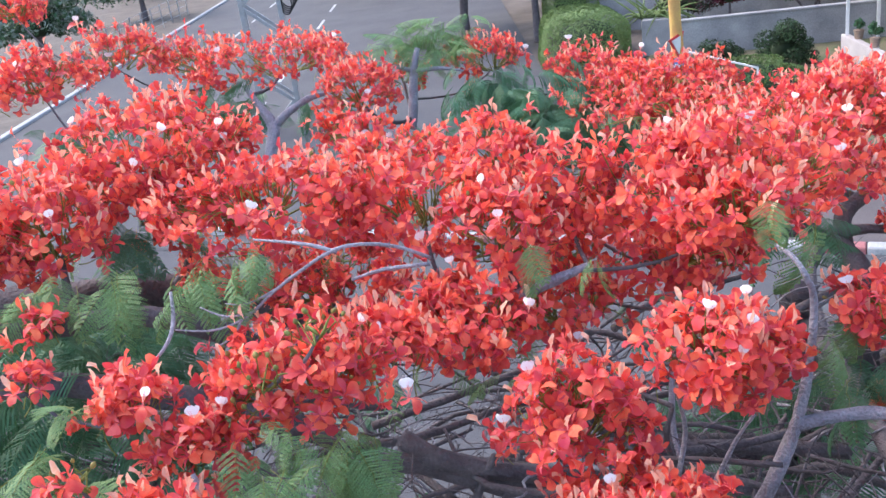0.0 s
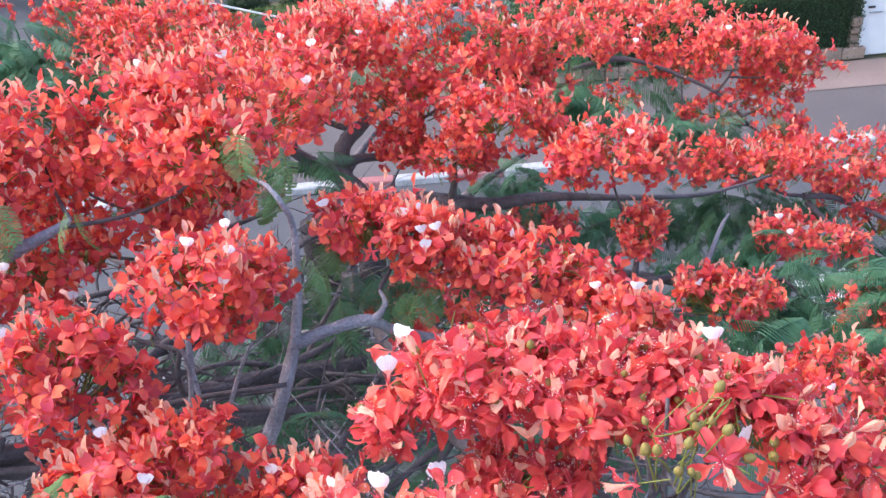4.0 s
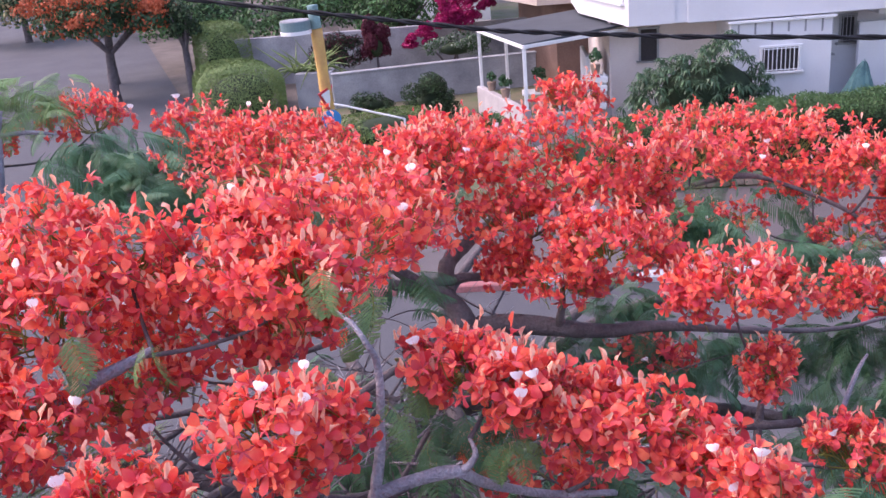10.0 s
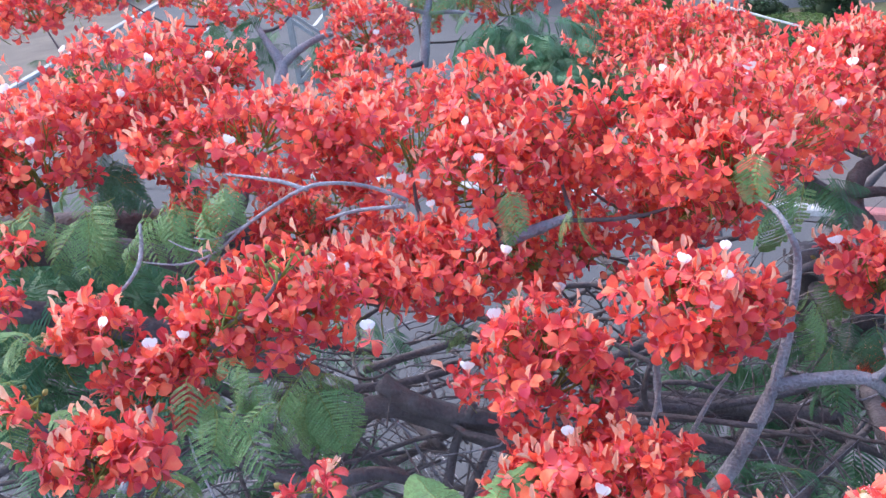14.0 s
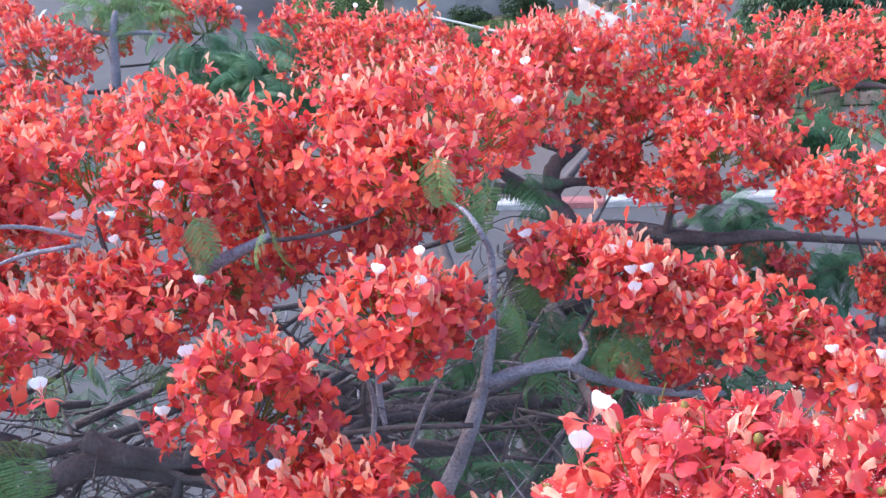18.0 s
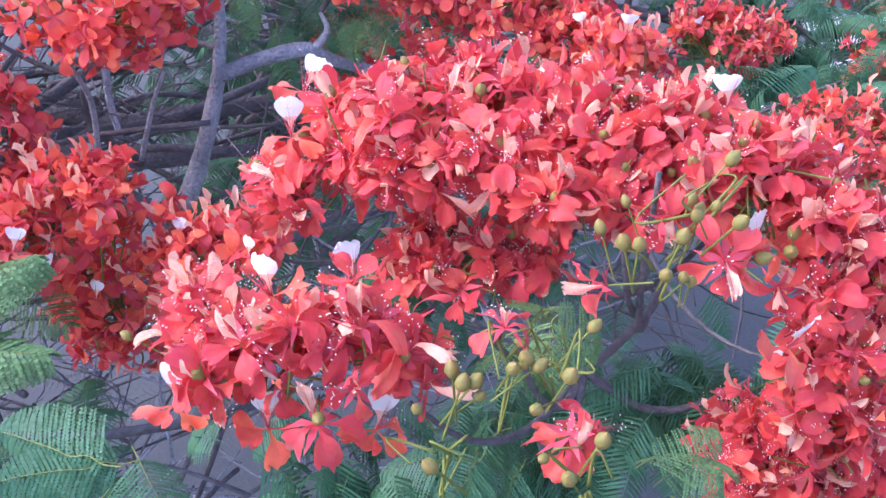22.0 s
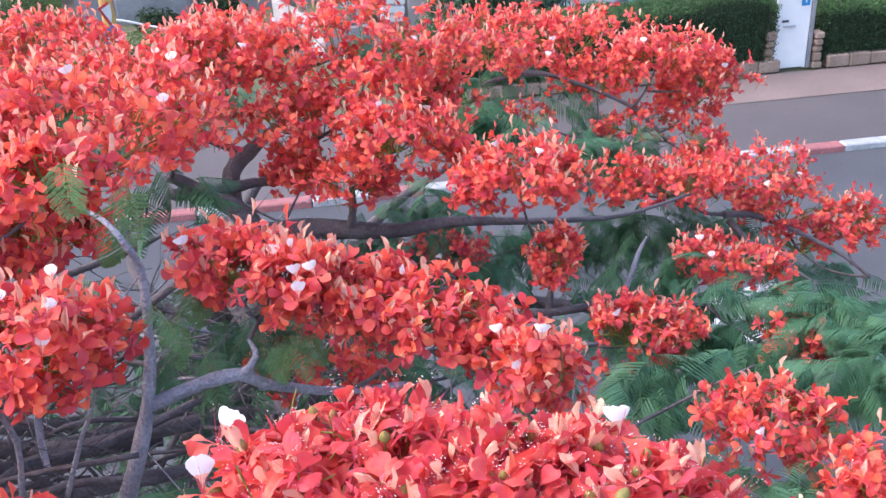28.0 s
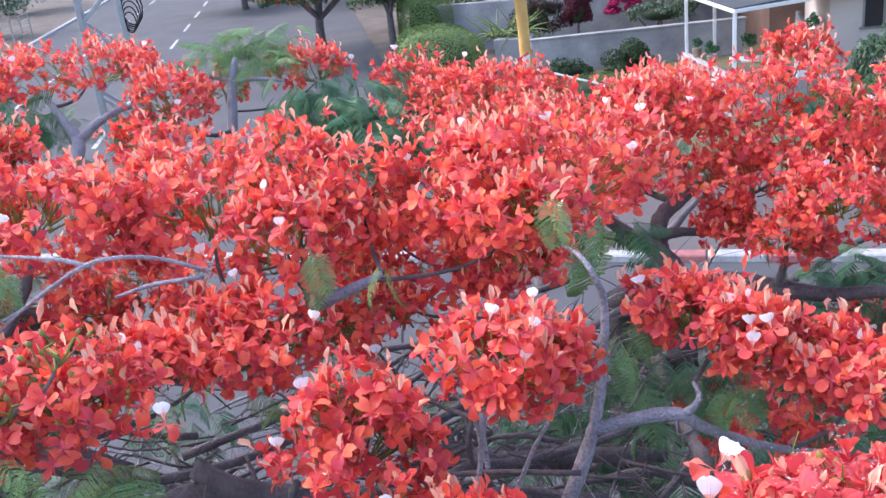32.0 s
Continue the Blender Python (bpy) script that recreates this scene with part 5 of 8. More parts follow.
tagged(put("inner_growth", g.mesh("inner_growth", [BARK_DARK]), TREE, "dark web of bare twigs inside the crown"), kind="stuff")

# leaves low in the crown, their shade given by the darker green
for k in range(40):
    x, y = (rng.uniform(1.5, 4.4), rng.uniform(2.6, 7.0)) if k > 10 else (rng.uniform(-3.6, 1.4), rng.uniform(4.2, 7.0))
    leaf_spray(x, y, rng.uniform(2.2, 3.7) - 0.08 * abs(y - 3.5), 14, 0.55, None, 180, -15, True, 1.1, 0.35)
flower_cluster(1.23, 1.19, 5.52, 0.32, 0.16, 0.09, -40, 0, 189, near=True, buds=14, size=0.98)
flower_cluster(1.59, 0.82, 5.47, 0.26, 0.13, 0.10, -40, -0.35, 154, near=True, buds=14, size=0.98)
flower_cluster(0.81, 0.985, 5.425, 0.20, 0.12, 0.10, -31, 0, 100, near=True, buds=6, size=0.98)
flower_cluster(1.06, 0.77, 5.51, 0.05, 0.10, 0.05, -31, 0, 1, near=True, buds=3, size=0.98)
flower_cluster(1.05, 0.58, 5.48, 0.05, 0.10, 0.05, -31, 0, 3, near=True, buds=4, size=0.98)
flower_cluster(1.13, 3.47, 5.45, 0.61, 0.31, 0.31, -5, 0, 374, buds=14, low=-0.35, size=0.87)
flower_cluster(0.90, 2.00, 4.74, 0.17, 0.10, 0.07, -20, 0, 70, buds=8, size=0.87)
flower_cluster(1.65, 0.58, 5.06, 0.11, 0.09, 0.10, -35, 0, 60, near=True, buds=4, size=0.9)
flower_cluster(1.89, 0.68, 5.04, 0.13, 0.10, 0.10, -35, 0, 64, near=True, buds=4, size=0.9)
flower_cluster(1.53, 0.57, 5.02, 0.08, 0.07, 0.07, -35, 0, 30, near=True, buds=4, size=0.9)
branch("limb", [(-1.22, 2.44, 4.62, 0.020), (-1.12, 2.51, 4.76, 0.018), (-1.02, 2.56, 4.85, 0.015), (-0.94, 2.67, 4.84, 0.008)], BARK, TREE, 7, 993)
branch("limb", [(-1.08, 2.53, 4.80, 0.012), (-1.05, 2.58, 4.90, 0.009), (-1.06, 2.60, 4.96, 0.006)], BARK, TREE, 6, 994)
flower_cluster(0.96, 1.29, 5.46, 0.07, 0.06, 0.05, -40, 0, 18, near=True, buds=3, size=0.95)
flower_cluster(-1.98, 3.50, 5.59, 0.20, 0.16, 0.19, -1, 0, 110, size=0.87)
branch("limb", [(-2.20, 3.60, 5.12, 0.02), (-2.09, 3.55, 5.30, 0.014), (-1.98, 3.50, 5.54, 0.007)], BARK_DARK, TREE, 6, 996)
flower_cluster(-2.09, 3.36, 5.29, 0.14, 0.12, 0.14, -1, 0, 64, size=0.87)
branch("limb", [(-2.20, 3.60, 5.12, 0.02), (-2.14, 3.48, 5.15, 0.014), (-2.09, 3.36, 5.24, 0.007)], BARK_DARK, TREE, 6, 998)
flower_cluster(-2.73, 4.94, 5.81, 0.20, 0.16, 0.15, -1, 0, 90, size=0.87)
branch("limb", [(-2.31, 4.04, 5.15, 0.02), (-2.52, 4.49, 5.43, 0.014), (-2.73, 4.94, 5.76, 0.007)], BARK_DARK, TREE, 6, 1000)
flower_cluster(-2.42, 3.44, 5.57, 0.34, 0.25, 0.24, -1, 0, 170, size=0.87)
branch("limb", [(-2.20, 3.60, 5.12, 0.02), (-2.31, 3.52, 5.29, 0.014), (-2.42, 3.44, 5.52, 0.007)], BARK_DARK, TREE, 6, 1002)
flower_cluster(-3.24, 4.91, 5.89, 0.34, 0.26, 0.20, -1, 0, 130, size=0.87)
branch("limb", [(-2.31, 4.04, 5.15, 0.02), (-2.78, 4.48, 5.47, 0.014), (-3.24, 4.91, 5.84, 0.007)], BARK_DARK, TREE, 6, 1004)
flower_cluster(-2.51, 3.16, 4.95, 0.24, 0.18, 0.12, -1, 0, 80, size=0.87)
branch("limb", [(-2.20, 3.60, 5.12, 0.02), (-2.35, 3.38, 4.99, 0.014), (-2.51, 3.16, 4.90, 0.007)], BARK_DARK, TREE, 6, 1006)
leaf_spray(-4.07, 6.93, 4.90, 40, 0.3, None, 180, -15, True, 0.85, 0.5)
leaf_spray(-3.83, 5.30, 4.30, 50, 0.3, None, 180, -15, True, 0.85, 0.5)
leaf_spray(-3.09, 4.77, 4.20, 40, 0.3, None, 180, -15, True, 0.85, 0.5)
leaf_spray(-4.78, 7.11, 4.90, 40, 0.3, None, 180, -15, True, 0.85, 0.5)
leaf_spray(-3.13, 4.08, 4.00, 40, 0.3, None, 180, -15, True, 0.85, 0.5)
flower_cluster(1.05, 3.02, 5.53, 0.24, 0.12, 0.12, -5, 0, 90, size=0.87)
flower_cluster(0.86, 2.59, 5.21, 0.23, 0.17, 0.18, -5, 0, 161, buds=6, size=0.87)
flower_cluster(0.33, 2.48, 5.08, 0.21, 0.16, 0.21, -5, 0, 170, buds=5, size=0.87)
flower_cluster(0.48, 2.17, 4.90, 0.31, 0.15, 0.10, -5, 0, 170, size=0.87)
flower_cluster(1.64, 2.79, 5.11, 0.28, 0.17, 0.13, -32, -0.15, 187, size=0.87)
leaf_spray(1.75, 2.98, 4.78, 7, 0.21, None, 180, -15, True, 0.6, 0.35)
flower_cluster(2.01, 2.50, 4.97, 0.34, 0.20, 0.13, -32, -0.25, 221, size=0.87)
leaf_spray(2.12, 2.69, 4.64, 7, 0.25, None, 180, -15, True, 0.6, 0.35)
flower_cluster(2.28, 2.20, 4.80, 0.19, 0.11, 0.12, -32, -0.4, 119, size=0.87)
leaf_spray(2.40, 2.40, 4.48, 7, 0.14, None, 180, -15, True, 0.6, 0.35)
flower_cluster(-0.54, 2.59, 5.34, 0.33, 0.24, 0.18, -1, 0, 161, buds=44, size=0.87)
leaf_spray(-0.54, 2.83, 4.96, 2, 0.24, None, 180, -15, False, 0.7, 0.35)
flower_cluster(-0.88, 2.35, 5.26, 0.17, 0.13, 0.08, -1, 0, 59, buds=8, size=0.87)
leaf_spray(-0.89, 2.58, 4.98, 2, 0.13, None, 180, -15, False, 0.7, 0.35)
flower_cluster(-0.26, 2.73, 5.33, 0.19, 0.14, 0.09, -1, 0, 68, size=0.87)
leaf_spray(-0.27, 2.96, 5.05, 2, 0.14, None, 180, -15, False, 0.7, 0.35)
flower_cluster(0.04, 3.01, 5.19, 0.21, 0.16, 0.13, -1, 0, 119, size=0.87)
leaf_spray(0.03, 3.25, 4.86, 2, 0.16, None, 180, -15, False, 0.7, 0.35)
flower_cluster(-0.74, 3.52, 5.65, 0.44, 0.26, 0.17, -1, 0, 187, size=0.87)
leaf_spray(-0.74, 3.75, 5.27, 2, 0.33, None, 180, -15, False, 0.7, 0.35)
flower_cluster(-0.11, 3.60, 5.51, 0.45, 0.27, 0.22, -1, 0, 221, size=0.87)
leaf_spray(-0.12, 3.83, 5.09, 2, 0.34, None, 180, -15, False, 0.7, 0.35)
flower_cluster(0.26, 4.03, 5.54, 0.26, 0.20, 0.20, -1, 0, 127, size=0.87)
leaf_spray(0.25, 4.27, 5.14, 2, 0.20, None, 180, -15, False, 0.7, 0.35)
flower_cluster(0.20, 3.33, 5.43, 0.22, 0.17, 0.19, -1, 0, 102, size=0.87)
leaf_spray(0.19, 3.56, 5.04, 2, 0.17, None, 180, -15, False, 0.7, 0.35)
flower_cluster(-0.59, 3.85, 5.10, 0.37, 0.27, 0.16, -1, 0, 119, size=0.87)
leaf_spray(-0.59, 4.08, 4.74, 2, 0.27, None, 180, -15, False, 0.7, 0.35)
flower_cluster(-0.52, 4.96, 5.54, 0.22, 0.16, 0.11, -1, 0, 51, size=0.82)
leaf_spray(-0.53, 5.19, 5.22, 14, 0.16, None, 180, -15, True, 0.9, 0.35)
flower_cluster(-1.66, 3.55, 5.60, 0.24, 0.18, 0.25, -1, 0, 153, size=0.87)
leaf_spray(-1.67, 3.78, 5.16, 2, 0.18, None, 180, -15, False, 0.7, 0.35)
flower_cluster(-1.49, 4.23, 5.77, 0.53, 0.40, 0.24, -1, 0, 221, size=0.87)
leaf_spray(-1.50, 4.47, 5.33, 2, 0.40, None, 180, -15, False, 0.7, 0.35)
flower_cluster(-1.11, 4.54, 5.66, 0.14, 0.10, 0.10, -1, 0, 51, size=0.82)
flower_cluster(-2.22, 5.10, 6.02, 0.28, 0.21, 0.16, -1, 0, 122, size=0.82)
leaf_spray(-2.23, 5.34, 5.67, 14, 0.21, None, 180, -15, True, 0.9, 0.35)
flower_cluster(-2.24, 6.47, 5.90, 0.36, 0.27, 0.21, -1, 0, 122, size=0.82)
leaf_spray(-2.24, 6.71, 5.50, 14, 0.27, None, 180, -15, True, 0.9, 0.35)
flower_cluster(-3.12, 7.09, 6.28, 0.22, 0.16, 0.13, -1, 0, 51, size=0.82)
flower_cluster(-1.03, 2.39, 5.41, 0.10, 0.10, 0.07, -1, 0, 51, size=0.87)
leaf_spray(-1.04, 2.62, 5.14, 2, 0.08, None, 180, -15, False, 0.7, 0.35)
flower_cluster(-1.10, 2.05, 5.38, 0.06, 0.06, 0.04, -1, 0, 6, size=0.87)
leaf_spray(-1.11, 2.29, 5.12, 2, 0.09, None, 180, -15, False, 0.7, 0.35)
flower_cluster(-1.56, 3.02, 5.44, 0.06, 0.10, 0.05, -1, 0, 13, size=0.87)
flower_cluster(-1.18, 6.82, 5.67, 0.66, 0.50, 0.22, -1, 0, 245, size=0.82)
leaf_spray(-1.18, 7.05, 5.25, 14, 0.50, None, 180, -15, True, 0.9, 0.35)
flower_cluster(-0.56, 6.34, 5.46, 0.28, 0.21, 0.24, -1, 0, 122, size=0.82)
leaf_spray(-0.57, 6.57, 5.02, 14, 0.21, None, 180, -15, True, 0.9, 0.35)
flower_cluster(0.40, 7.33, 5.39, 0.34, 0.26, 0.22, -1, 0, 92, size=0.82)
leaf_spray(0.39, 7.57, 4.97, 14, 0.26, None, 180, -15, True, 0.9, 0.35)
flower_cluster(1.12, 7.09, 5.29, 0.29, 0.22, 0.21, -1, 0, 102, size=0.82)
leaf_spray(1.11, 7.32, 4.88, 14, 0.22, None, 180, -15, True, 0.9, 0.35)
flower_cluster(1.63, 6.10, 5.19, 0.45, 0.34, 0.28, -1, 0, 225, size=0.82)
leaf_spray(1.62, 6.33, 4.86, 14, 0.34, None, 180, -15, True, 0.9, 0.35)
flower_cluster(-0.31, 7.36, 5.34, 0.19, 0.14, 0.12, -1, 0, 36, size=0.82)
flower_cluster(2.30, 4.99, 5.32, 0.36, 0.27, 0.19, -32, 0, 245, size=0.82)
flower_cluster(3.04, 4.75, 5.17, 0.59, 0.44, 0.32, -32, 0, 409, size=0.82)
flower_cluster(2.88, 4.12, 4.93, 0.34, 0.26, 0.20, -32, 0, 225, size=0.82)
flower_cluster(2.55, 4.75, 4.65, 0.19, 0.14, 0.13, -32, 0, 92, size=0.82)
flower_cluster(2.72, 5.21, 4.90, 0.27, 0.20, 0.14, -32, 0, 102, size=0.82)
flower_cluster(3.55, 5.78, 5.36, 0.22, 0.17, 0.15, -29, 0, 82, size=0.82)
leaf_spray(3.66, 5.99, 5.01, 14, 0.17, None, 180, -15, True, 0.9, 0.35)
flower_cluster(2.54, 5.82, 5.19, 0.38, 0.28, 0.18, -29, 0, 143, size=0.82)
leaf_spray(2.65, 6.03, 4.81, 14, 0.28, None, 180, -15, True, 0.9, 0.35)
flower_cluster(1.36, 6.06, 5.27, 0.49, 0.37, 0.20, -29, 0, 204, size=0.82)
leaf_spray(1.48, 6.27, 4.94, 14, 0.37, None, 180, -15, True, 0.9, 0.35)
flower_cluster(5.33, 5.74, 4.71, 0.70, 0.53, 0.27, -32, 0, 307, size=0.82)
leaf_spray(5.44, 5.94, 4.23, 16, 0.53, None, 180, -15, True, 0.9, 0.35)
flower_cluster(5.45, 4.86, 4.78, 0.40, 0.30, 0.17, -32, 0, 190, size=0.82)
flower_cluster(5.74, 4.64, 4.60, 0.26, 0.2, 0.17, -32, 0, 110, size=0.82)
branch("limb", [(5.39, 5.05, 4.36, 0.013), (5.42, 4.96, 4.5, 0.01), (5.45, 4.88, 4.7, 0.006)], BARK_DARK, TREE, 6, 991)
branch("limb", [(5.42, 4.96, 4.5, 0.01), (5.58, 4.8, 4.5, 0.008), (5.73, 4.65, 4.55, 0.005)], BARK_DARK, TREE, 6, 992)
flower_cluster(5.81, 4.91, 4.41, 0.28, 0.21, 0.33, -32, 0, 184, size=0.82)
leaf_spray(5.92, 5.11, 3.89, 14, 0.21, None, 180, -15, True, 0.9, 0.35)
flower_cluster(5.17, 6.33, 4.75, 0.51, 0.39, 0.23, -32, 0, 164, size=0.82)
leaf_spray(5.28, 6.52, 4.32, 14, 0.39, None, 180, -15, True, 0.9, 0.35)
flower_cluster(5.40, 5.47, 4.46, 0.40, 0.30, 0.21, -32, 0, 122, size=0.82)
leaf_spray(5.52, 5.67, 4.05, 14, 0.30, None, 180, -15, True, 0.9, 0.35)
flower_cluster(3.25, 3.56, 4.80, 0.35, 0.26, 0.18, -32, 0, 245, size=0.82)
flower_cluster(3.38, 3.42, 4.35, 0.12, 0.10, 0.17, -32, 0, 92, size=0.82)
flower_cluster(3.21, 4.22, 4.16, 0.22, 0.17, 0.09, -32, 0, 61, size=0.82)
flower_cluster(4.65, 4.20, 4.22, 0.29, 0.22, 0.15, -32, 0, 102, size=0.82)
leaf_spray(4.76, 4.39, 3.87, 14, 0.22, None, 180, -15, True, 0.9, 0.35)
flower_cluster(5.40, 3.99, 4.11, 0.45, 0.34, 0.18, -32, 0, 184, size=0.82)
leaf_spray(5.51, 4.18, 3.73, 14, 0.34, None, 180, -15, True, 0.9, 0.35)
flower_cluster(5.89, 3.46, 3.81, 0.23, 0.17, 0.18, -32, 0, 92, size=0.82)
leaf_spray(6.00, 3.66, 3.43, 14, 0.17, None, 180, -15, True, 0.9, 0.35)
flower_cluster(5.58, 3.60, 3.72, 0.23, 0.17, 0.11, -32, 0, 51, size=0.82)
leaf_spray(5.69, 3.79, 3.42, 14, 0.17, None, 180, -15, True, 0.9, 0.35)
flower_cluster(4.60, 3.34, 4.02, 0.32, 0.24, 0.12, -32, -0.2, 133, size=0.82)
flower_cluster(3.55, 2.96, 4.10, 0.26, 0.19, 0.16, -32, 0, 153, size=0.82)
flower_cluster(4.17, 2.54, 4.04, 0.19, 0.14, 0.12, -32, 0, 61, size=0.82)
flower_cluster(4.55, 2.47, 3.94, 0.05, 0.10, 0.05, -32, 0, 12, size=0.82)
flower_cluster(3.26, 1.94, 4.29, 0.26, 0.19, 0.15, -32, 0, 127, size=0.87)
leaf_spray(3.37, 2.13, 3.93, 14, 0.19, None, 180, -15, True, 0.9, 0.35)
flower_cluster(3.35, 1.33, 4.35, 0.32, 0.24, 0.15, -40, 0, 153, size=0.87)
leaf_spray(3.48, 1.48, 4.00, 14, 0.24, None, 180, -15, True, 0.9, 0.35)
flower_cluster(2.31, 0.94, 4.60, 0.06, 0.10, 0.13, -31, 0, 68, size=0.87)
flower_cluster(0.62, 2.25, 4.46, 0.16, 0.12, 0.27, -31, 0, 119, size=0.87)
leaf_spray(0.70, 2.41, 3.99, 2, 0.12, None, 180, -15, False, 0.7, 0.35)
flower_cluster(0.80, 1.80, 4.74, 0.06, 0.10, 0.06, -31, 0, 23, size=0.87)
# fresh flowers with white standards, one by one
for spot_x, spot_y, spot_z in NEAR_WHITES:
    white_flower(spot_x - 0.005, spot_y - 0.015, spot_z + 0.02, 0.98, True)
white_flower(-0.77, 2.40, 5.37, 0.88)
white_flower(-1.36, 3.81, 5.81, 0.88)
white_flower(-1.21, 3.79, 5.96, 0.88)
white_flower(-1.17, 3.83, 5.68, 0.88)
white_flower(-0.62, 3.45, 5.81, 0.88)
white_flower(-0.42, 4.87, 5.55, 0.88)
white_flower(-0.30, 4.87, 5.52, 0.88)
white_flower(-0.43, 4.19, 5.56, 0.88)
white_flower(-1.05, 4.29, 5.77, 0.88)
white_flower(-1.01, 4.01, 5.90, 0.88)
white_flower(1.30, 3.64, 5.71, 0.88)
white_flower(0.69, 3.56, 5.65, 0.88)
white_flower(1.93, 4.93, 5.42, 0.88)
white_flower(1.63, 3.49, 5.73, 0.88)
white_flower(2.32, 4.69, 5.43, 0.88)
white_flower(-0.25, 2.65, 5.44, 0.88)
white_flower(0.40, 3.25, 5.04, 0.88)
white_flower(0.45, 3.15, 5.04, 0.88)
white_flower(0.30, 2.58, 5.20, 0.88)
white_flower(0.21, 2.47, 5.31, 0.88)
white_flower(0.79, 2.52, 5.43, 0.88)
white_flower(0.90, 2.44, 5.41, 0.88)
white_flower(1.40, 2.89, 5.27, 0.88)
white_flower(1.61, 2.64, 5.27, 0.88)
white_flower(1.65, 2.56, 5.22, 0.88)
white_flower(-0.95, 2.27, 5.50, 0.88)
white_flower(0.83, 3.31, 5.14, 0.88)
white_flower(-0.81, 2.26, 5.42, 0.88)
white_flower(-0.74, 3.15, 5.76, 0.88)
white_flower(-0.17, 2.35, 5.37, 0.88)
white_flower(0.25, 2.93, 5.32, 0.88)
white_flower(-0.11, 3.30, 5.49, 0.88)
white_flower(-0.78, 4.10, 5.30, 0.88)
white_flower(0.19, 7.18, 5.23, 0.95)
white_flower(0.14, 3.31, 5.69, 0.88)
white_flower(0.19, 3.12, 5.61, 0.88)
white_flower(-0.01, 3.23, 5.41, 0.88)
white_flower(-0.34, 2.73, 5.44, 0.88)
white_flower(-0.71, 2.34, 5.23, 0.88)
white_flower(0.86, 2.39, 5.33, 0.88)
white_flower(0.90, 3.51, 5.78, 0.88)
white_flower(1.52, 3.28, 5.64, 0.88)
white_flower(0.11, 2.43, 5.16, 0.88)
white_flower(1.62, 2.49, 5.19, 0.88)
white_flower(2.62, 4.91, 5.48, 0.88)
white_flower(1.57, 4.72, 5.38, 0.88)
white_flower(2.83, 4.16, 5.13, 0.88)
white_flower(2.82, 4.45, 4.98, 0.88)
white_flower(3.24, 4.43, 4.97, 0.88)
white_flower(3.22, 4.41, 5.37, 0.88)
white_flower(5.06, 5.57, 4.84, 0.95)
white_flower(5.34, 5.40, 4.71, 0.95)
white_flower(4.84, 5.37, 4.80, 0.95)
white_flower(5.23, 4.79, 4.94, 0.95)
white_flower(5.69, 4.58, 4.83, 0.95)
white_flower(5.71, 4.49, 4.73, 0.95)
white_flower(5.65, 4.85, 4.34, 0.95)
white_flower(5.75, 4.71, 4.33, 0.95)
white_flower(2.97, 5.08, 5.24, 0.88)
white_flower(2.05, 2.56, 5.10, 0.88)
white_flower(1.70, 2.52, 5.24, 0.88)
white_flower(0.96, 2.65, 5.40, 0.88)
white_flower(1.02, 2.64, 5.31, 0.88)
white_flower(1.66, 2.60, 5.30, 0.88)
white_flower(3.28, 3.44, 4.98, 0.88)
white_flower(3.07, 3.64, 4.94, 0.88)
white_flower(3.24, 3.71, 4.95, 0.88)
white_flower(4.51, 5.52, 4.36, 0.95)
white_flower(4.66, 3.39, 4.05, 0.88)
white_flower(4.34, 3.23, 4.18, 0.88)
white_flower(4.43, 3.42, 4.18, 0.88)
white_flower(4.79, 3.02, 3.84, 0.88)
white_flower(5.31, 3.68, 4.21, 0.95)
white_flower(5.69, 3.75, 4.15, 0.95)
white_flower(3.42, 2.97, 4.26, 0.88)
white_flower(3.35, 3.37, 4.37, 0.88)
white_flower(3.09, 4.06, 4.23, 0.88)
white_flower(1.45, 6.64, 5.48, 0.95)
white_flower(2.26, 2.08, 5.01, 0.88)
white_flower(2.17, 2.07, 4.92, 0.88)
white_flower(2.19, 2.21, 4.98, 0.88)
white_flower(3.39, 3.05, 4.11, 0.88)
white_flower(3.07, 1.80, 4.42, 0.88)
white_flower(3.21, 1.54, 4.37, 0.88)
white_flower(3.31, 1.18, 4.51, 0.88)
white_flower(1.81, 0.65, 5.20, 0.88)
white_flower(1.91, 0.53, 5.09, 0.88)
white_flower(1.83, 0.57, 5.19, 0.88)
white_flower(1.59, 0.99, 5.62, 0.88)
white_flower(0.82, 2.02, 4.85, 0.88)
white_flower(0.95, 1.84, 4.87, 0.88)
white_flower(0.50, 1.93, 4.94, 0.88)
white_flower(0.45, 1.91, 5.06, 0.88)
white_flower(0.40, 2.13, 5.10, 0.88)
white_flower(0.57, 2.11, 4.66, 0.88)
white_flower(-2.42, 6.39, 6.22, 0.95)
white_flower(-2.29, 6.47, 5.94, 0.95)
white_flower(-2.26, 4.97, 6.16, 0.88)
white_flower(-1.70, 4.09, 5.98, 0.88)
white_flower(-1.52, 6.52, 5.87, 0.95)
white_flower(-0.75, 6.78, 5.83, 0.95)
white_flower(0.68, 7.31, 5.46, 0.95)
white_flower(1.01, 7.22, 5.50, 0.95)
white_flower(-0.49, 6.05, 5.53, 0.95)
white_flower(-1.73, 3.60, 5.93, 0.88)
white_flower(-1.57, 3.38, 5.76, 0.88)
branch("limb", [(0.93, 2.67, 4.39, 0.035), (1.03, 2.66, 4.59, 0.029), (1.14, 2.69, 4.83, 0.025), (1.20, 2.73, 5.07, 0.016), (1.22, 2.75, 5.28, 0.013), (1.19, 2.74, 5.38, 0.011), (1.16, 2.80, 5.44, 0.009), (1.13, 2.95, 5.44, 0.007)], BARK, TREE, 8, 103)
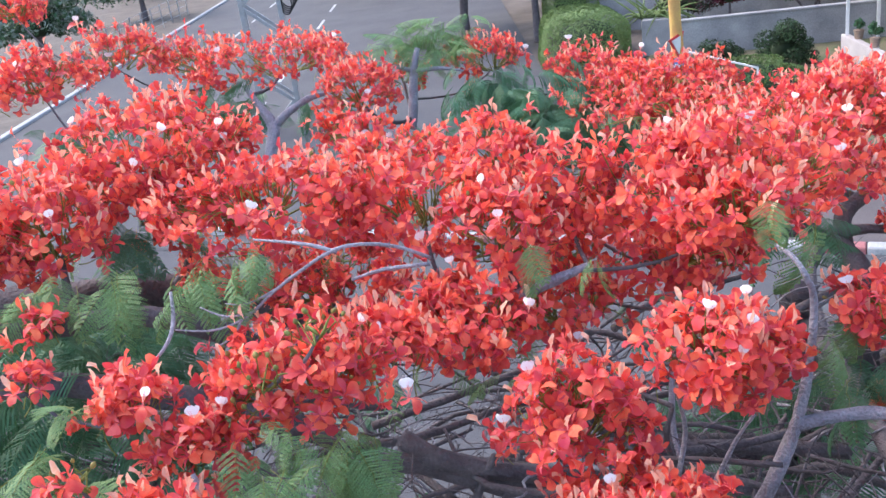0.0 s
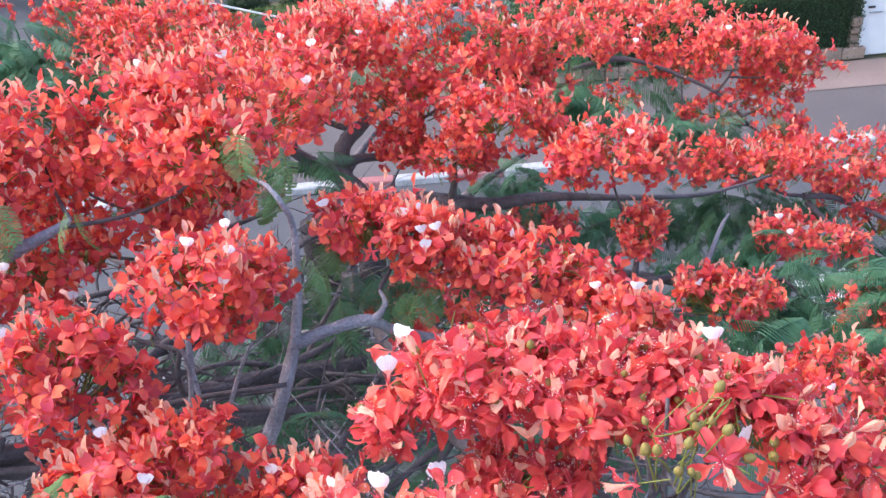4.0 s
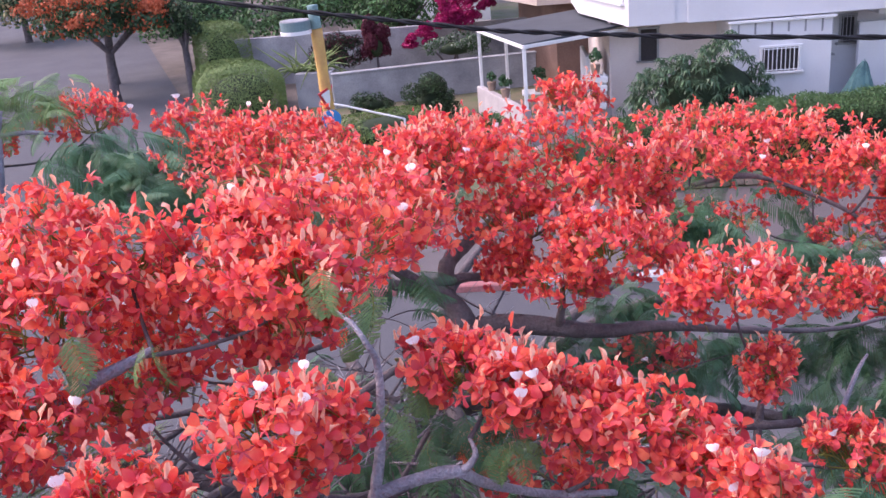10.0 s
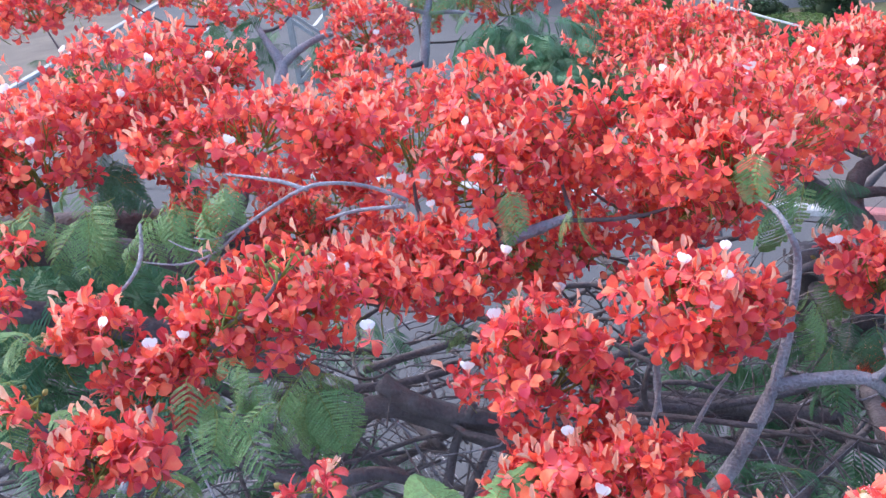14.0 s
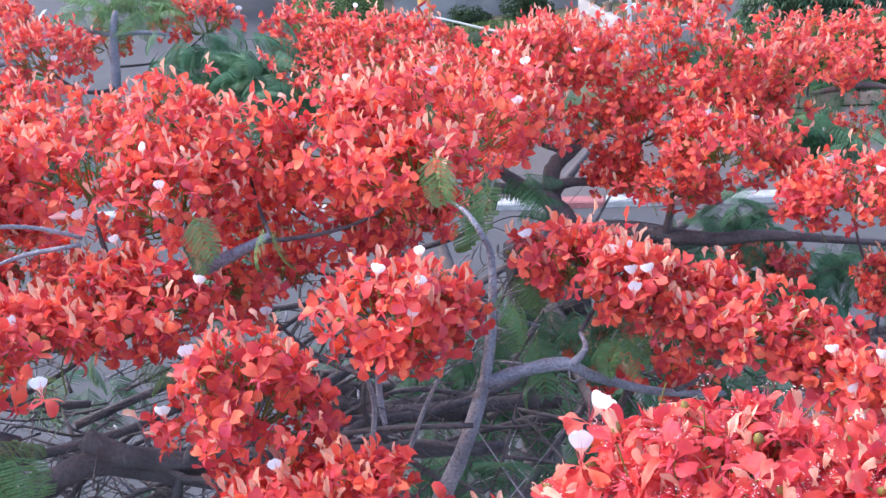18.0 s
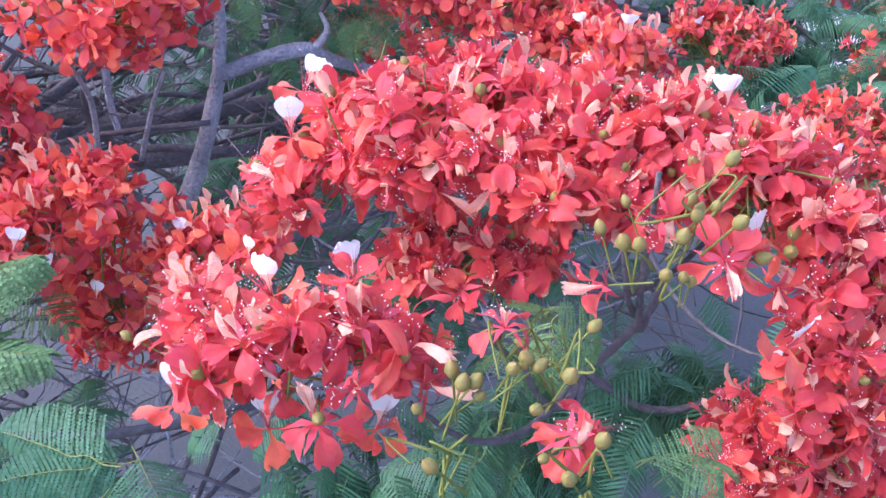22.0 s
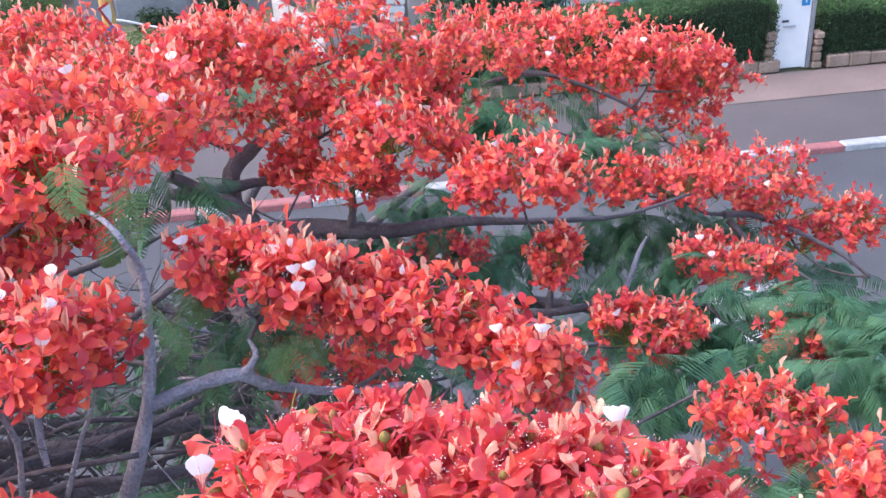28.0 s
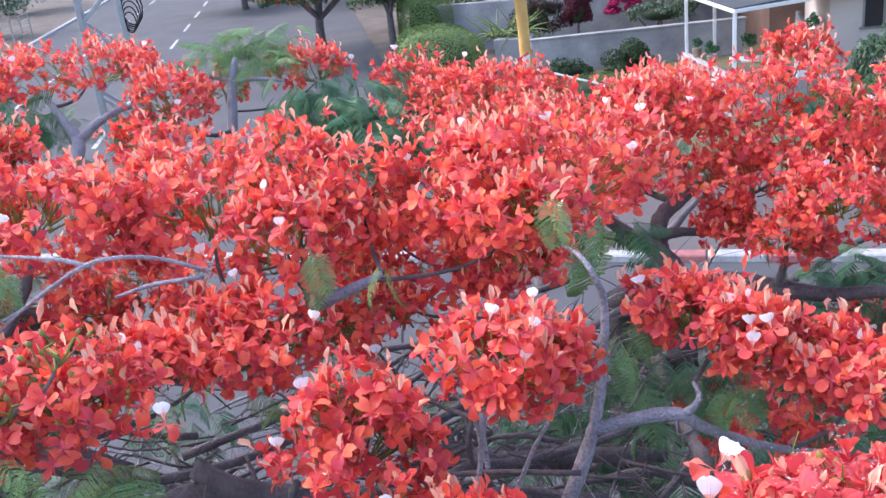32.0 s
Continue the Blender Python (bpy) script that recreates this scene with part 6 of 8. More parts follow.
branch("limb", [(1.14, 2.69, 4.83, 0.025), (1.27, 2.67, 4.86, 0.024), (1.43, 2.64, 4.87, 0.024), (1.54, 2.65, 4.78, 0.019), (1.80, 2.68, 4.63, 0.016), (2.09, 2.70, 4.53, 0.013)], BARK, TREE, 8, 104)
branch("limb", [(1.45, 2.63, 4.87, 0.017), (1.50, 2.63, 4.92, 0.011), (1.50, 2.68, 4.96, 0.006)], BARK, TREE, 8, 105)
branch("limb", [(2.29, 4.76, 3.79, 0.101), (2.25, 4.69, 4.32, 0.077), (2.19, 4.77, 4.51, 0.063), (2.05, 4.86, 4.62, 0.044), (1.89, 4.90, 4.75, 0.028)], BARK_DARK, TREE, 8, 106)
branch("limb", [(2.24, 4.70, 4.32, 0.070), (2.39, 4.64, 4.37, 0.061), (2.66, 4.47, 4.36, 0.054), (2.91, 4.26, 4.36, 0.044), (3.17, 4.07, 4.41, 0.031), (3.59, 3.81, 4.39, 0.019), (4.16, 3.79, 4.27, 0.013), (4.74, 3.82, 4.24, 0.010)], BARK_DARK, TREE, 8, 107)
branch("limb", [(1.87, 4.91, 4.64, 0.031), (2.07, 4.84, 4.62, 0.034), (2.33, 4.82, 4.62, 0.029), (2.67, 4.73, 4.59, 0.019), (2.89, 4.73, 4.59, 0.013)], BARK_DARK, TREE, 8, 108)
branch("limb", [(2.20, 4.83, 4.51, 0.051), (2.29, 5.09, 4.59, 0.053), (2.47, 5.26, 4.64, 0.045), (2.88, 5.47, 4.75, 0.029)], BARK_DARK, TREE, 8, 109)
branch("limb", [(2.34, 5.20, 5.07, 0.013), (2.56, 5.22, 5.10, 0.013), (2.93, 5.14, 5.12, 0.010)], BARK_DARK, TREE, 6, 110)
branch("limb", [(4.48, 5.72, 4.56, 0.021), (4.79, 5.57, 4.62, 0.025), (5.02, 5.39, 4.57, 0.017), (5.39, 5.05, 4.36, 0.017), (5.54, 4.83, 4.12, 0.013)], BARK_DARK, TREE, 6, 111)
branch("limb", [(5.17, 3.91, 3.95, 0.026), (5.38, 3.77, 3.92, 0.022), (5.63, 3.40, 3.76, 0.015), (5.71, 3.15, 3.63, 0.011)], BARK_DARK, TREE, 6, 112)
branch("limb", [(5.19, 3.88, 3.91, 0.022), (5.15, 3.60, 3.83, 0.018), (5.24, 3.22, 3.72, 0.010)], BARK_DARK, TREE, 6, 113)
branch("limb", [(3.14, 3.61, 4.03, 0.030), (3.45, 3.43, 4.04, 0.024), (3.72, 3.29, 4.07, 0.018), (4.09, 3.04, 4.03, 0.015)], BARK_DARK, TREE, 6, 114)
branch("limb", [(3.74, 3.29, 4.11, 0.015), (3.86, 3.33, 4.29, 0.012), (3.93, 3.34, 4.37, 0.006)], BARK, TREE, 6, 115)
branch("limb", [(3.29, 3.39, 3.80, 0.027), (3.37, 3.47, 4.02, 0.024), (3.43, 3.52, 4.18, 0.015)], BARK_DARK, TREE, 6, 116)
branch("limb", [(-0.08, 3.03, 5.51, 0.0072), (-0.19, 2.95, 5.60, 0.0072), (-0.30, 2.86, 5.66, 0.0072), (-0.39, 2.81, 5.67, 0.0072), (-0.49, 2.79, 5.63, 0.0064), (-0.62, 2.76, 5.56, 0.0056), (-0.71, 2.73, 5.50, 0.0048), (-0.83, 2.72, 5.47, 0.0040), (-0.96, 2.72, 5.49, 0.0024)], BARK, TREE, 8, 117)
branch("limb", [(-0.38, 2.81, 5.66, 0.008), (-0.48, 2.82, 5.70, 0.007), (-0.67, 2.88, 5.72, 0.004)], BARK, TREE, 6, 118)
branch("limb", [(-0.68, 2.74, 5.51, 0.005), (-0.78, 2.73, 5.51, 0.004), (-0.87, 2.75, 5.55, 0.002)], BARK, TREE, 5, 119)
branch("limb", [(-0.73, 2.73, 5.49, 0.005), (-0.77, 2.71, 5.44, 0.004), (-0.85, 2.69, 5.41, 0.002)], BARK, TREE, 5, 120)
branch("limb", [(-0.58, 2.77, 5.58, 0.005), (-0.70, 2.75, 5.54, 0.004), (-0.78, 2.75, 5.55, 0.002)], BARK, TREE, 5, 121)
branch("limb", [(-0.37, 2.96, 5.49, 0.006), (-0.25, 2.97, 5.51, 0.008), (-0.08, 2.97, 5.51, 0.008)], BARK, TREE, 6, 122)
branch("limb", [(-0.07, 3.30, 5.24, 0.021), (0.08, 3.27, 5.15, 0.025), (0.24, 3.25, 5.21, 0.027), (0.43, 3.23, 5.28, 0.020), (0.52, 3.24, 5.31, 0.011)], BARK, TREE, 8, 123)
branch("limb", [(-0.96, 2.77, 5.61, 0.006), (-0.95, 2.68, 5.52, 0.008), (-0.99, 2.60, 5.46, 0.006), (-1.08, 2.58, 5.41, 0.004)], BARK, TREE, 6, 124)
branch("limb", [(-1.32, 6.15, 4.94, 0.040), (-1.26, 6.29, 5.15, 0.044), (-1.23, 6.40, 5.30, 0.044), (-1.33, 6.51, 5.45, 0.028), (-1.42, 6.61, 5.59, 0.020)], BARK, TREE, 8, 125)
branch("limb", [(-1.23, 6.40, 5.30, 0.036), (-1.11, 6.44, 5.38, 0.028), (-0.97, 6.52, 5.44, 0.024), (-0.85, 6.58, 5.45, 0.016)], BARK, TREE, 8, 126)
branch("limb", [(-0.26, 6.67, 5.08, 0.034), (-0.22, 6.78, 5.35, 0.034), (-0.19, 6.85, 5.52, 0.029), (-0.15, 6.90, 5.63, 0.017)], BARK, TREE, 8, 127)
branch("limb", [(-0.20, 6.83, 5.48, 0.017), (-0.37, 6.85, 5.54, 0.017), (-0.48, 6.85, 5.55, 0.008)], BARK, TREE, 6, 128)
branch("limb", [(-0.20, 6.83, 5.48, 0.017), (0.00, 6.84, 5.47, 0.017), (0.17, 6.83, 5.43, 0.008)], BARK, TREE, 6, 129)
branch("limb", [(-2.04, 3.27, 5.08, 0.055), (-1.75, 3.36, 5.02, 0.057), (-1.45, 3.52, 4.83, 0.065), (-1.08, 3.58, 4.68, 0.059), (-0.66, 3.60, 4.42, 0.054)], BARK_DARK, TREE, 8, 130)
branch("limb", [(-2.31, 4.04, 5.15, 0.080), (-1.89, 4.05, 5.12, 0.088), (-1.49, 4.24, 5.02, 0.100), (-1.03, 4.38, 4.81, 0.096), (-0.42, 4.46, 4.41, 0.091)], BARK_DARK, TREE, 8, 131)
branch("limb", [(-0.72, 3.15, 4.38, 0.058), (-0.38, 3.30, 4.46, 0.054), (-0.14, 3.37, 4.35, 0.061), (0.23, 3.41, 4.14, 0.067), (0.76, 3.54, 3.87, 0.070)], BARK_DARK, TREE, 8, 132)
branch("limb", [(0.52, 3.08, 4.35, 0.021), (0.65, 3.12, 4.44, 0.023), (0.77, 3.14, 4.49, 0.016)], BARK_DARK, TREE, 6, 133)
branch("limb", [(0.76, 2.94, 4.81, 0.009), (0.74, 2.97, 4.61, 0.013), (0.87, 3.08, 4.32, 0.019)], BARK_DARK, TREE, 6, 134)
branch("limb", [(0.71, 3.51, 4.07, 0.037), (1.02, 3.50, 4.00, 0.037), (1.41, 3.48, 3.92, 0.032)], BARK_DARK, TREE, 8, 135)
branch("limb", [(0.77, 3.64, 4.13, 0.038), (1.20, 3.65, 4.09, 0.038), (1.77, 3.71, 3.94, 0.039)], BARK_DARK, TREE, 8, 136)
leaf_spray(-0.90, 2.86, 5.63, 9, 0.07, 225, 150, -32, False, 0.66, 0.4)
leaf_spray(-0.70, 2.91, 5.68, 4, 0.08, -61, 120, -40, False, 0.5, 0.5)
leaf_spray(-1.56, 3.16, 5.53, 11, 0.12, 259, 180, -32, False, 0.72, 0.4)
leaf_spray(-1.32, 3.2, 5.5, 7, 0.08, 280, 120, -30, False, 0.66, 0.4)
leaf_spray(-1.2, 2.16, 5.4, 8, 0.1, 215, 180, -18, False, 0.7, 0.4)
leaf_spray(-0.56, 2.22, 5.28, 7, 0.12, 269, 200, -35, False, 0.5, 0.5)
leaf_spray(-0.37, 2.39, 5.14, 8, 0.07, 269, 100, -60, False, 0.66, 0.5)
leaf_spray(0.28, 3.00, 5.53, 2, 0.02, -51, 40, -45, False, 0.5, 0.5)
leaf_spray(0.53, 2.98, 5.46, 2, 0.02, 199, 60, -55, False, 0.45, 0.5)
leaf_spray(1.24, 2.83, 5.55, 2, 0.02, -81, 40, -78, False, 0.9, 0.5)
leaf_spray(1.05, 2.71, 5.69, 2, 0.06, None, 180, -60, False, 0.6, 0.5)
leaf_spray(1.19, 2.55, 5.26, 2, 0.02, -61, 40, -60, False, 0.5, 0.5)
leaf_spray(1.60, 2.60, 4.96, 7, 0.06, -80, 170, -20, False, 0.42, 0.5)
leaf_spray(1.30, 2.77, 5.10, 3, 0.04, -82, 60, -60, False, 0.5, 0.5)
leaf_spray(1.38, 2.85, 5.18, 3, 0.04, -82, 60, -60, False, 0.5, 0.5)
leaf_spray(-1.68, 6.66, 5.44, 36, 0.33, None, 180, -15, True, 0.66, 0.5)
leaf_spray(0.54, 6.12, 5.23, 67, 0.50, None, 180, -15, True, 0.66, 0.5)
leaf_spray(-0.06, 7.10, 5.66, 46, 0.34, None, 180, 2, False, 0.8, 0.3)
leaf_spray(-1.45, 3.81, 5.56, 8, 0.10, None, 180, -35, True, 0.66, 0.5)
leaf_spray(3.00, 4.31, 4.20, 104, 0.49, None, 180, -20, True, 0.66, 0.5)
leaf_spray(4.91, 4.75, 4.24, 41, 0.28, None, 180, -10, True, 0.66, 0.5)
leaf_spray(3.94, 5.11, 4.77, 10, 0.19, None, 180, -40, False, 0.66, 0.5)
leaf_spray(4.16, 5.18, 4.43, 36, 0.23, None, 180, -30, True, 0.66, 0.5)
leaf_spray(4.23, 3.47, 4.01, 52, 0.29, None, 180, -30, True, 0.66, 0.5)
leaf_spray(4.36, 2.46, 4.20, 67, 0.25, None, 180, -5, True, 0.66, 0.5)
leaf_spray(3.93, 2.59, 3.98, 67, 0.25, None, 180, -10, True, 0.66, 0.5)
leaf_spray(4.16, 2.22, 4.02, 67, 0.24, None, 180, -5, True, 0.66, 0.5)
# dark leafage under the flowers: its colour carries the shade there
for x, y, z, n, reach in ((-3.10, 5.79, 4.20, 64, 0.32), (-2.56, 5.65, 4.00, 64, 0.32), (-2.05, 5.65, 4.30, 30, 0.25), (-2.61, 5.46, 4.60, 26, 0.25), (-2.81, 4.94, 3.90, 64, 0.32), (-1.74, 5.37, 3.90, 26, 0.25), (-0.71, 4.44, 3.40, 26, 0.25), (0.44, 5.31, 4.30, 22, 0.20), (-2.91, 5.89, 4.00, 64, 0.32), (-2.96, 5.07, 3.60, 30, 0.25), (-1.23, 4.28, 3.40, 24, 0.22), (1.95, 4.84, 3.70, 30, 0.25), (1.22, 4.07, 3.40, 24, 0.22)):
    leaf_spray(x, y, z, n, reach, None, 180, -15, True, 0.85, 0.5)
# green leafage between the far limbs, dimmed by the same shade colour
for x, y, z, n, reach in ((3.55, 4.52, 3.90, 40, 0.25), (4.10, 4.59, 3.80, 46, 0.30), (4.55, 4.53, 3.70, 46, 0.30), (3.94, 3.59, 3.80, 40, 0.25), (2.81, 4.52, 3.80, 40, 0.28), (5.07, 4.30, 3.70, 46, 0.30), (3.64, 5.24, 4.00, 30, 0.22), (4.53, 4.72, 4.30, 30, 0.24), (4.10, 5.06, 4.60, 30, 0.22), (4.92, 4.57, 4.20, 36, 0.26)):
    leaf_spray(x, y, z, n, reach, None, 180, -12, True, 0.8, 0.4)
# flat green tiers at the crown's edge
for x, y, z, n, reach in ((4.47, 1.66, 4.0, 60, 0.3), (4.55, 2.1, 4.1, 46, 0.26), (5.1, 2.1, 4.05, 50, 0.3), (3.55, 1.2, 3.9, 60, 0.26), (3.1, 0.8, 3.9, 46, 0.2), (2.75, 1.0, 3.85, 46, 0.22),
                          (3.35, 1.7, 3.9, 46, 0.22), (4.15, 1.3, 3.9, 60, 0.28), (3.2, 1.4, 3.75, 46, 0.22), (4.9, 1.5, 3.75, 60, 0.34), (3.7, 0.7, 3.7, 60, 0.3)):
    leaf_spray(x, y, z, n, reach, None, 180, -6, True, 0.72, 0.3)
leaf_spray(3.76, 2.93, 4.17, 8, 0.11, None, 180, -5, False, 0.66, 0.5)
leaf_spray(4.21, 1.87, 4.24, 78, 0.33, None, 180, -10, True, 0.66, 0.5)
leaf_spray(3.00, 1.52, 4.34, 36, 0.12, None, 180, -15, True, 0.66, 0.5)
leaf_spray(3.05, 0.95, 4.29, 52, 0.20, None, 180, -20, True, 0.66, 0.5)
leaf_spray(1.17, 0.86, 5.39, 7, 0.05, None, 180, -20, False, 0.496, 0.5)
leaf_spray(1.17, 0.58, 5.36, 4, 0.03, -31, 120, -20, False, 0.496, 0.5)
leaf_spray(1.08, 1.27, 5.29, 6, 0.06, None, 180, -30, True, 0.496, 0.5)
leaf_spray(0.55, 1.03, 5.23, 5, 0.05, None, 180, -10, True, 0.496, 0.5)
leaf_spray(1.11, 0.89, 5.11, 8, 0.09, None, 180, -40, True, 0.496, 0.5)
leaf_spray(1.08, 2.2, 4.85, 4, 0.05, 60, 120, -10, True, 0.6, 0.5)
leaf_spray(1.50, 2.96, 4.82, 9, 0.14, None, 180, -30, True, 0.55, 0.5)
flower_cluster(-0.70, 4.26, 5.12, 0.68, 0.51, 0.15, -1, 0, 164, size=0.82)
leaf_spray(-0.71, 4.49, 4.77, 2, 0.51, None, 180, -15, False, 0.7, 0.35)
flower_cluster(0.49, 3.95, 5.01, 0.30, 0.22, 0.15, -1, 0, 85, size=0.87)
leaf_spray(0.48, 4.18, 4.66, 2, 0.22, None, 180, -15, False, 0.7, 0.35)
flower_cluster(0.93, 3.61, 5.13, 0.39, 0.29, 0.12, -1, 0, 119, size=0.87)
leaf_spray(0.92, 3.84, 4.82, 2, 0.29, None, 180, -15, False, 0.7, 0.35)
flower_cluster(-1.24, 4.05, 5.44, 0.27, 0.20, 0.13, -1, 0, 85, size=0.87)
leaf_spray(-1.25, 4.28, 5.11, 2, 0.20, None, 180, -15, False, 0.7, 0.35)
flower_cluster(1.78, 4.30, 5.23, 0.30, 0.22, 0.20, -1, 0, 143, size=0.82)
leaf_spray(1.77, 4.53, 4.83, 14, 0.22, None, 180, -15, True, 0.9, 0.35)
flower_cluster(1.06, 3.71, 5.10, 0.22, 0.16, 0.14, -32, 0, 102, size=0.87)
leaf_spray(1.18, 3.90, 4.76, 2, 0.16, None, 180, -15, False, 0.7, 0.35)
flower_cluster(1.86, 2.98, 4.62, 0.30, 0.23, 0.08, -32, 0, 68, size=0.87)
leaf_spray(1.97, 3.17, 4.34, 14, 0.23, None, 180, -15, True, 0.9, 0.35)
flower_cluster(1.48, 1.03, 5.54, 0.11, 0.10, 0.06, -40, 0, 57, near=True, buds=10, size=0.98)
flower_cluster(1.19, 1.13, 5.34, 0.17, 0.10, 0.05, -31, 0, 71, near=True, buds=3, size=0.87)
flower_cluster(1.55, 0.66, 5.25, 0.09, 0.10, 0.16, -31, 0, 68, near=True, buds=6, size=0.98)
flower_cluster(1.50, 0.67, 5.09, 0.09, 0.10, 0.09, -31, 0, 61, near=True, buds=2, size=0.87)
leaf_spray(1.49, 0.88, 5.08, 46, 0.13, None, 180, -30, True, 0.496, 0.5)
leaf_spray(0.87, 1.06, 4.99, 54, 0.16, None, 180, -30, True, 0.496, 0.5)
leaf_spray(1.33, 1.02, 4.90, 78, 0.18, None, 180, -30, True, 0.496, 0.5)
flower_cluster(2.18, 5.55, 4.93, 0.27, 0.20, 0.22, -32, 0, 102, size=0.82)
flower_cluster(2.71, 4.73, 4.90, 0.37, 0.28, 0.23, -32, 0, 164, size=0.82)
flower_cluster(2.70, 4.33, 4.69, 0.30, 0.22, 0.11, -32, 0, 102, size=0.82)
flower_cluster(3.39, 4.57, 4.95, 0.22, 0.17, 0.24, -32, 0, 122, size=0.82)
flower_cluster(4.45, 5.68, 4.77, 0.33, 0.25, 0.20, -32, 0, 102, size=0.82)
leaf_spray(4.57, 5.87, 4.37, 14, 0.25, None, 180, -15, True, 0.9, 0.35)
flower_cluster(5.42, 5.04, 4.21, 0.34, 0.26, 0.13, -32, 0, 61, size=0.82)
leaf_spray(5.54, 5.23, 3.88, 14, 0.26, None, 180, -15, True, 0.9, 0.35)
flower_cluster(4.79, 5.45, 4.32, 0.22, 0.16, 0.09, -32, 0, 32, size=0.82)
flower_cluster(5.62, 4.58, 4.14, 0.17, 0.13, 0.20, -32, 0, 61, size=0.82)
flower_cluster(4.89, 4.05, 4.18, 0.36, 0.27, 0.17, -32, 0, 102, size=0.82)
leaf_spray(5.01, 4.24, 3.80, 14, 0.27, None, 180, -15, True, 0.9, 0.35)
flower_cluster(5.58, 3.74, 3.93, 0.30, 0.23, 0.18, -32, 0, 82, size=0.82)
leaf_spray(5.70, 3.93, 3.55, 14, 0.23, None, 180, -15, True, 0.9, 0.35)
flower_cluster(-1.62, 3.93, 5.68, 0.36, 0.27, 0.17, -1, 0, 119, size=0.87)
leaf_spray(-1.63, 4.17, 5.31, 2, 0.27, None, 180, -15, False, 0.7, 0.35)
flower_cluster(-1.22, 4.00, 5.62, 0.24, 0.18, 0.13, -1, 0, 68, size=0.87)
leaf_spray(-1.23, 4.23, 5.29, 2, 0.18, None, 180, -15, False, 0.7, 0.35)
flower_cluster(-0.25, 4.36, 5.55, 0.32, 0.24, 0.12, -1, 0, 102, size=0.82)
leaf_spray(-0.25, 4.59, 5.23, 2, 0.24, None, 180, -15, False, 0.7, 0.35)
flower_cluster(0.49, 3.58, 5.52, 0.19, 0.14, 0.18, -1, 0, 85, size=0.87)
leaf_spray(0.48, 3.82, 5.14, 2, 0.14, None, 180, -15, False, 0.7, 0.35)
flower_cluster(-1.84, 7.17, 5.72, 0.35, 0.27, 0.21, -1, 0, 82, size=0.82)
leaf_spray(-1.85, 7.40, 5.31, 14, 0.27, None, 180, -15, True, 0.9, 0.35)
flower_cluster(1.41, 6.65, 5.15, 0.33, 0.25, 0.20, -1, 0, 82, size=0.82)
leaf_spray(1.40, 6.89, 4.81, 14, 0.25, None, 180, -15, True, 0.9, 0.35)
flower_cluster(1.90, 5.45, 5.23, 0.37, 0.28, 0.22, -1, 0, 143, size=0.82)
leaf_spray(1.90, 5.68, 4.94, 14, 0.28, None, 180, -15, True, 0.9, 0.35)
flower_cluster(-0.16, 3.14, 5.25, 0.24, 0.18, 0.10, -1, 0, 68, size=0.87)
leaf_spray(-0.17, 3.38, 4.95, 2, 0.18, None, 180, -15, False, 0.7, 0.35)
flower_cluster(0.42, 3.41, 5.04, 0.26, 0.19, 0.13, -1, 0, 76, size=0.87)
leaf_spray(0.41, 3.64, 4.71, 2, 0.19, None, 180, -15, False, 0.7, 0.35)
flower_cluster(0.33, 2.01, 4.99, 0.15, 0.11, 0.05, 2, 0, 61, size=0.87)
leaf_spray(0.31, 2.23, 4.73, 2, 0.11, None, 180, -15, False, 0.7, 0.35)
flower_cluster(-0.93, 2.00, 5.21, 0.15, 0.11, 0.07, 2, 0, 68, size=0.87)
leaf_spray(-0.95, 2.23, 4.94, 2, 0.11, None, 180, -15, False, 0.7, 0.35)
flower_cluster(-1.52, 2.68, 5.37, 0.09, 0.10, 0.05, -1, 0, 17, size=0.87)
branch("limb", [(0.91, 3.61, 4.56, 0.013), (0.85, 3.37, 4.46, 0.015), (0.83, 3.16, 4.40, 0.012)], BARK, TREE, 6, 233)
branch("limb", [(0.59, 3.51, 4.30, 0.022), (0.72, 3.23, 4.27, 0.025), (0.79, 2.99, 4.24, 0.020)], BARK_DARK, TREE, 6, 234)
branch("limb", [(0.60, 4.13, 4.00, 0.045), (0.94, 3.90, 3.97, 0.045), (1.36, 3.78, 3.93, 0.041)], BARK_DARK, TREE, 6, 235)
branch("limb", [(0.56, 2.86, 4.71, 0.019), (0.67, 2.79, 4.59, 0.019), (0.81, 2.71, 4.42, 0.019), (0.90, 2.55, 4.34, 0.018)], BARK_DARK, TREE, 6, 236)
branch("limb", [(-0.34, 3.36, 4.55, 0.043), (-0.19, 3.31, 4.45, 0.048), (0.14, 3.34, 4.31, 0.044), (0.58, 3.38, 4.18, 0.040)], BARK_DARK, TREE, 6, 237)
branch("limb", [(-0.12, 3.27, 3.91, 0.025), (-0.05, 3.30, 4.22, 0.022), (0.06, 3.30, 4.44, 0.017)], BARK_DARK, TREE, 6, 238)
branch("limb", [(-0.58, 2.51, 4.60, 0.023), (-0.40, 2.53, 4.67, 0.027), (-0.26, 2.62, 4.63, 0.024), (-0.10, 2.67, 4.51, 0.020)], BARK_DARK, TREE, 6, 239)
branch("limb", [(-0.90, 2.08, 5.08, 0.019), (-0.83, 2.10, 5.13, 0.017), (-0.80, 2.14, 5.19, 0.013), (-0.82, 2.17, 5.27, 0.008)], BARK, TREE, 6, 240)
branch("limb", [(0.72, 2.71, 4.66, 0.010), (0.75, 2.70, 4.86, 0.010), (0.72, 2.67, 5.02, 0.006)], BARK, TREE, 6, 241)
branch("limb", [(0.84, 2.69, 4.61, 0.010), (0.92, 2.67, 4.81, 0.008), (0.97, 2.62, 4.94, 0.006)], BARK, TREE, 6, 242)
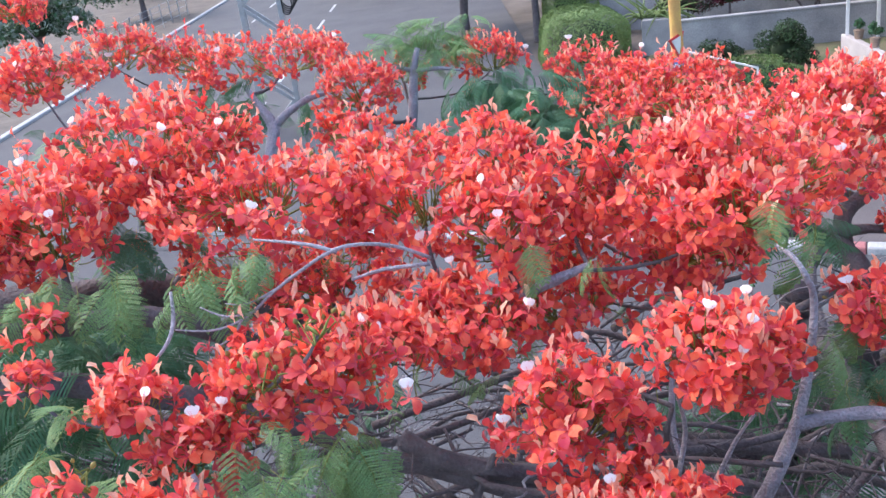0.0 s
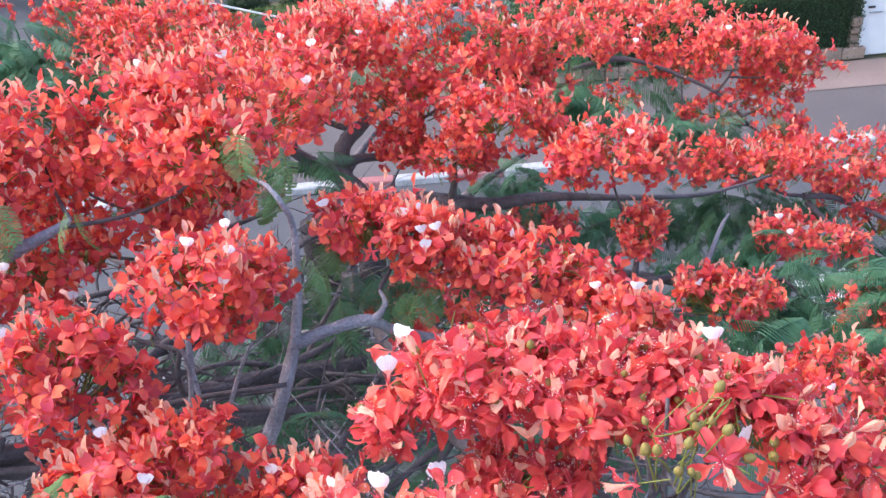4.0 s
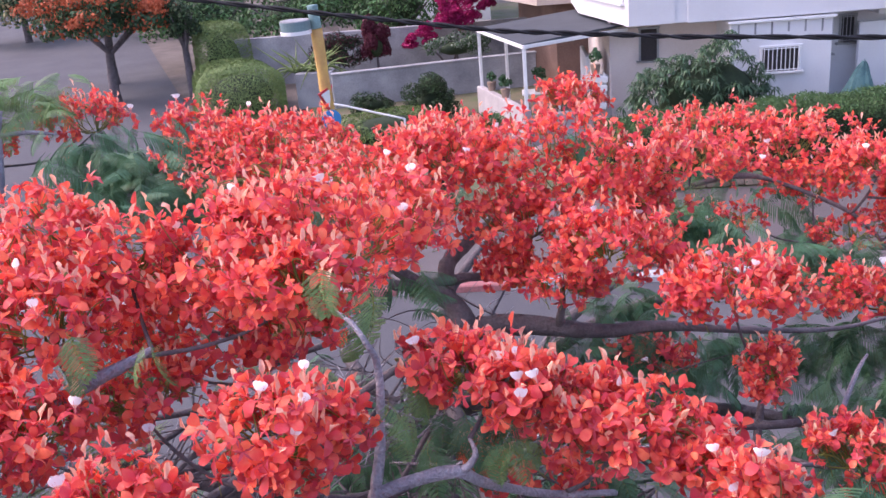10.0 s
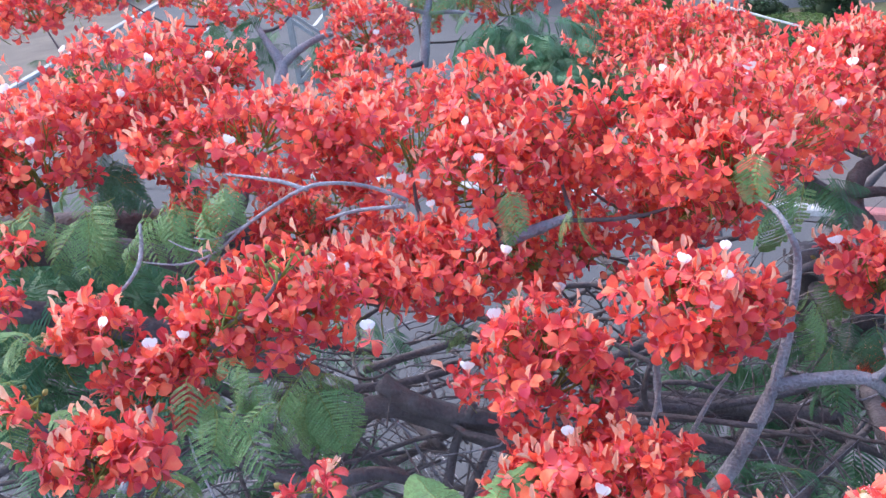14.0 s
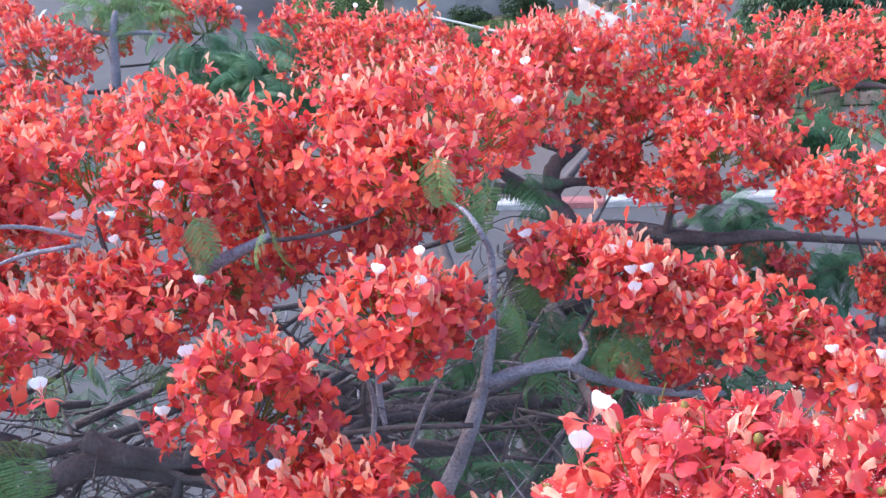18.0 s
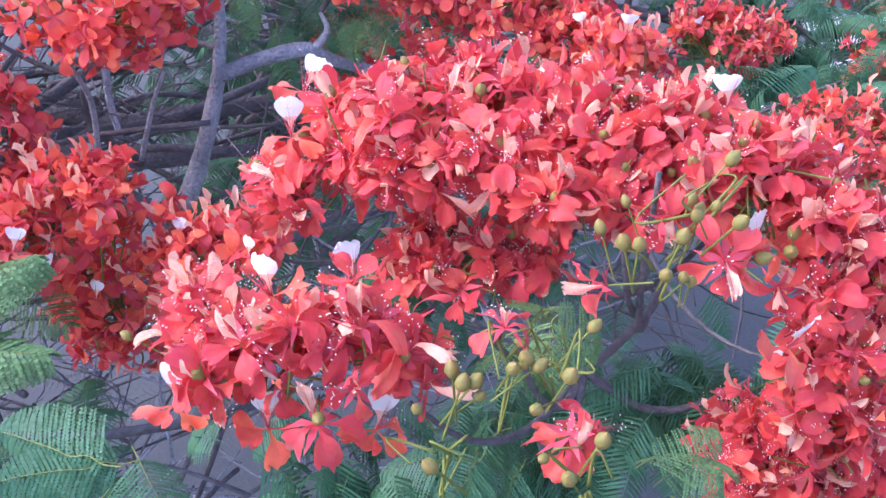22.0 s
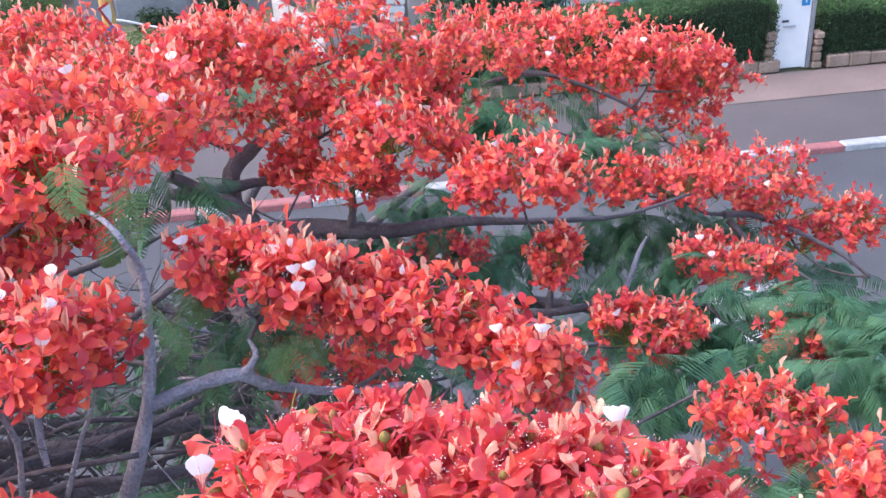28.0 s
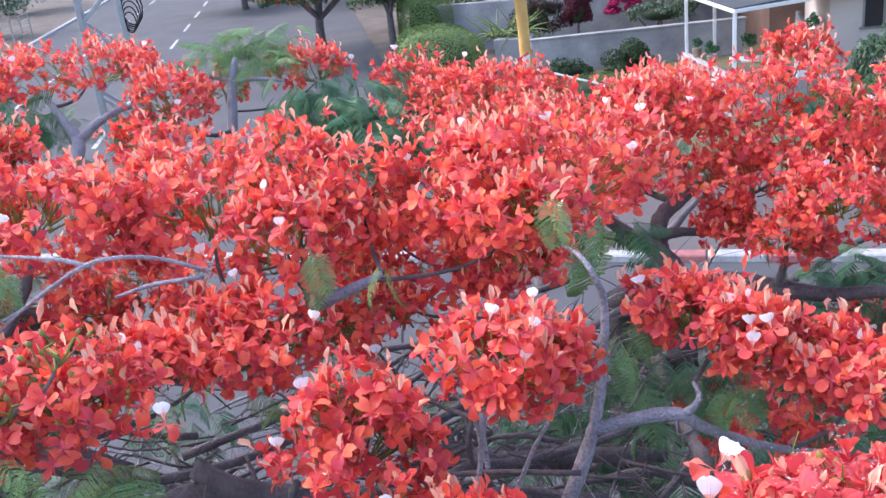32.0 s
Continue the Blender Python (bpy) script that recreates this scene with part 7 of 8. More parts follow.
branch("limb", [(0.55, 2.75, 4.72, 0.012), (0.75, 2.74, 4.71, 0.010), (1.07, 2.62, 4.72, 0.010)], BARK_DARK, TREE, 6, 243)
branch("limb", [(0.56, 2.85, 4.48, 0.017), (0.85, 2.87, 4.53, 0.015), (1.14, 2.82, 4.44, 0.015)], BARK_DARK, TREE, 6, 244)
flower_cluster(-0.25, 1.71, 5.30, 0.09, 0.05, 0.03, 2, 0, 5, near=True, buds=6, size=0.85)
for x, y, z, pitch, heading, size in ((0.11, 1.80, 5.03, -12, 6, 1.08), (0.12, 1.76, 5.0, -4, -22, 1.0), (0.10, 1.85, 5.02, -14, 52, 0.85), (0.08, 1.83, 5.03, -10, 118, 0.8), (0.06, 1.76, 5.0, -5, 175, 0.85)):
    put("leaf", BROAD_FROND, TREE, m=Matrix.LocRotScale(Vector((x, y, z)), Euler((0, radians(pitch), radians(heading))), Vector((1, 1, 1)) * size))
leaf_spray(2.17, 0.69, 4.48, 41, 0.15, None, 180, -20, True, 0.9, 0.5)
leaf_spray(2.51, 0.82, 4.35, 36, 0.14, None, 180, -10, True, 0.9, 0.5)
leaf_spray(2.45, 1.04, 4.54, 31, 0.16, None, 180, -20, True, 0.9, 0.5)
leaf_spray(3.25, 2.59, 4.18, 31, 0.20, None, 180, -20, True, 0.9, 0.5)
leaf_spray(-0.69, 2.86, 5.68, 3, 0.06, 249, 120, -35, False, 0.6, 0.5)
leaf_spray(-1.30, 3.08, 5.62, 4, 0.13, 249, 160, -25, False, 0.6, 0.5)
leaf_spray(-0.40, 2.32, 5.23, 4, 0.07, 269, 120, -45, False, 0.6, 0.5)
leaf_spray(-0.59, 2.15, 5.25, 4, 0.08, 259, 140, -40, False, 0.6, 0.5)
leaf_spray(-1.08, 2.19, 5.53, 4, 0.08, 179, 120, -5, False, 0.6, 0.5)
flower_cluster(0.58, 3.93, 5.28, 0.18, 0.14, 0.13, -9, 0, 68, size=0.87)
leaf_spray(0.61, 4.15, 4.95, 2, 0.14, None, 180, -15, False, 0.7, 0.35)
flower_cluster(1.31, 0.77, 5.56, 0.11, 0.10, 0.06, -31, 0, 4, near=True, buds=13, size=0.98)
flower_cluster(1.35, 0.76, 5.64, 0.05, 0.10, 0.05, -31, 0, 0, near=True, buds=3, size=0.98)
flower_cluster(1.10, 0.72, 5.51, 0.05, 0.10, 0.05, -31, 0, 0, near=True, buds=5, size=0.98)
flower_cluster(0.94, 0.73, 5.44, 0.05, 0.10, 0.05, -31, 0, 0, near=True, buds=7, size=0.98)
flower_cluster(-0.61, 2.41, 5.42, 0.12, 0.10, 0.08, -1, 0, 0, buds=14, size=0.87)
leaf_spray(-0.62, 2.64, 5.14, 2, 0.09, None, 180, -15, False, 0.7, 0.35)
flower_cluster(-0.43, 2.46, 5.55, 0.08, 0.10, 0.05, -1, 0, 0, buds=8, size=0.87)
branch("limb", [(2.30, 5.70, 3.60, 0.060), (2.05, 4.40, 3.95, 0.052), (1.75, 3.00, 4.20, 0.040), (1.60, 2.10, 4.50, 0.030), (1.45, 1.50, 4.95, 0.020), (1.30, 1.15, 5.20, 0.012)], BARK_DARK, TREE, 8, 901)
branch("limb", [(2.65, 0.57, 4.73, 0.011), (2.49, 0.61, 4.80, 0.011), (2.31, 0.66, 4.87, 0.009), (2.14, 0.70, 4.93, 0.007)], BARK_DARK, TREE, 8, 266)
branch("limb", [(1.75, 3.00, 4.30, 0.036), (2.15, 2.10, 4.45, 0.026), (2.30, 1.55, 4.75, 0.016)], BARK_DARK, TREE, 8, 902)
flower_cluster(1.33, 1.00, 5.52, 0.10, 0.10, 0.05, -40, 0, 44, near=True, buds=4, size=0.98)
leaf_spray(4.21, 2.92, 4.08, 31, 0.34, None, 180, -10, True, 0.9, 0.5)
leaf_spray(4.26, 3.08, 3.91, 31, 0.30, None, 180, -10, True, 0.9, 0.5)
leaf_spray(-2.15, 3.88, 4.71, 41, 0.66, None, 180, -10, True, 1.0, 0.5)
leaf_spray(-1.61, 3.59, 4.50, 36, 0.58, None, 180, -10, True, 1.0, 0.5)
leaf_spray(-1.87, 3.70, 4.83, 57, 0.53, None, 180, -10, True, 1.0, 0.5)
leaf_spray(0.28, 1.97, 4.29, 31, 0.19, None, 180, -10, True, 0.7, 0.5)
flower_cluster(1.42, 5.44, 5.29, 0.54, 0.40, 0.08, -1, 0, 92, size=0.82)
leaf_spray(1.41, 5.67, 5.01, 14, 0.40, None, 180, -15, True, 0.9, 0.35)
flower_cluster(1.84, 4.79, 5.35, 0.36, 0.27, 0.07, -1, 0, 82, size=0.82)
leaf_spray(1.83, 5.02, 5.08, 14, 0.27, None, 180, -15, True, 0.9, 0.35)
branch("limb", [(-1.89, 3.08, 5.40, 0.039), (-1.54, 3.18, 5.36, 0.042), (-1.26, 3.28, 5.31, 0.046), (-1.01, 3.43, 5.12, 0.048), (-0.78, 3.56, 4.88, 0.045)], BARK_DARK, TREE, 8, 279)
branch("limb", [(-1.25, 2.68, 5.16, 0.014), (-1.05, 2.78, 5.11, 0.018), (-0.79, 2.94, 4.94, 0.022), (-0.47, 3.07, 4.69, 0.025)], BARK_DARK, TREE, 6, 280)
leaf_spray(0.76, 6.16, 5.18, 62, 0.41, None, 180, -10, True, 0.9, 0.5)
leaf_spray(-0.20, 7.17, 5.59, 12, 0.33, None, 180, 0, False, 0.9, 0.5)
leaf_spray(0.42, 6.71, 5.29, 41, 0.36, None, 180, -10, True, 0.9, 0.5)
branch("limb", [(5.54, 4.83, 4.12, 0.010), (5.50, 4.90, 4.11, 0.009), (5.46, 4.98, 4.12, 0.007), (5.42, 5.04, 4.16, 0.005)], BARK_DARK, TREE, 6, 1)
branch("limb", [(5.71, 3.15, 3.63, 0.010), (5.66, 3.31, 3.60, 0.009), (5.62, 3.46, 3.61, 0.007), (5.58, 3.60, 3.68, 0.005)], BARK_DARK, TREE, 6, 2)
branch("limb", [(-0.88, 2.08, 5.09, 0.011), (-0.90, 2.06, 5.11, 0.009), (-0.92, 2.03, 5.14, 0.008), (-0.93, 2.00, 5.19, 0.006)], BARK_DARK, TREE, 6, 3)
branch("limb", [(5.58, 3.60, 3.68, 0.010), (5.58, 3.65, 3.72, 0.009), (5.58, 3.70, 3.78, 0.007), (5.58, 3.74, 3.87, 0.005)], BARK_DARK, TREE, 6, 4)
branch("limb", [(-1.63, 3.16, 5.37, 0.025), (-1.60, 3.11, 5.37, 0.021), (-1.58, 3.06, 5.39, 0.017), (-1.56, 3.02, 5.42, 0.012)], BARK_DARK, TREE, 6, 5)
branch("limb", [(1.30, 1.15, 5.20, 0.009), (1.26, 1.18, 5.19, 0.008), (1.22, 1.21, 5.23, 0.006), (1.19, 1.23, 5.30, 0.004)], BARK_DARK, TREE, 6, 6)
branch("limb", [(0.04, 3.28, 5.17, 0.014), (-0.03, 3.23, 5.16, 0.012), (-0.10, 3.18, 5.17, 0.010), (-0.16, 3.14, 5.21, 0.007)], BARK_DARK, TREE, 6, 7)
branch("limb", [(-0.81, 2.13, 5.18, 0.010), (-0.83, 2.21, 5.17, 0.009), (-0.86, 2.28, 5.19, 0.007), (-0.88, 2.35, 5.23, 0.005)], BARK_DARK, TREE, 6, 8)
branch("limb", [(-0.88, 2.35, 5.23, 0.010), (-0.93, 2.36, 5.26, 0.009), (-0.98, 2.38, 5.31, 0.007), (-1.03, 2.39, 5.39, 0.005)], BARK_DARK, TREE, 6, 9)
branch("limb", [(3.43, 3.52, 4.18, 0.010), (3.41, 3.49, 4.20, 0.009), (3.39, 3.45, 4.24, 0.007), (3.38, 3.42, 4.29, 0.005)], BARK_DARK, TREE, 6, 10)
branch("limb", [(2.67, 5.37, 4.70, 0.022), (2.69, 5.31, 4.73, 0.019), (2.71, 5.26, 4.78, 0.016), (2.72, 5.21, 4.85, 0.011)], BARK_DARK, TREE, 6, 11)
branch("limb", [(4.48, 5.72, 4.56, 0.013), (4.47, 5.71, 4.59, 0.011), (4.46, 5.69, 4.64, 0.009), (4.45, 5.68, 4.70, 0.006)], BARK_DARK, TREE, 6, 12)
branch("limb", [(1.50, 2.68, 4.96, 0.010), (1.55, 2.72, 4.98, 0.009), (1.60, 2.76, 5.01, 0.007), (1.64, 2.79, 5.06, 0.005)], BARK_DARK, TREE, 6, 13)
branch("limb", [(0.24, 3.25, 5.21, 0.016), (0.23, 3.28, 5.25, 0.014), (0.21, 3.31, 5.30, 0.011), (0.20, 3.33, 5.36, 0.008)], BARK_DARK, TREE, 6, 14)
branch("limb", [(0.72, 2.67, 5.02, 0.010), (0.77, 2.64, 5.04, 0.009), (0.82, 2.61, 5.08, 0.007), (0.86, 2.59, 5.15, 0.005)], BARK_DARK, TREE, 6, 15)
branch("limb", [(5.28, 3.84, 3.94, 0.014), (5.32, 3.89, 3.95, 0.012), (5.36, 3.95, 3.99, 0.010), (5.40, 3.99, 4.05, 0.007)], BARK_DARK, TREE, 6, 16)
branch("limb", [(5.54, 4.83, 4.12, 0.010), (5.57, 4.74, 4.08, 0.009), (5.60, 4.66, 4.05, 0.007), (5.62, 4.58, 4.07, 0.005)], BARK_DARK, TREE, 6, 17)
branch("limb", [(0.08, 3.27, 5.15, 0.015), (0.07, 3.18, 5.12, 0.013), (0.05, 3.09, 5.11, 0.010), (0.04, 3.01, 5.14, 0.007)], BARK_DARK, TREE, 6, 18)
branch("limb", [(-0.88, 2.35, 5.23, 0.010), (-0.76, 2.43, 5.21, 0.009), (-0.64, 2.52, 5.21, 0.007), (-0.54, 2.59, 5.28, 0.005)], BARK_DARK, TREE, 6, 19)
branch("limb", [(5.67, 3.27, 3.69, 0.010), (5.75, 3.34, 3.68, 0.009), (5.82, 3.40, 3.70, 0.007), (5.89, 3.46, 3.75, 0.005)], BARK_DARK, TREE, 6, 20)
branch("limb", [(3.14, 3.61, 4.03, 0.018), (3.16, 3.82, 4.00, 0.015), (3.19, 4.04, 4.02, 0.013), (3.21, 4.22, 4.13, 0.009)], BARK_DARK, TREE, 6, 21)
branch("limb", [(0.76, 2.94, 4.81, 0.010), (0.64, 3.10, 4.81, 0.009), (0.52, 3.27, 4.87, 0.007), (0.42, 3.41, 4.99, 0.005)], BARK_DARK, TREE, 6, 22)
branch("limb", [(5.17, 3.91, 3.95, 0.016), (5.07, 3.96, 3.97, 0.013), (4.97, 4.01, 4.03, 0.011), (4.89, 4.05, 4.12, 0.008)], BARK_DARK, TREE, 6, 23)
branch("limb", [(-0.54, 2.59, 5.28, 0.010), (-0.44, 2.64, 5.25, 0.009), (-0.34, 2.69, 5.25, 0.007), (-0.26, 2.73, 5.30, 0.005)], BARK_DARK, TREE, 6, 24)
branch("limb", [(1.75, 3.00, 4.30, 0.022), (1.79, 2.99, 4.37, 0.018), (1.83, 2.99, 4.47, 0.015), (1.86, 2.98, 4.59, 0.011)], BARK_DARK, TREE, 6, 25)
branch("limb", [(5.42, 5.04, 4.16, 0.010), (5.20, 5.18, 4.13, 0.009), (4.98, 5.33, 4.16, 0.007), (4.79, 5.45, 4.29, 0.005)], BARK_DARK, TREE, 6, 26)
branch("limb", [(2.73, 4.73, 4.59, 0.010), (2.72, 4.73, 4.65, 0.009), (2.71, 4.73, 4.72, 0.007), (2.71, 4.73, 4.82, 0.005)], BARK_DARK, TREE, 6, 27)
branch("limb", [(5.20, 5.18, 4.13, 0.010), (5.27, 5.28, 4.18, 0.009), (5.34, 5.38, 4.26, 0.007), (5.40, 5.47, 4.39, 0.005)], BARK_DARK, TREE, 6, 28)
branch("limb", [(-0.93, 2.00, 5.19, 0.010), (-0.99, 2.02, 5.22, 0.009), (-1.05, 2.03, 5.28, 0.007), (-1.10, 2.05, 5.36, 0.005)], BARK_DARK, TREE, 6, 29)
branch("limb", [(-1.38, 6.56, 5.52, 0.014), (-1.31, 6.65, 5.51, 0.012), (-1.24, 6.74, 5.53, 0.010), (-1.18, 6.82, 5.59, 0.007)], BARK_DARK, TREE, 6, 30)
branch("limb", [(-0.64, 2.52, 5.21, 0.010), (-0.63, 2.48, 5.25, 0.009), (-0.62, 2.44, 5.31, 0.007), (-0.61, 2.41, 5.39, 0.005)], BARK_DARK, TREE, 6, 31)
branch("limb", [(-0.61, 2.41, 5.39, 0.010), (-0.55, 2.43, 5.42, 0.009), (-0.48, 2.44, 5.46, 0.007), (-0.43, 2.46, 5.53, 0.005)], BARK_DARK, TREE, 6, 32)
branch("limb", [(-1.25, 2.68, 5.16, 0.010), (-1.34, 2.68, 5.19, 0.009), (-1.44, 2.68, 5.25, 0.007), (-1.52, 2.68, 5.35, 0.005)], BARK_DARK, TREE, 6, 33)
branch("limb", [(2.72, 4.42, 4.36, 0.030), (2.71, 4.39, 4.43, 0.025), (2.71, 4.36, 4.53, 0.021), (2.70, 4.33, 4.65, 0.015)], BARK_DARK, TREE, 6, 34)
branch("limb", [(1.30, 1.15, 5.20, 0.009), (1.31, 1.13, 5.20, 0.008), (1.32, 1.11, 5.31, 0.006), (1.33, 1.10, 5.48, 0.004)], BARK_DARK, TREE, 6, 35)
branch("limb", [(1.22, 1.21, 5.23, 0.009), (1.23, 1.24, 5.24, 0.008), (1.23, 1.26, 5.34, 0.006), (1.23, 1.29, 5.50, 0.004)], BARK_DARK, TREE, 6, 36)
branch("limb", [(3.35, 3.45, 3.96, 0.015), (3.42, 3.28, 3.94, 0.013), (3.49, 3.11, 3.96, 0.010), (3.55, 2.96, 4.04, 0.007)], BARK_DARK, TREE, 6, 37)
branch("limb", [(2.19, 1.96, 4.53, 0.014), (2.22, 2.05, 4.57, 0.012), (2.25, 2.13, 4.65, 0.010), (2.28, 2.20, 4.76, 0.007)], BARK_DARK, TREE, 6, 38)
branch("limb", [(-0.25, 6.70, 5.15, 0.020), (-0.36, 6.57, 5.17, 0.017), (-0.47, 6.45, 5.24, 0.014), (-0.56, 6.34, 5.38, 0.010)], BARK_DARK, TREE, 6, 39)
branch("limb", [(5.50, 4.88, 4.18, 0.010), (5.61, 4.89, 4.19, 0.009), (5.72, 4.90, 4.22, 0.007), (5.81, 4.91, 4.29, 0.005)], BARK_DARK, TREE, 6, 40)
branch("limb", [(2.19, 1.96, 4.53, 0.009), (2.23, 1.64, 4.24, 0.008), (2.27, 1.32, 4.26, 0.006), (2.31, 1.04, 4.53, 0.004)], BARK_DARK, TREE, 6, 41)
branch("limb", [(4.89, 4.05, 4.12, 0.010), (4.81, 4.10, 4.11, 0.009), (4.72, 4.15, 4.12, 0.007), (4.65, 4.20, 4.17, 0.005)], BARK_DARK, TREE, 6, 42)
branch("limb", [(2.34, 5.20, 5.07, 0.010), (2.33, 5.13, 5.13, 0.009), (2.31, 5.05, 5.21, 0.007), (2.30, 4.99, 5.33, 0.005)], BARK_DARK, TREE, 6, 43)
branch("limb", [(0.52, 3.24, 5.31, 0.010), (0.51, 3.36, 5.32, 0.009), (0.50, 3.48, 5.37, 0.007), (0.49, 3.58, 5.46, 0.005)], BARK_DARK, TREE, 6, 44)
branch("limb", [(1.31, 1.13, 5.20, 0.009), (1.37, 1.13, 5.20, 0.008), (1.43, 1.13, 5.31, 0.006), (1.48, 1.13, 5.50, 0.004)], BARK_DARK, TREE, 6, 45)
branch("limb", [(-0.07, 3.30, 5.24, 0.013), (-0.08, 3.41, 5.27, 0.011), (-0.10, 3.51, 5.33, 0.009), (-0.11, 3.60, 5.43, 0.006)], BARK_DARK, TREE, 6, 46)
branch("limb", [(2.71, 4.73, 4.82, 0.010), (2.83, 4.74, 4.86, 0.009), (2.94, 4.74, 4.94, 0.007), (3.04, 4.75, 5.06, 0.005)], BARK_DARK, TREE, 6, 47)
branch("limb", [(2.47, 5.26, 4.64, 0.027), (2.37, 5.36, 4.67, 0.023), (2.27, 5.46, 4.73, 0.019), (2.18, 5.55, 4.85, 0.013)], BARK_DARK, TREE, 6, 48)
branch("limb", [(-0.78, 3.56, 4.88, 0.027), (-0.71, 3.66, 4.90, 0.023), (-0.65, 3.76, 4.95, 0.019), (-0.59, 3.85, 5.04, 0.013)], BARK_DARK, TREE, 6, 49)
branch("limb", [(0.90, 2.55, 4.34, 0.011), (0.80, 2.44, 4.31, 0.009), (0.70, 2.34, 4.31, 0.008), (0.62, 2.25, 4.37, 0.005)], BARK_DARK, TREE, 6, 50)
branch("limb", [(1.87, 2.69, 4.61, 0.010), (1.92, 2.62, 4.68, 0.009), (1.97, 2.56, 4.78, 0.007), (2.01, 2.50, 4.92, 0.005)], BARK_DARK, TREE, 6, 51)
branch("limb", [(0.55, 2.75, 4.72, 0.010), (0.47, 2.66, 4.78, 0.009), (0.40, 2.56, 4.87, 0.007), (0.33, 2.48, 5.01, 0.005)], BARK_DARK, TREE, 6, 52)
branch("limb", [(-1.54, 3.18, 5.36, 0.025), (-1.58, 3.31, 5.37, 0.021), (-1.62, 3.44, 5.42, 0.018), (-1.66, 3.55, 5.51, 0.013)], BARK_DARK, TREE, 6, 53)
branch("limb", [(-0.88, 4.40, 4.71, 0.030), (-0.82, 4.35, 4.79, 0.025), (-0.75, 4.30, 4.91, 0.021), (-0.70, 4.26, 5.07, 0.015)], BARK_DARK, TREE, 6, 54)
branch("limb", [(5.40, 5.47, 4.39, 0.010), (5.38, 5.56, 4.43, 0.009), (5.35, 5.66, 4.50, 0.007), (5.33, 5.74, 4.62, 0.005)], BARK_DARK, TREE, 6, 55)
branch("limb", [(4.09, 3.04, 4.03, 0.010), (4.12, 2.87, 3.97, 0.009), (4.15, 2.69, 3.95, 0.007), (4.17, 2.54, 4.00, 0.005)], BARK_DARK, TREE, 6, 56)
branch("limb", [(1.37, 1.13, 5.20, 0.009), (1.45, 1.06, 5.15, 0.008), (1.52, 0.98, 5.24, 0.006), (1.59, 0.92, 5.42, 0.004)], BARK_DARK, TREE, 6, 57)
branch("limb", [(0.47, 3.24, 5.29, 0.010), (0.70, 3.32, 5.24, 0.009), (0.93, 3.40, 5.24, 0.007), (1.13, 3.47, 5.34, 0.005)], BARK_DARK, TREE, 6, 58)
branch("limb", [(1.52, 0.98, 5.24, 0.009), (1.45, 0.94, 5.21, 0.008), (1.37, 0.90, 5.32, 0.006), (1.31, 0.87, 5.52, 0.004)], BARK_DARK, TREE, 6, 59)
branch("limb", [(-1.49, 4.24, 5.02, 0.030), (-1.40, 4.17, 5.10, 0.025), (-1.31, 4.11, 5.22, 0.021), (-1.24, 4.05, 5.39, 0.015)], BARK_DARK, TREE, 6, 60)
branch("limb", [(5.17, 3.50, 3.80, 0.010), (4.97, 3.45, 3.80, 0.009), (4.77, 3.39, 3.85, 0.007), (4.60, 3.34, 3.98, 0.005)], BARK_DARK, TREE, 6, 61)
branch("limb", [(1.41, 1.41, 5.01, 0.009), (1.44, 1.19, 4.81, 0.008), (1.47, 0.96, 4.84, 0.006), (1.50, 0.77, 5.04, 0.004)], BARK_DARK, TREE, 6, 62)
branch("limb", [(1.45, 0.94, 5.21, 0.009), (1.31, 0.92, 5.16, 0.008), (1.18, 0.89, 5.26, 0.006), (1.06, 0.87, 5.47, 0.004)], BARK_DARK, TREE, 6, 63)
branch("limb", [(-0.24, 6.72, 5.21, 0.020), (-0.26, 6.95, 5.18, 0.017), (-0.29, 7.17, 5.20, 0.014), (-0.31, 7.36, 5.30, 0.010)], BARK_DARK, TREE, 6, 64)
branch("limb", [(-0.29, 7.17, 5.20, 0.010), (-0.05, 7.23, 5.17, 0.009), (0.19, 7.28, 5.19, 0.007), (0.40, 7.33, 5.31, 0.005)], BARK_DARK, TREE, 6, 65)
branch("limb", [(1.31, 0.92, 5.16, 0.009), (1.40, 0.86, 5.07, 0.008), (1.48, 0.81, 5.08, 0.006), (1.55, 0.76, 5.17, 0.004)], BARK_DARK, TREE, 6, 66)
branch("limb", [(3.38, 3.42, 4.29, 0.010), (3.33, 3.47, 4.40, 0.009), (3.29, 3.52, 4.54, 0.007), (3.25, 3.56, 4.74, 0.005)], BARK_DARK, TREE, 6, 67)
branch("limb", [(1.31, 0.92, 5.16, 0.009), (1.24, 0.88, 5.15, 0.008), (1.16, 0.85, 5.27, 0.006), (1.10, 0.82, 5.47, 0.004)], BARK_DARK, TREE, 6, 68)
branch("limb", [(0.47, 2.66, 4.78, 0.010), (0.48, 2.49, 4.76, 0.009), (0.48, 2.32, 4.78, 0.007), (0.48, 2.17, 4.87, 0.005)], BARK_DARK, TREE, 6, 69)
branch("limb", [(0.91, 3.61, 4.56, 0.010), (0.96, 3.64, 4.68, 0.009), (1.02, 3.68, 4.84, 0.007), (1.06, 3.71, 5.05, 0.005)], BARK_DARK, TREE, 6, 70)
branch("limb", [(2.70, 4.33, 4.65, 0.010), (2.76, 4.26, 4.69, 0.009), (2.83, 4.18, 4.76, 0.007), (2.88, 4.12, 4.86, 0.005)], BARK_DARK, TREE, 6, 71)
branch("limb", [(1.06, 3.71, 5.05, 0.010), (1.01, 3.67, 5.05, 0.009), (0.97, 3.64, 5.06, 0.007), (0.93, 3.61, 5.09, 0.005)], BARK_DARK, TREE, 6, 72)
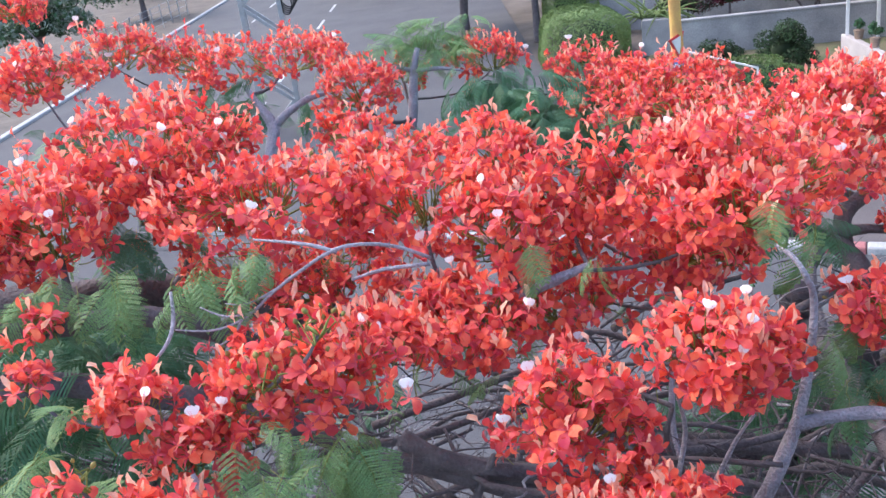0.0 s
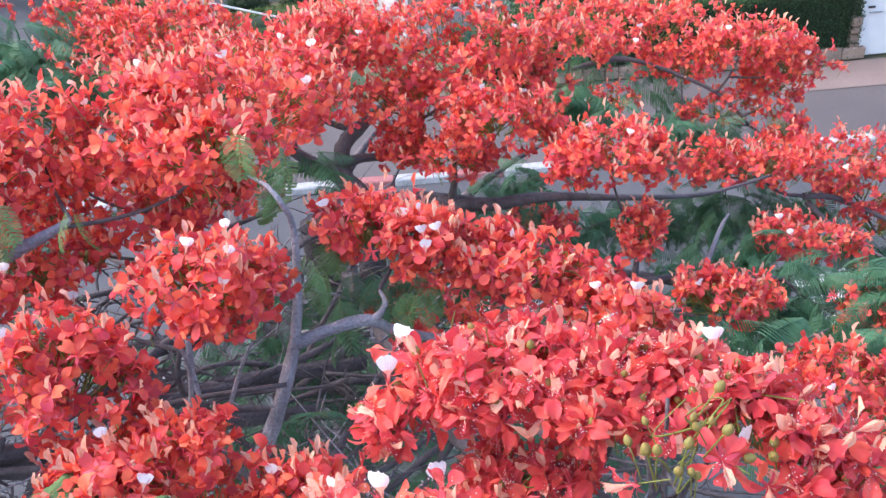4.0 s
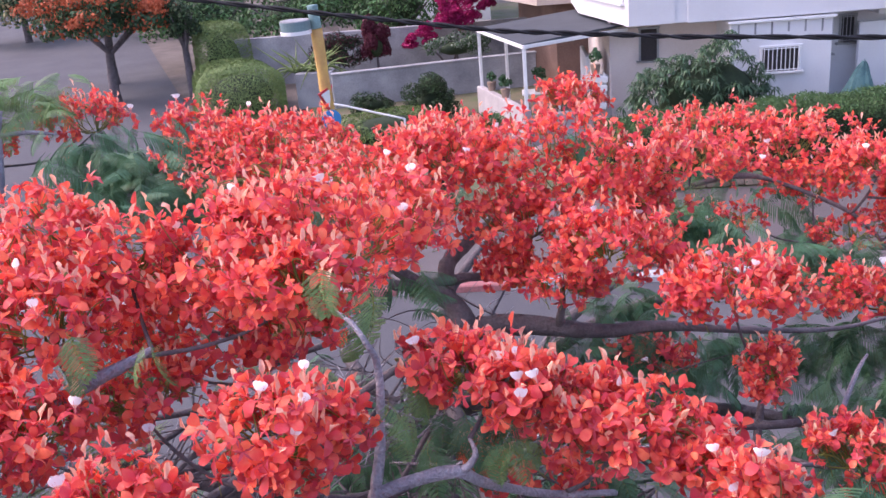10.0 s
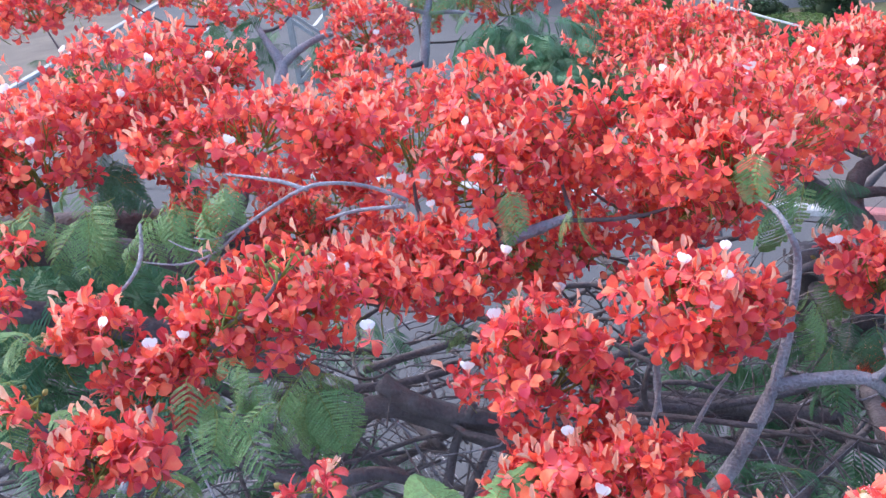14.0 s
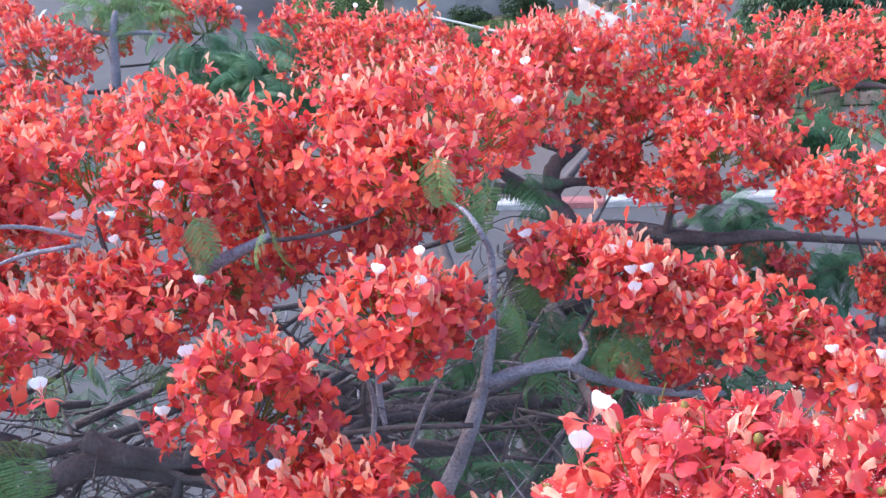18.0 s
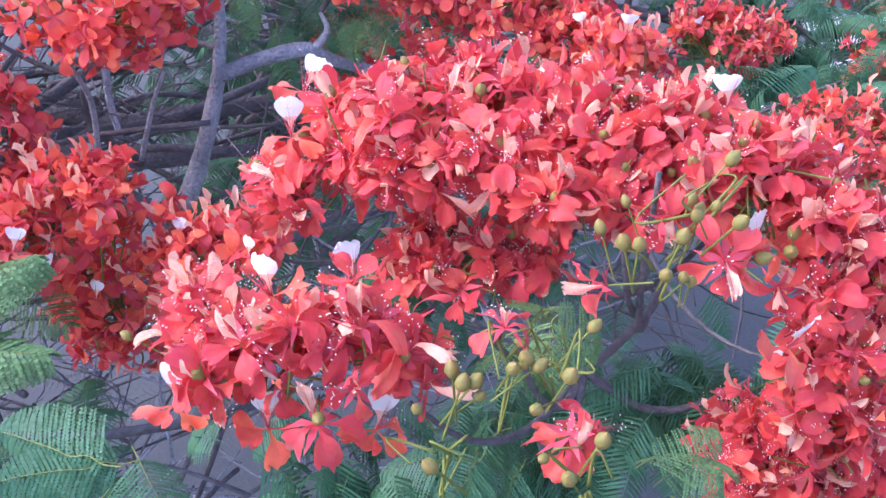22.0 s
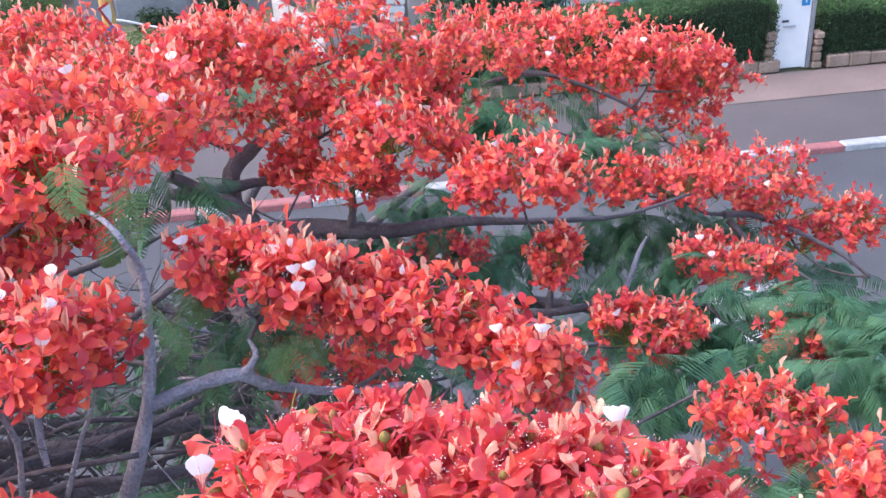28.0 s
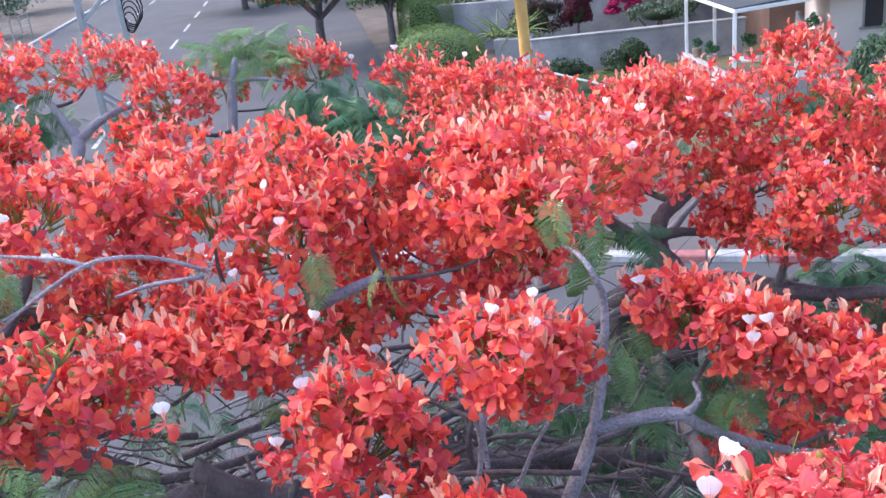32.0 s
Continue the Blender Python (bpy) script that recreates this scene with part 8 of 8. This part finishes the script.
branch("limb", [(2.18, 5.55, 4.85, 0.010), (2.08, 5.51, 4.95, 0.009), (1.98, 5.48, 5.09, 0.007), (1.90, 5.45, 5.28, 0.005)], BARK_DARK, TREE, 6, 73)
branch("limb", [(-1.01, 3.43, 5.12, 0.029), (-0.92, 3.46, 5.23, 0.024), (-0.82, 3.49, 5.38, 0.020), (-0.74, 3.52, 5.59, 0.014)], BARK_DARK, TREE, 6, 74)
branch("limb", [(1.31, 0.92, 5.16, 0.009), (1.18, 0.89, 5.11, 0.008), (1.05, 0.86, 5.20, 0.006), (0.94, 0.83, 5.40, 0.004)], BARK_DARK, TREE, 6, 75)
branch("limb", [(2.18, 5.55, 4.85, 0.010), (2.31, 5.64, 4.90, 0.009), (2.43, 5.74, 4.98, 0.007), (2.54, 5.82, 5.13, 0.005)], BARK_DARK, TREE, 6, 76)
branch("limb", [(2.31, 5.05, 5.21, 0.010), (2.15, 4.96, 5.20, 0.009), (1.98, 4.87, 5.23, 0.007), (1.84, 4.79, 5.33, 0.005)], BARK_DARK, TREE, 6, 77)
branch("limb", [(1.45, 0.94, 5.21, 0.009), (1.41, 0.91, 5.23, 0.008), (1.38, 0.89, 5.38, 0.006), (1.35, 0.86, 5.63, 0.004)], BARK_DARK, TREE, 6, 78)
branch("limb", [(1.22, 1.21, 5.23, 0.009), (1.07, 1.14, 5.15, 0.008), (0.93, 1.08, 5.24, 0.006), (0.80, 1.03, 5.45, 0.004)], BARK_DARK, TREE, 6, 79)
branch("limb", [(-1.66, 3.55, 5.51, 0.010), (-1.65, 3.68, 5.51, 0.009), (-1.63, 3.82, 5.54, 0.007), (-1.62, 3.93, 5.62, 0.005)], BARK_DARK, TREE, 6, 80)
branch("limb", [(2.89, 4.73, 4.59, 0.010), (3.06, 4.67, 4.63, 0.009), (3.24, 4.62, 4.71, 0.007), (3.39, 4.57, 4.87, 0.005)], BARK_DARK, TREE, 6, 81)
branch("limb", [(1.31, 0.92, 5.16, 0.009), (1.22, 0.83, 5.11, 0.008), (1.13, 0.75, 5.22, 0.006), (1.05, 0.68, 5.44, 0.004)], BARK_DARK, TREE, 6, 82)
branch("limb", [(0.93, 3.61, 5.09, 0.010), (0.81, 3.72, 5.09, 0.009), (0.69, 3.83, 5.13, 0.007), (0.58, 3.93, 5.23, 0.005)], BARK_DARK, TREE, 6, 83)
branch("limb", [(-1.24, 4.05, 5.39, 0.010), (-1.23, 4.03, 5.44, 0.009), (-1.23, 4.01, 5.50, 0.007), (-1.22, 4.00, 5.57, 0.005)], BARK_DARK, TREE, 6, 84)
branch("limb", [(1.02, 3.68, 4.84, 0.010), (0.83, 3.77, 4.82, 0.009), (0.65, 3.87, 4.85, 0.007), (0.49, 3.95, 4.96, 0.005)], BARK_DARK, TREE, 6, 85)
branch("limb", [(0.62, 2.25, 4.37, 0.010), (0.68, 2.09, 4.43, 0.009), (0.75, 1.94, 4.54, 0.007), (0.80, 1.80, 4.72, 0.005)], BARK_DARK, TREE, 6, 86)
branch("limb", [(-1.42, 6.61, 5.59, 0.012), (-1.57, 6.81, 5.54, 0.010), (-1.71, 7.00, 5.55, 0.008), (-1.84, 7.17, 5.65, 0.006)], BARK_DARK, TREE, 6, 87)
branch("limb", [(-1.62, 3.93, 5.62, 0.010), (-1.57, 4.04, 5.61, 0.009), (-1.53, 4.14, 5.63, 0.007), (-1.49, 4.23, 5.69, 0.005)], BARK_DARK, TREE, 6, 88)
branch("limb", [(4.15, 2.69, 3.95, 0.010), (4.29, 2.61, 3.89, 0.009), (4.43, 2.54, 3.87, 0.007), (4.55, 2.47, 3.92, 0.005)], BARK_DARK, TREE, 6, 89)
branch("limb", [(0.48, 2.17, 4.87, 0.010), (0.43, 2.11, 4.88, 0.009), (0.38, 2.06, 4.91, 0.007), (0.33, 2.01, 4.97, 0.005)], BARK_DARK, TREE, 6, 90)
branch("limb", [(1.89, 4.90, 4.75, 0.017), (1.85, 4.69, 4.82, 0.014), (1.81, 4.48, 4.95, 0.012), (1.78, 4.30, 5.16, 0.008)], BARK_DARK, TREE, 6, 91)
branch("limb", [(-1.23, 4.01, 5.50, 0.010), (-1.19, 4.20, 5.49, 0.009), (-1.14, 4.38, 5.52, 0.007), (-1.11, 4.54, 5.62, 0.005)], BARK_DARK, TREE, 6, 92)
branch("limb", [(0.58, 3.93, 5.23, 0.010), (0.47, 3.96, 5.28, 0.009), (0.36, 4.00, 5.35, 0.007), (0.26, 4.03, 5.47, 0.005)], BARK_DARK, TREE, 6, 93)
branch("limb", [(5.33, 5.74, 4.62, 0.010), (5.27, 5.95, 4.57, 0.009), (5.22, 6.15, 4.58, 0.007), (5.17, 6.33, 4.67, 0.005)], BARK_DARK, TREE, 6, 94)
branch("limb", [(-1.71, 7.00, 5.55, 0.010), (-1.90, 6.82, 5.56, 0.009), (-2.08, 6.63, 5.65, 0.007), (-2.24, 6.47, 5.83, 0.005)], BARK_DARK, TREE, 6, 95)
branch("limb", [(1.98, 5.48, 5.09, 0.010), (1.79, 5.47, 5.09, 0.009), (1.59, 5.45, 5.14, 0.007), (1.42, 5.44, 5.26, 0.005)], BARK_DARK, TREE, 6, 96)
branch("limb", [(2.93, 5.14, 5.12, 0.010), (3.15, 5.36, 5.09, 0.009), (3.36, 5.59, 5.14, 0.007), (3.55, 5.78, 5.31, 0.005)], BARK_DARK, TREE, 6, 97)
branch("limb", [(0.19, 7.28, 5.19, 0.010), (0.52, 7.21, 5.11, 0.009), (0.84, 7.15, 5.10, 0.007), (1.12, 7.09, 5.22, 0.005)], BARK_DARK, TREE, 6, 98)
branch("limb", [(-0.70, 4.26, 5.07, 0.010), (-0.54, 4.29, 5.16, 0.009), (-0.39, 4.33, 5.30, 0.007), (-0.25, 4.36, 5.51, 0.005)], BARK_DARK, TREE, 6, 99)
branch("limb", [(-0.39, 4.33, 5.30, 0.010), (-0.43, 4.55, 5.30, 0.009), (-0.48, 4.77, 5.36, 0.007), (-0.52, 4.96, 5.50, 0.005)], BARK_DARK, TREE, 6, 100)
branch("limb", [(3.55, 2.96, 4.04, 0.010), (3.45, 2.60, 4.00, 0.009), (3.35, 2.25, 4.05, 0.007), (3.26, 1.94, 4.24, 0.005)], BARK_DARK, TREE, 6, 101)
branch("limb", [(3.26, 1.94, 4.24, 0.009), (3.29, 1.76, 4.08, 0.008), (3.32, 1.58, 4.10, 0.006), (3.35, 1.43, 4.28, 0.004)], BARK_DARK, TREE, 6, 102)
branch("limb", [(1.59, 5.45, 5.14, 0.010), (1.60, 5.68, 5.11, 0.009), (1.62, 5.91, 5.13, 0.007), (1.63, 6.10, 5.24, 0.005)], BARK_DARK, TREE, 6, 103)
branch("limb", [(0.84, 7.15, 5.10, 0.010), (1.04, 6.97, 5.04, 0.009), (1.24, 6.80, 5.04, 0.007), (1.41, 6.65, 5.14, 0.005)], BARK_DARK, TREE, 6, 104)
branch("limb", [(1.62, 5.91, 5.13, 0.010), (1.53, 5.96, 5.14, 0.009), (1.44, 6.01, 5.18, 0.007), (1.36, 6.06, 5.26, 0.005)], BARK_DARK, TREE, 6, 105)
branch("limb", [(-1.49, 4.23, 5.69, 0.010), (-1.75, 4.53, 5.67, 0.009), (-2.00, 4.84, 5.74, 0.007), (-2.22, 5.10, 5.96, 0.005)], BARK_DARK, TREE, 6, 106)
branch("limb", [(1.60, 2.10, 4.50, 0.016), (0.85, 1.60, 4.60, 0.013), (0.2, 1.62, 4.85, 0.010), (-0.24, 1.71, 5.26, 0.005)], BARK_DARK, TREE, 6, 990)
branch("limb", [(-2.24, 6.47, 5.83, 0.010), (-2.55, 6.69, 5.85, 0.009), (-2.86, 6.90, 5.97, 0.007), (-3.12, 7.09, 6.23, 0.005)], BARK_DARK, TREE, 6, 108)
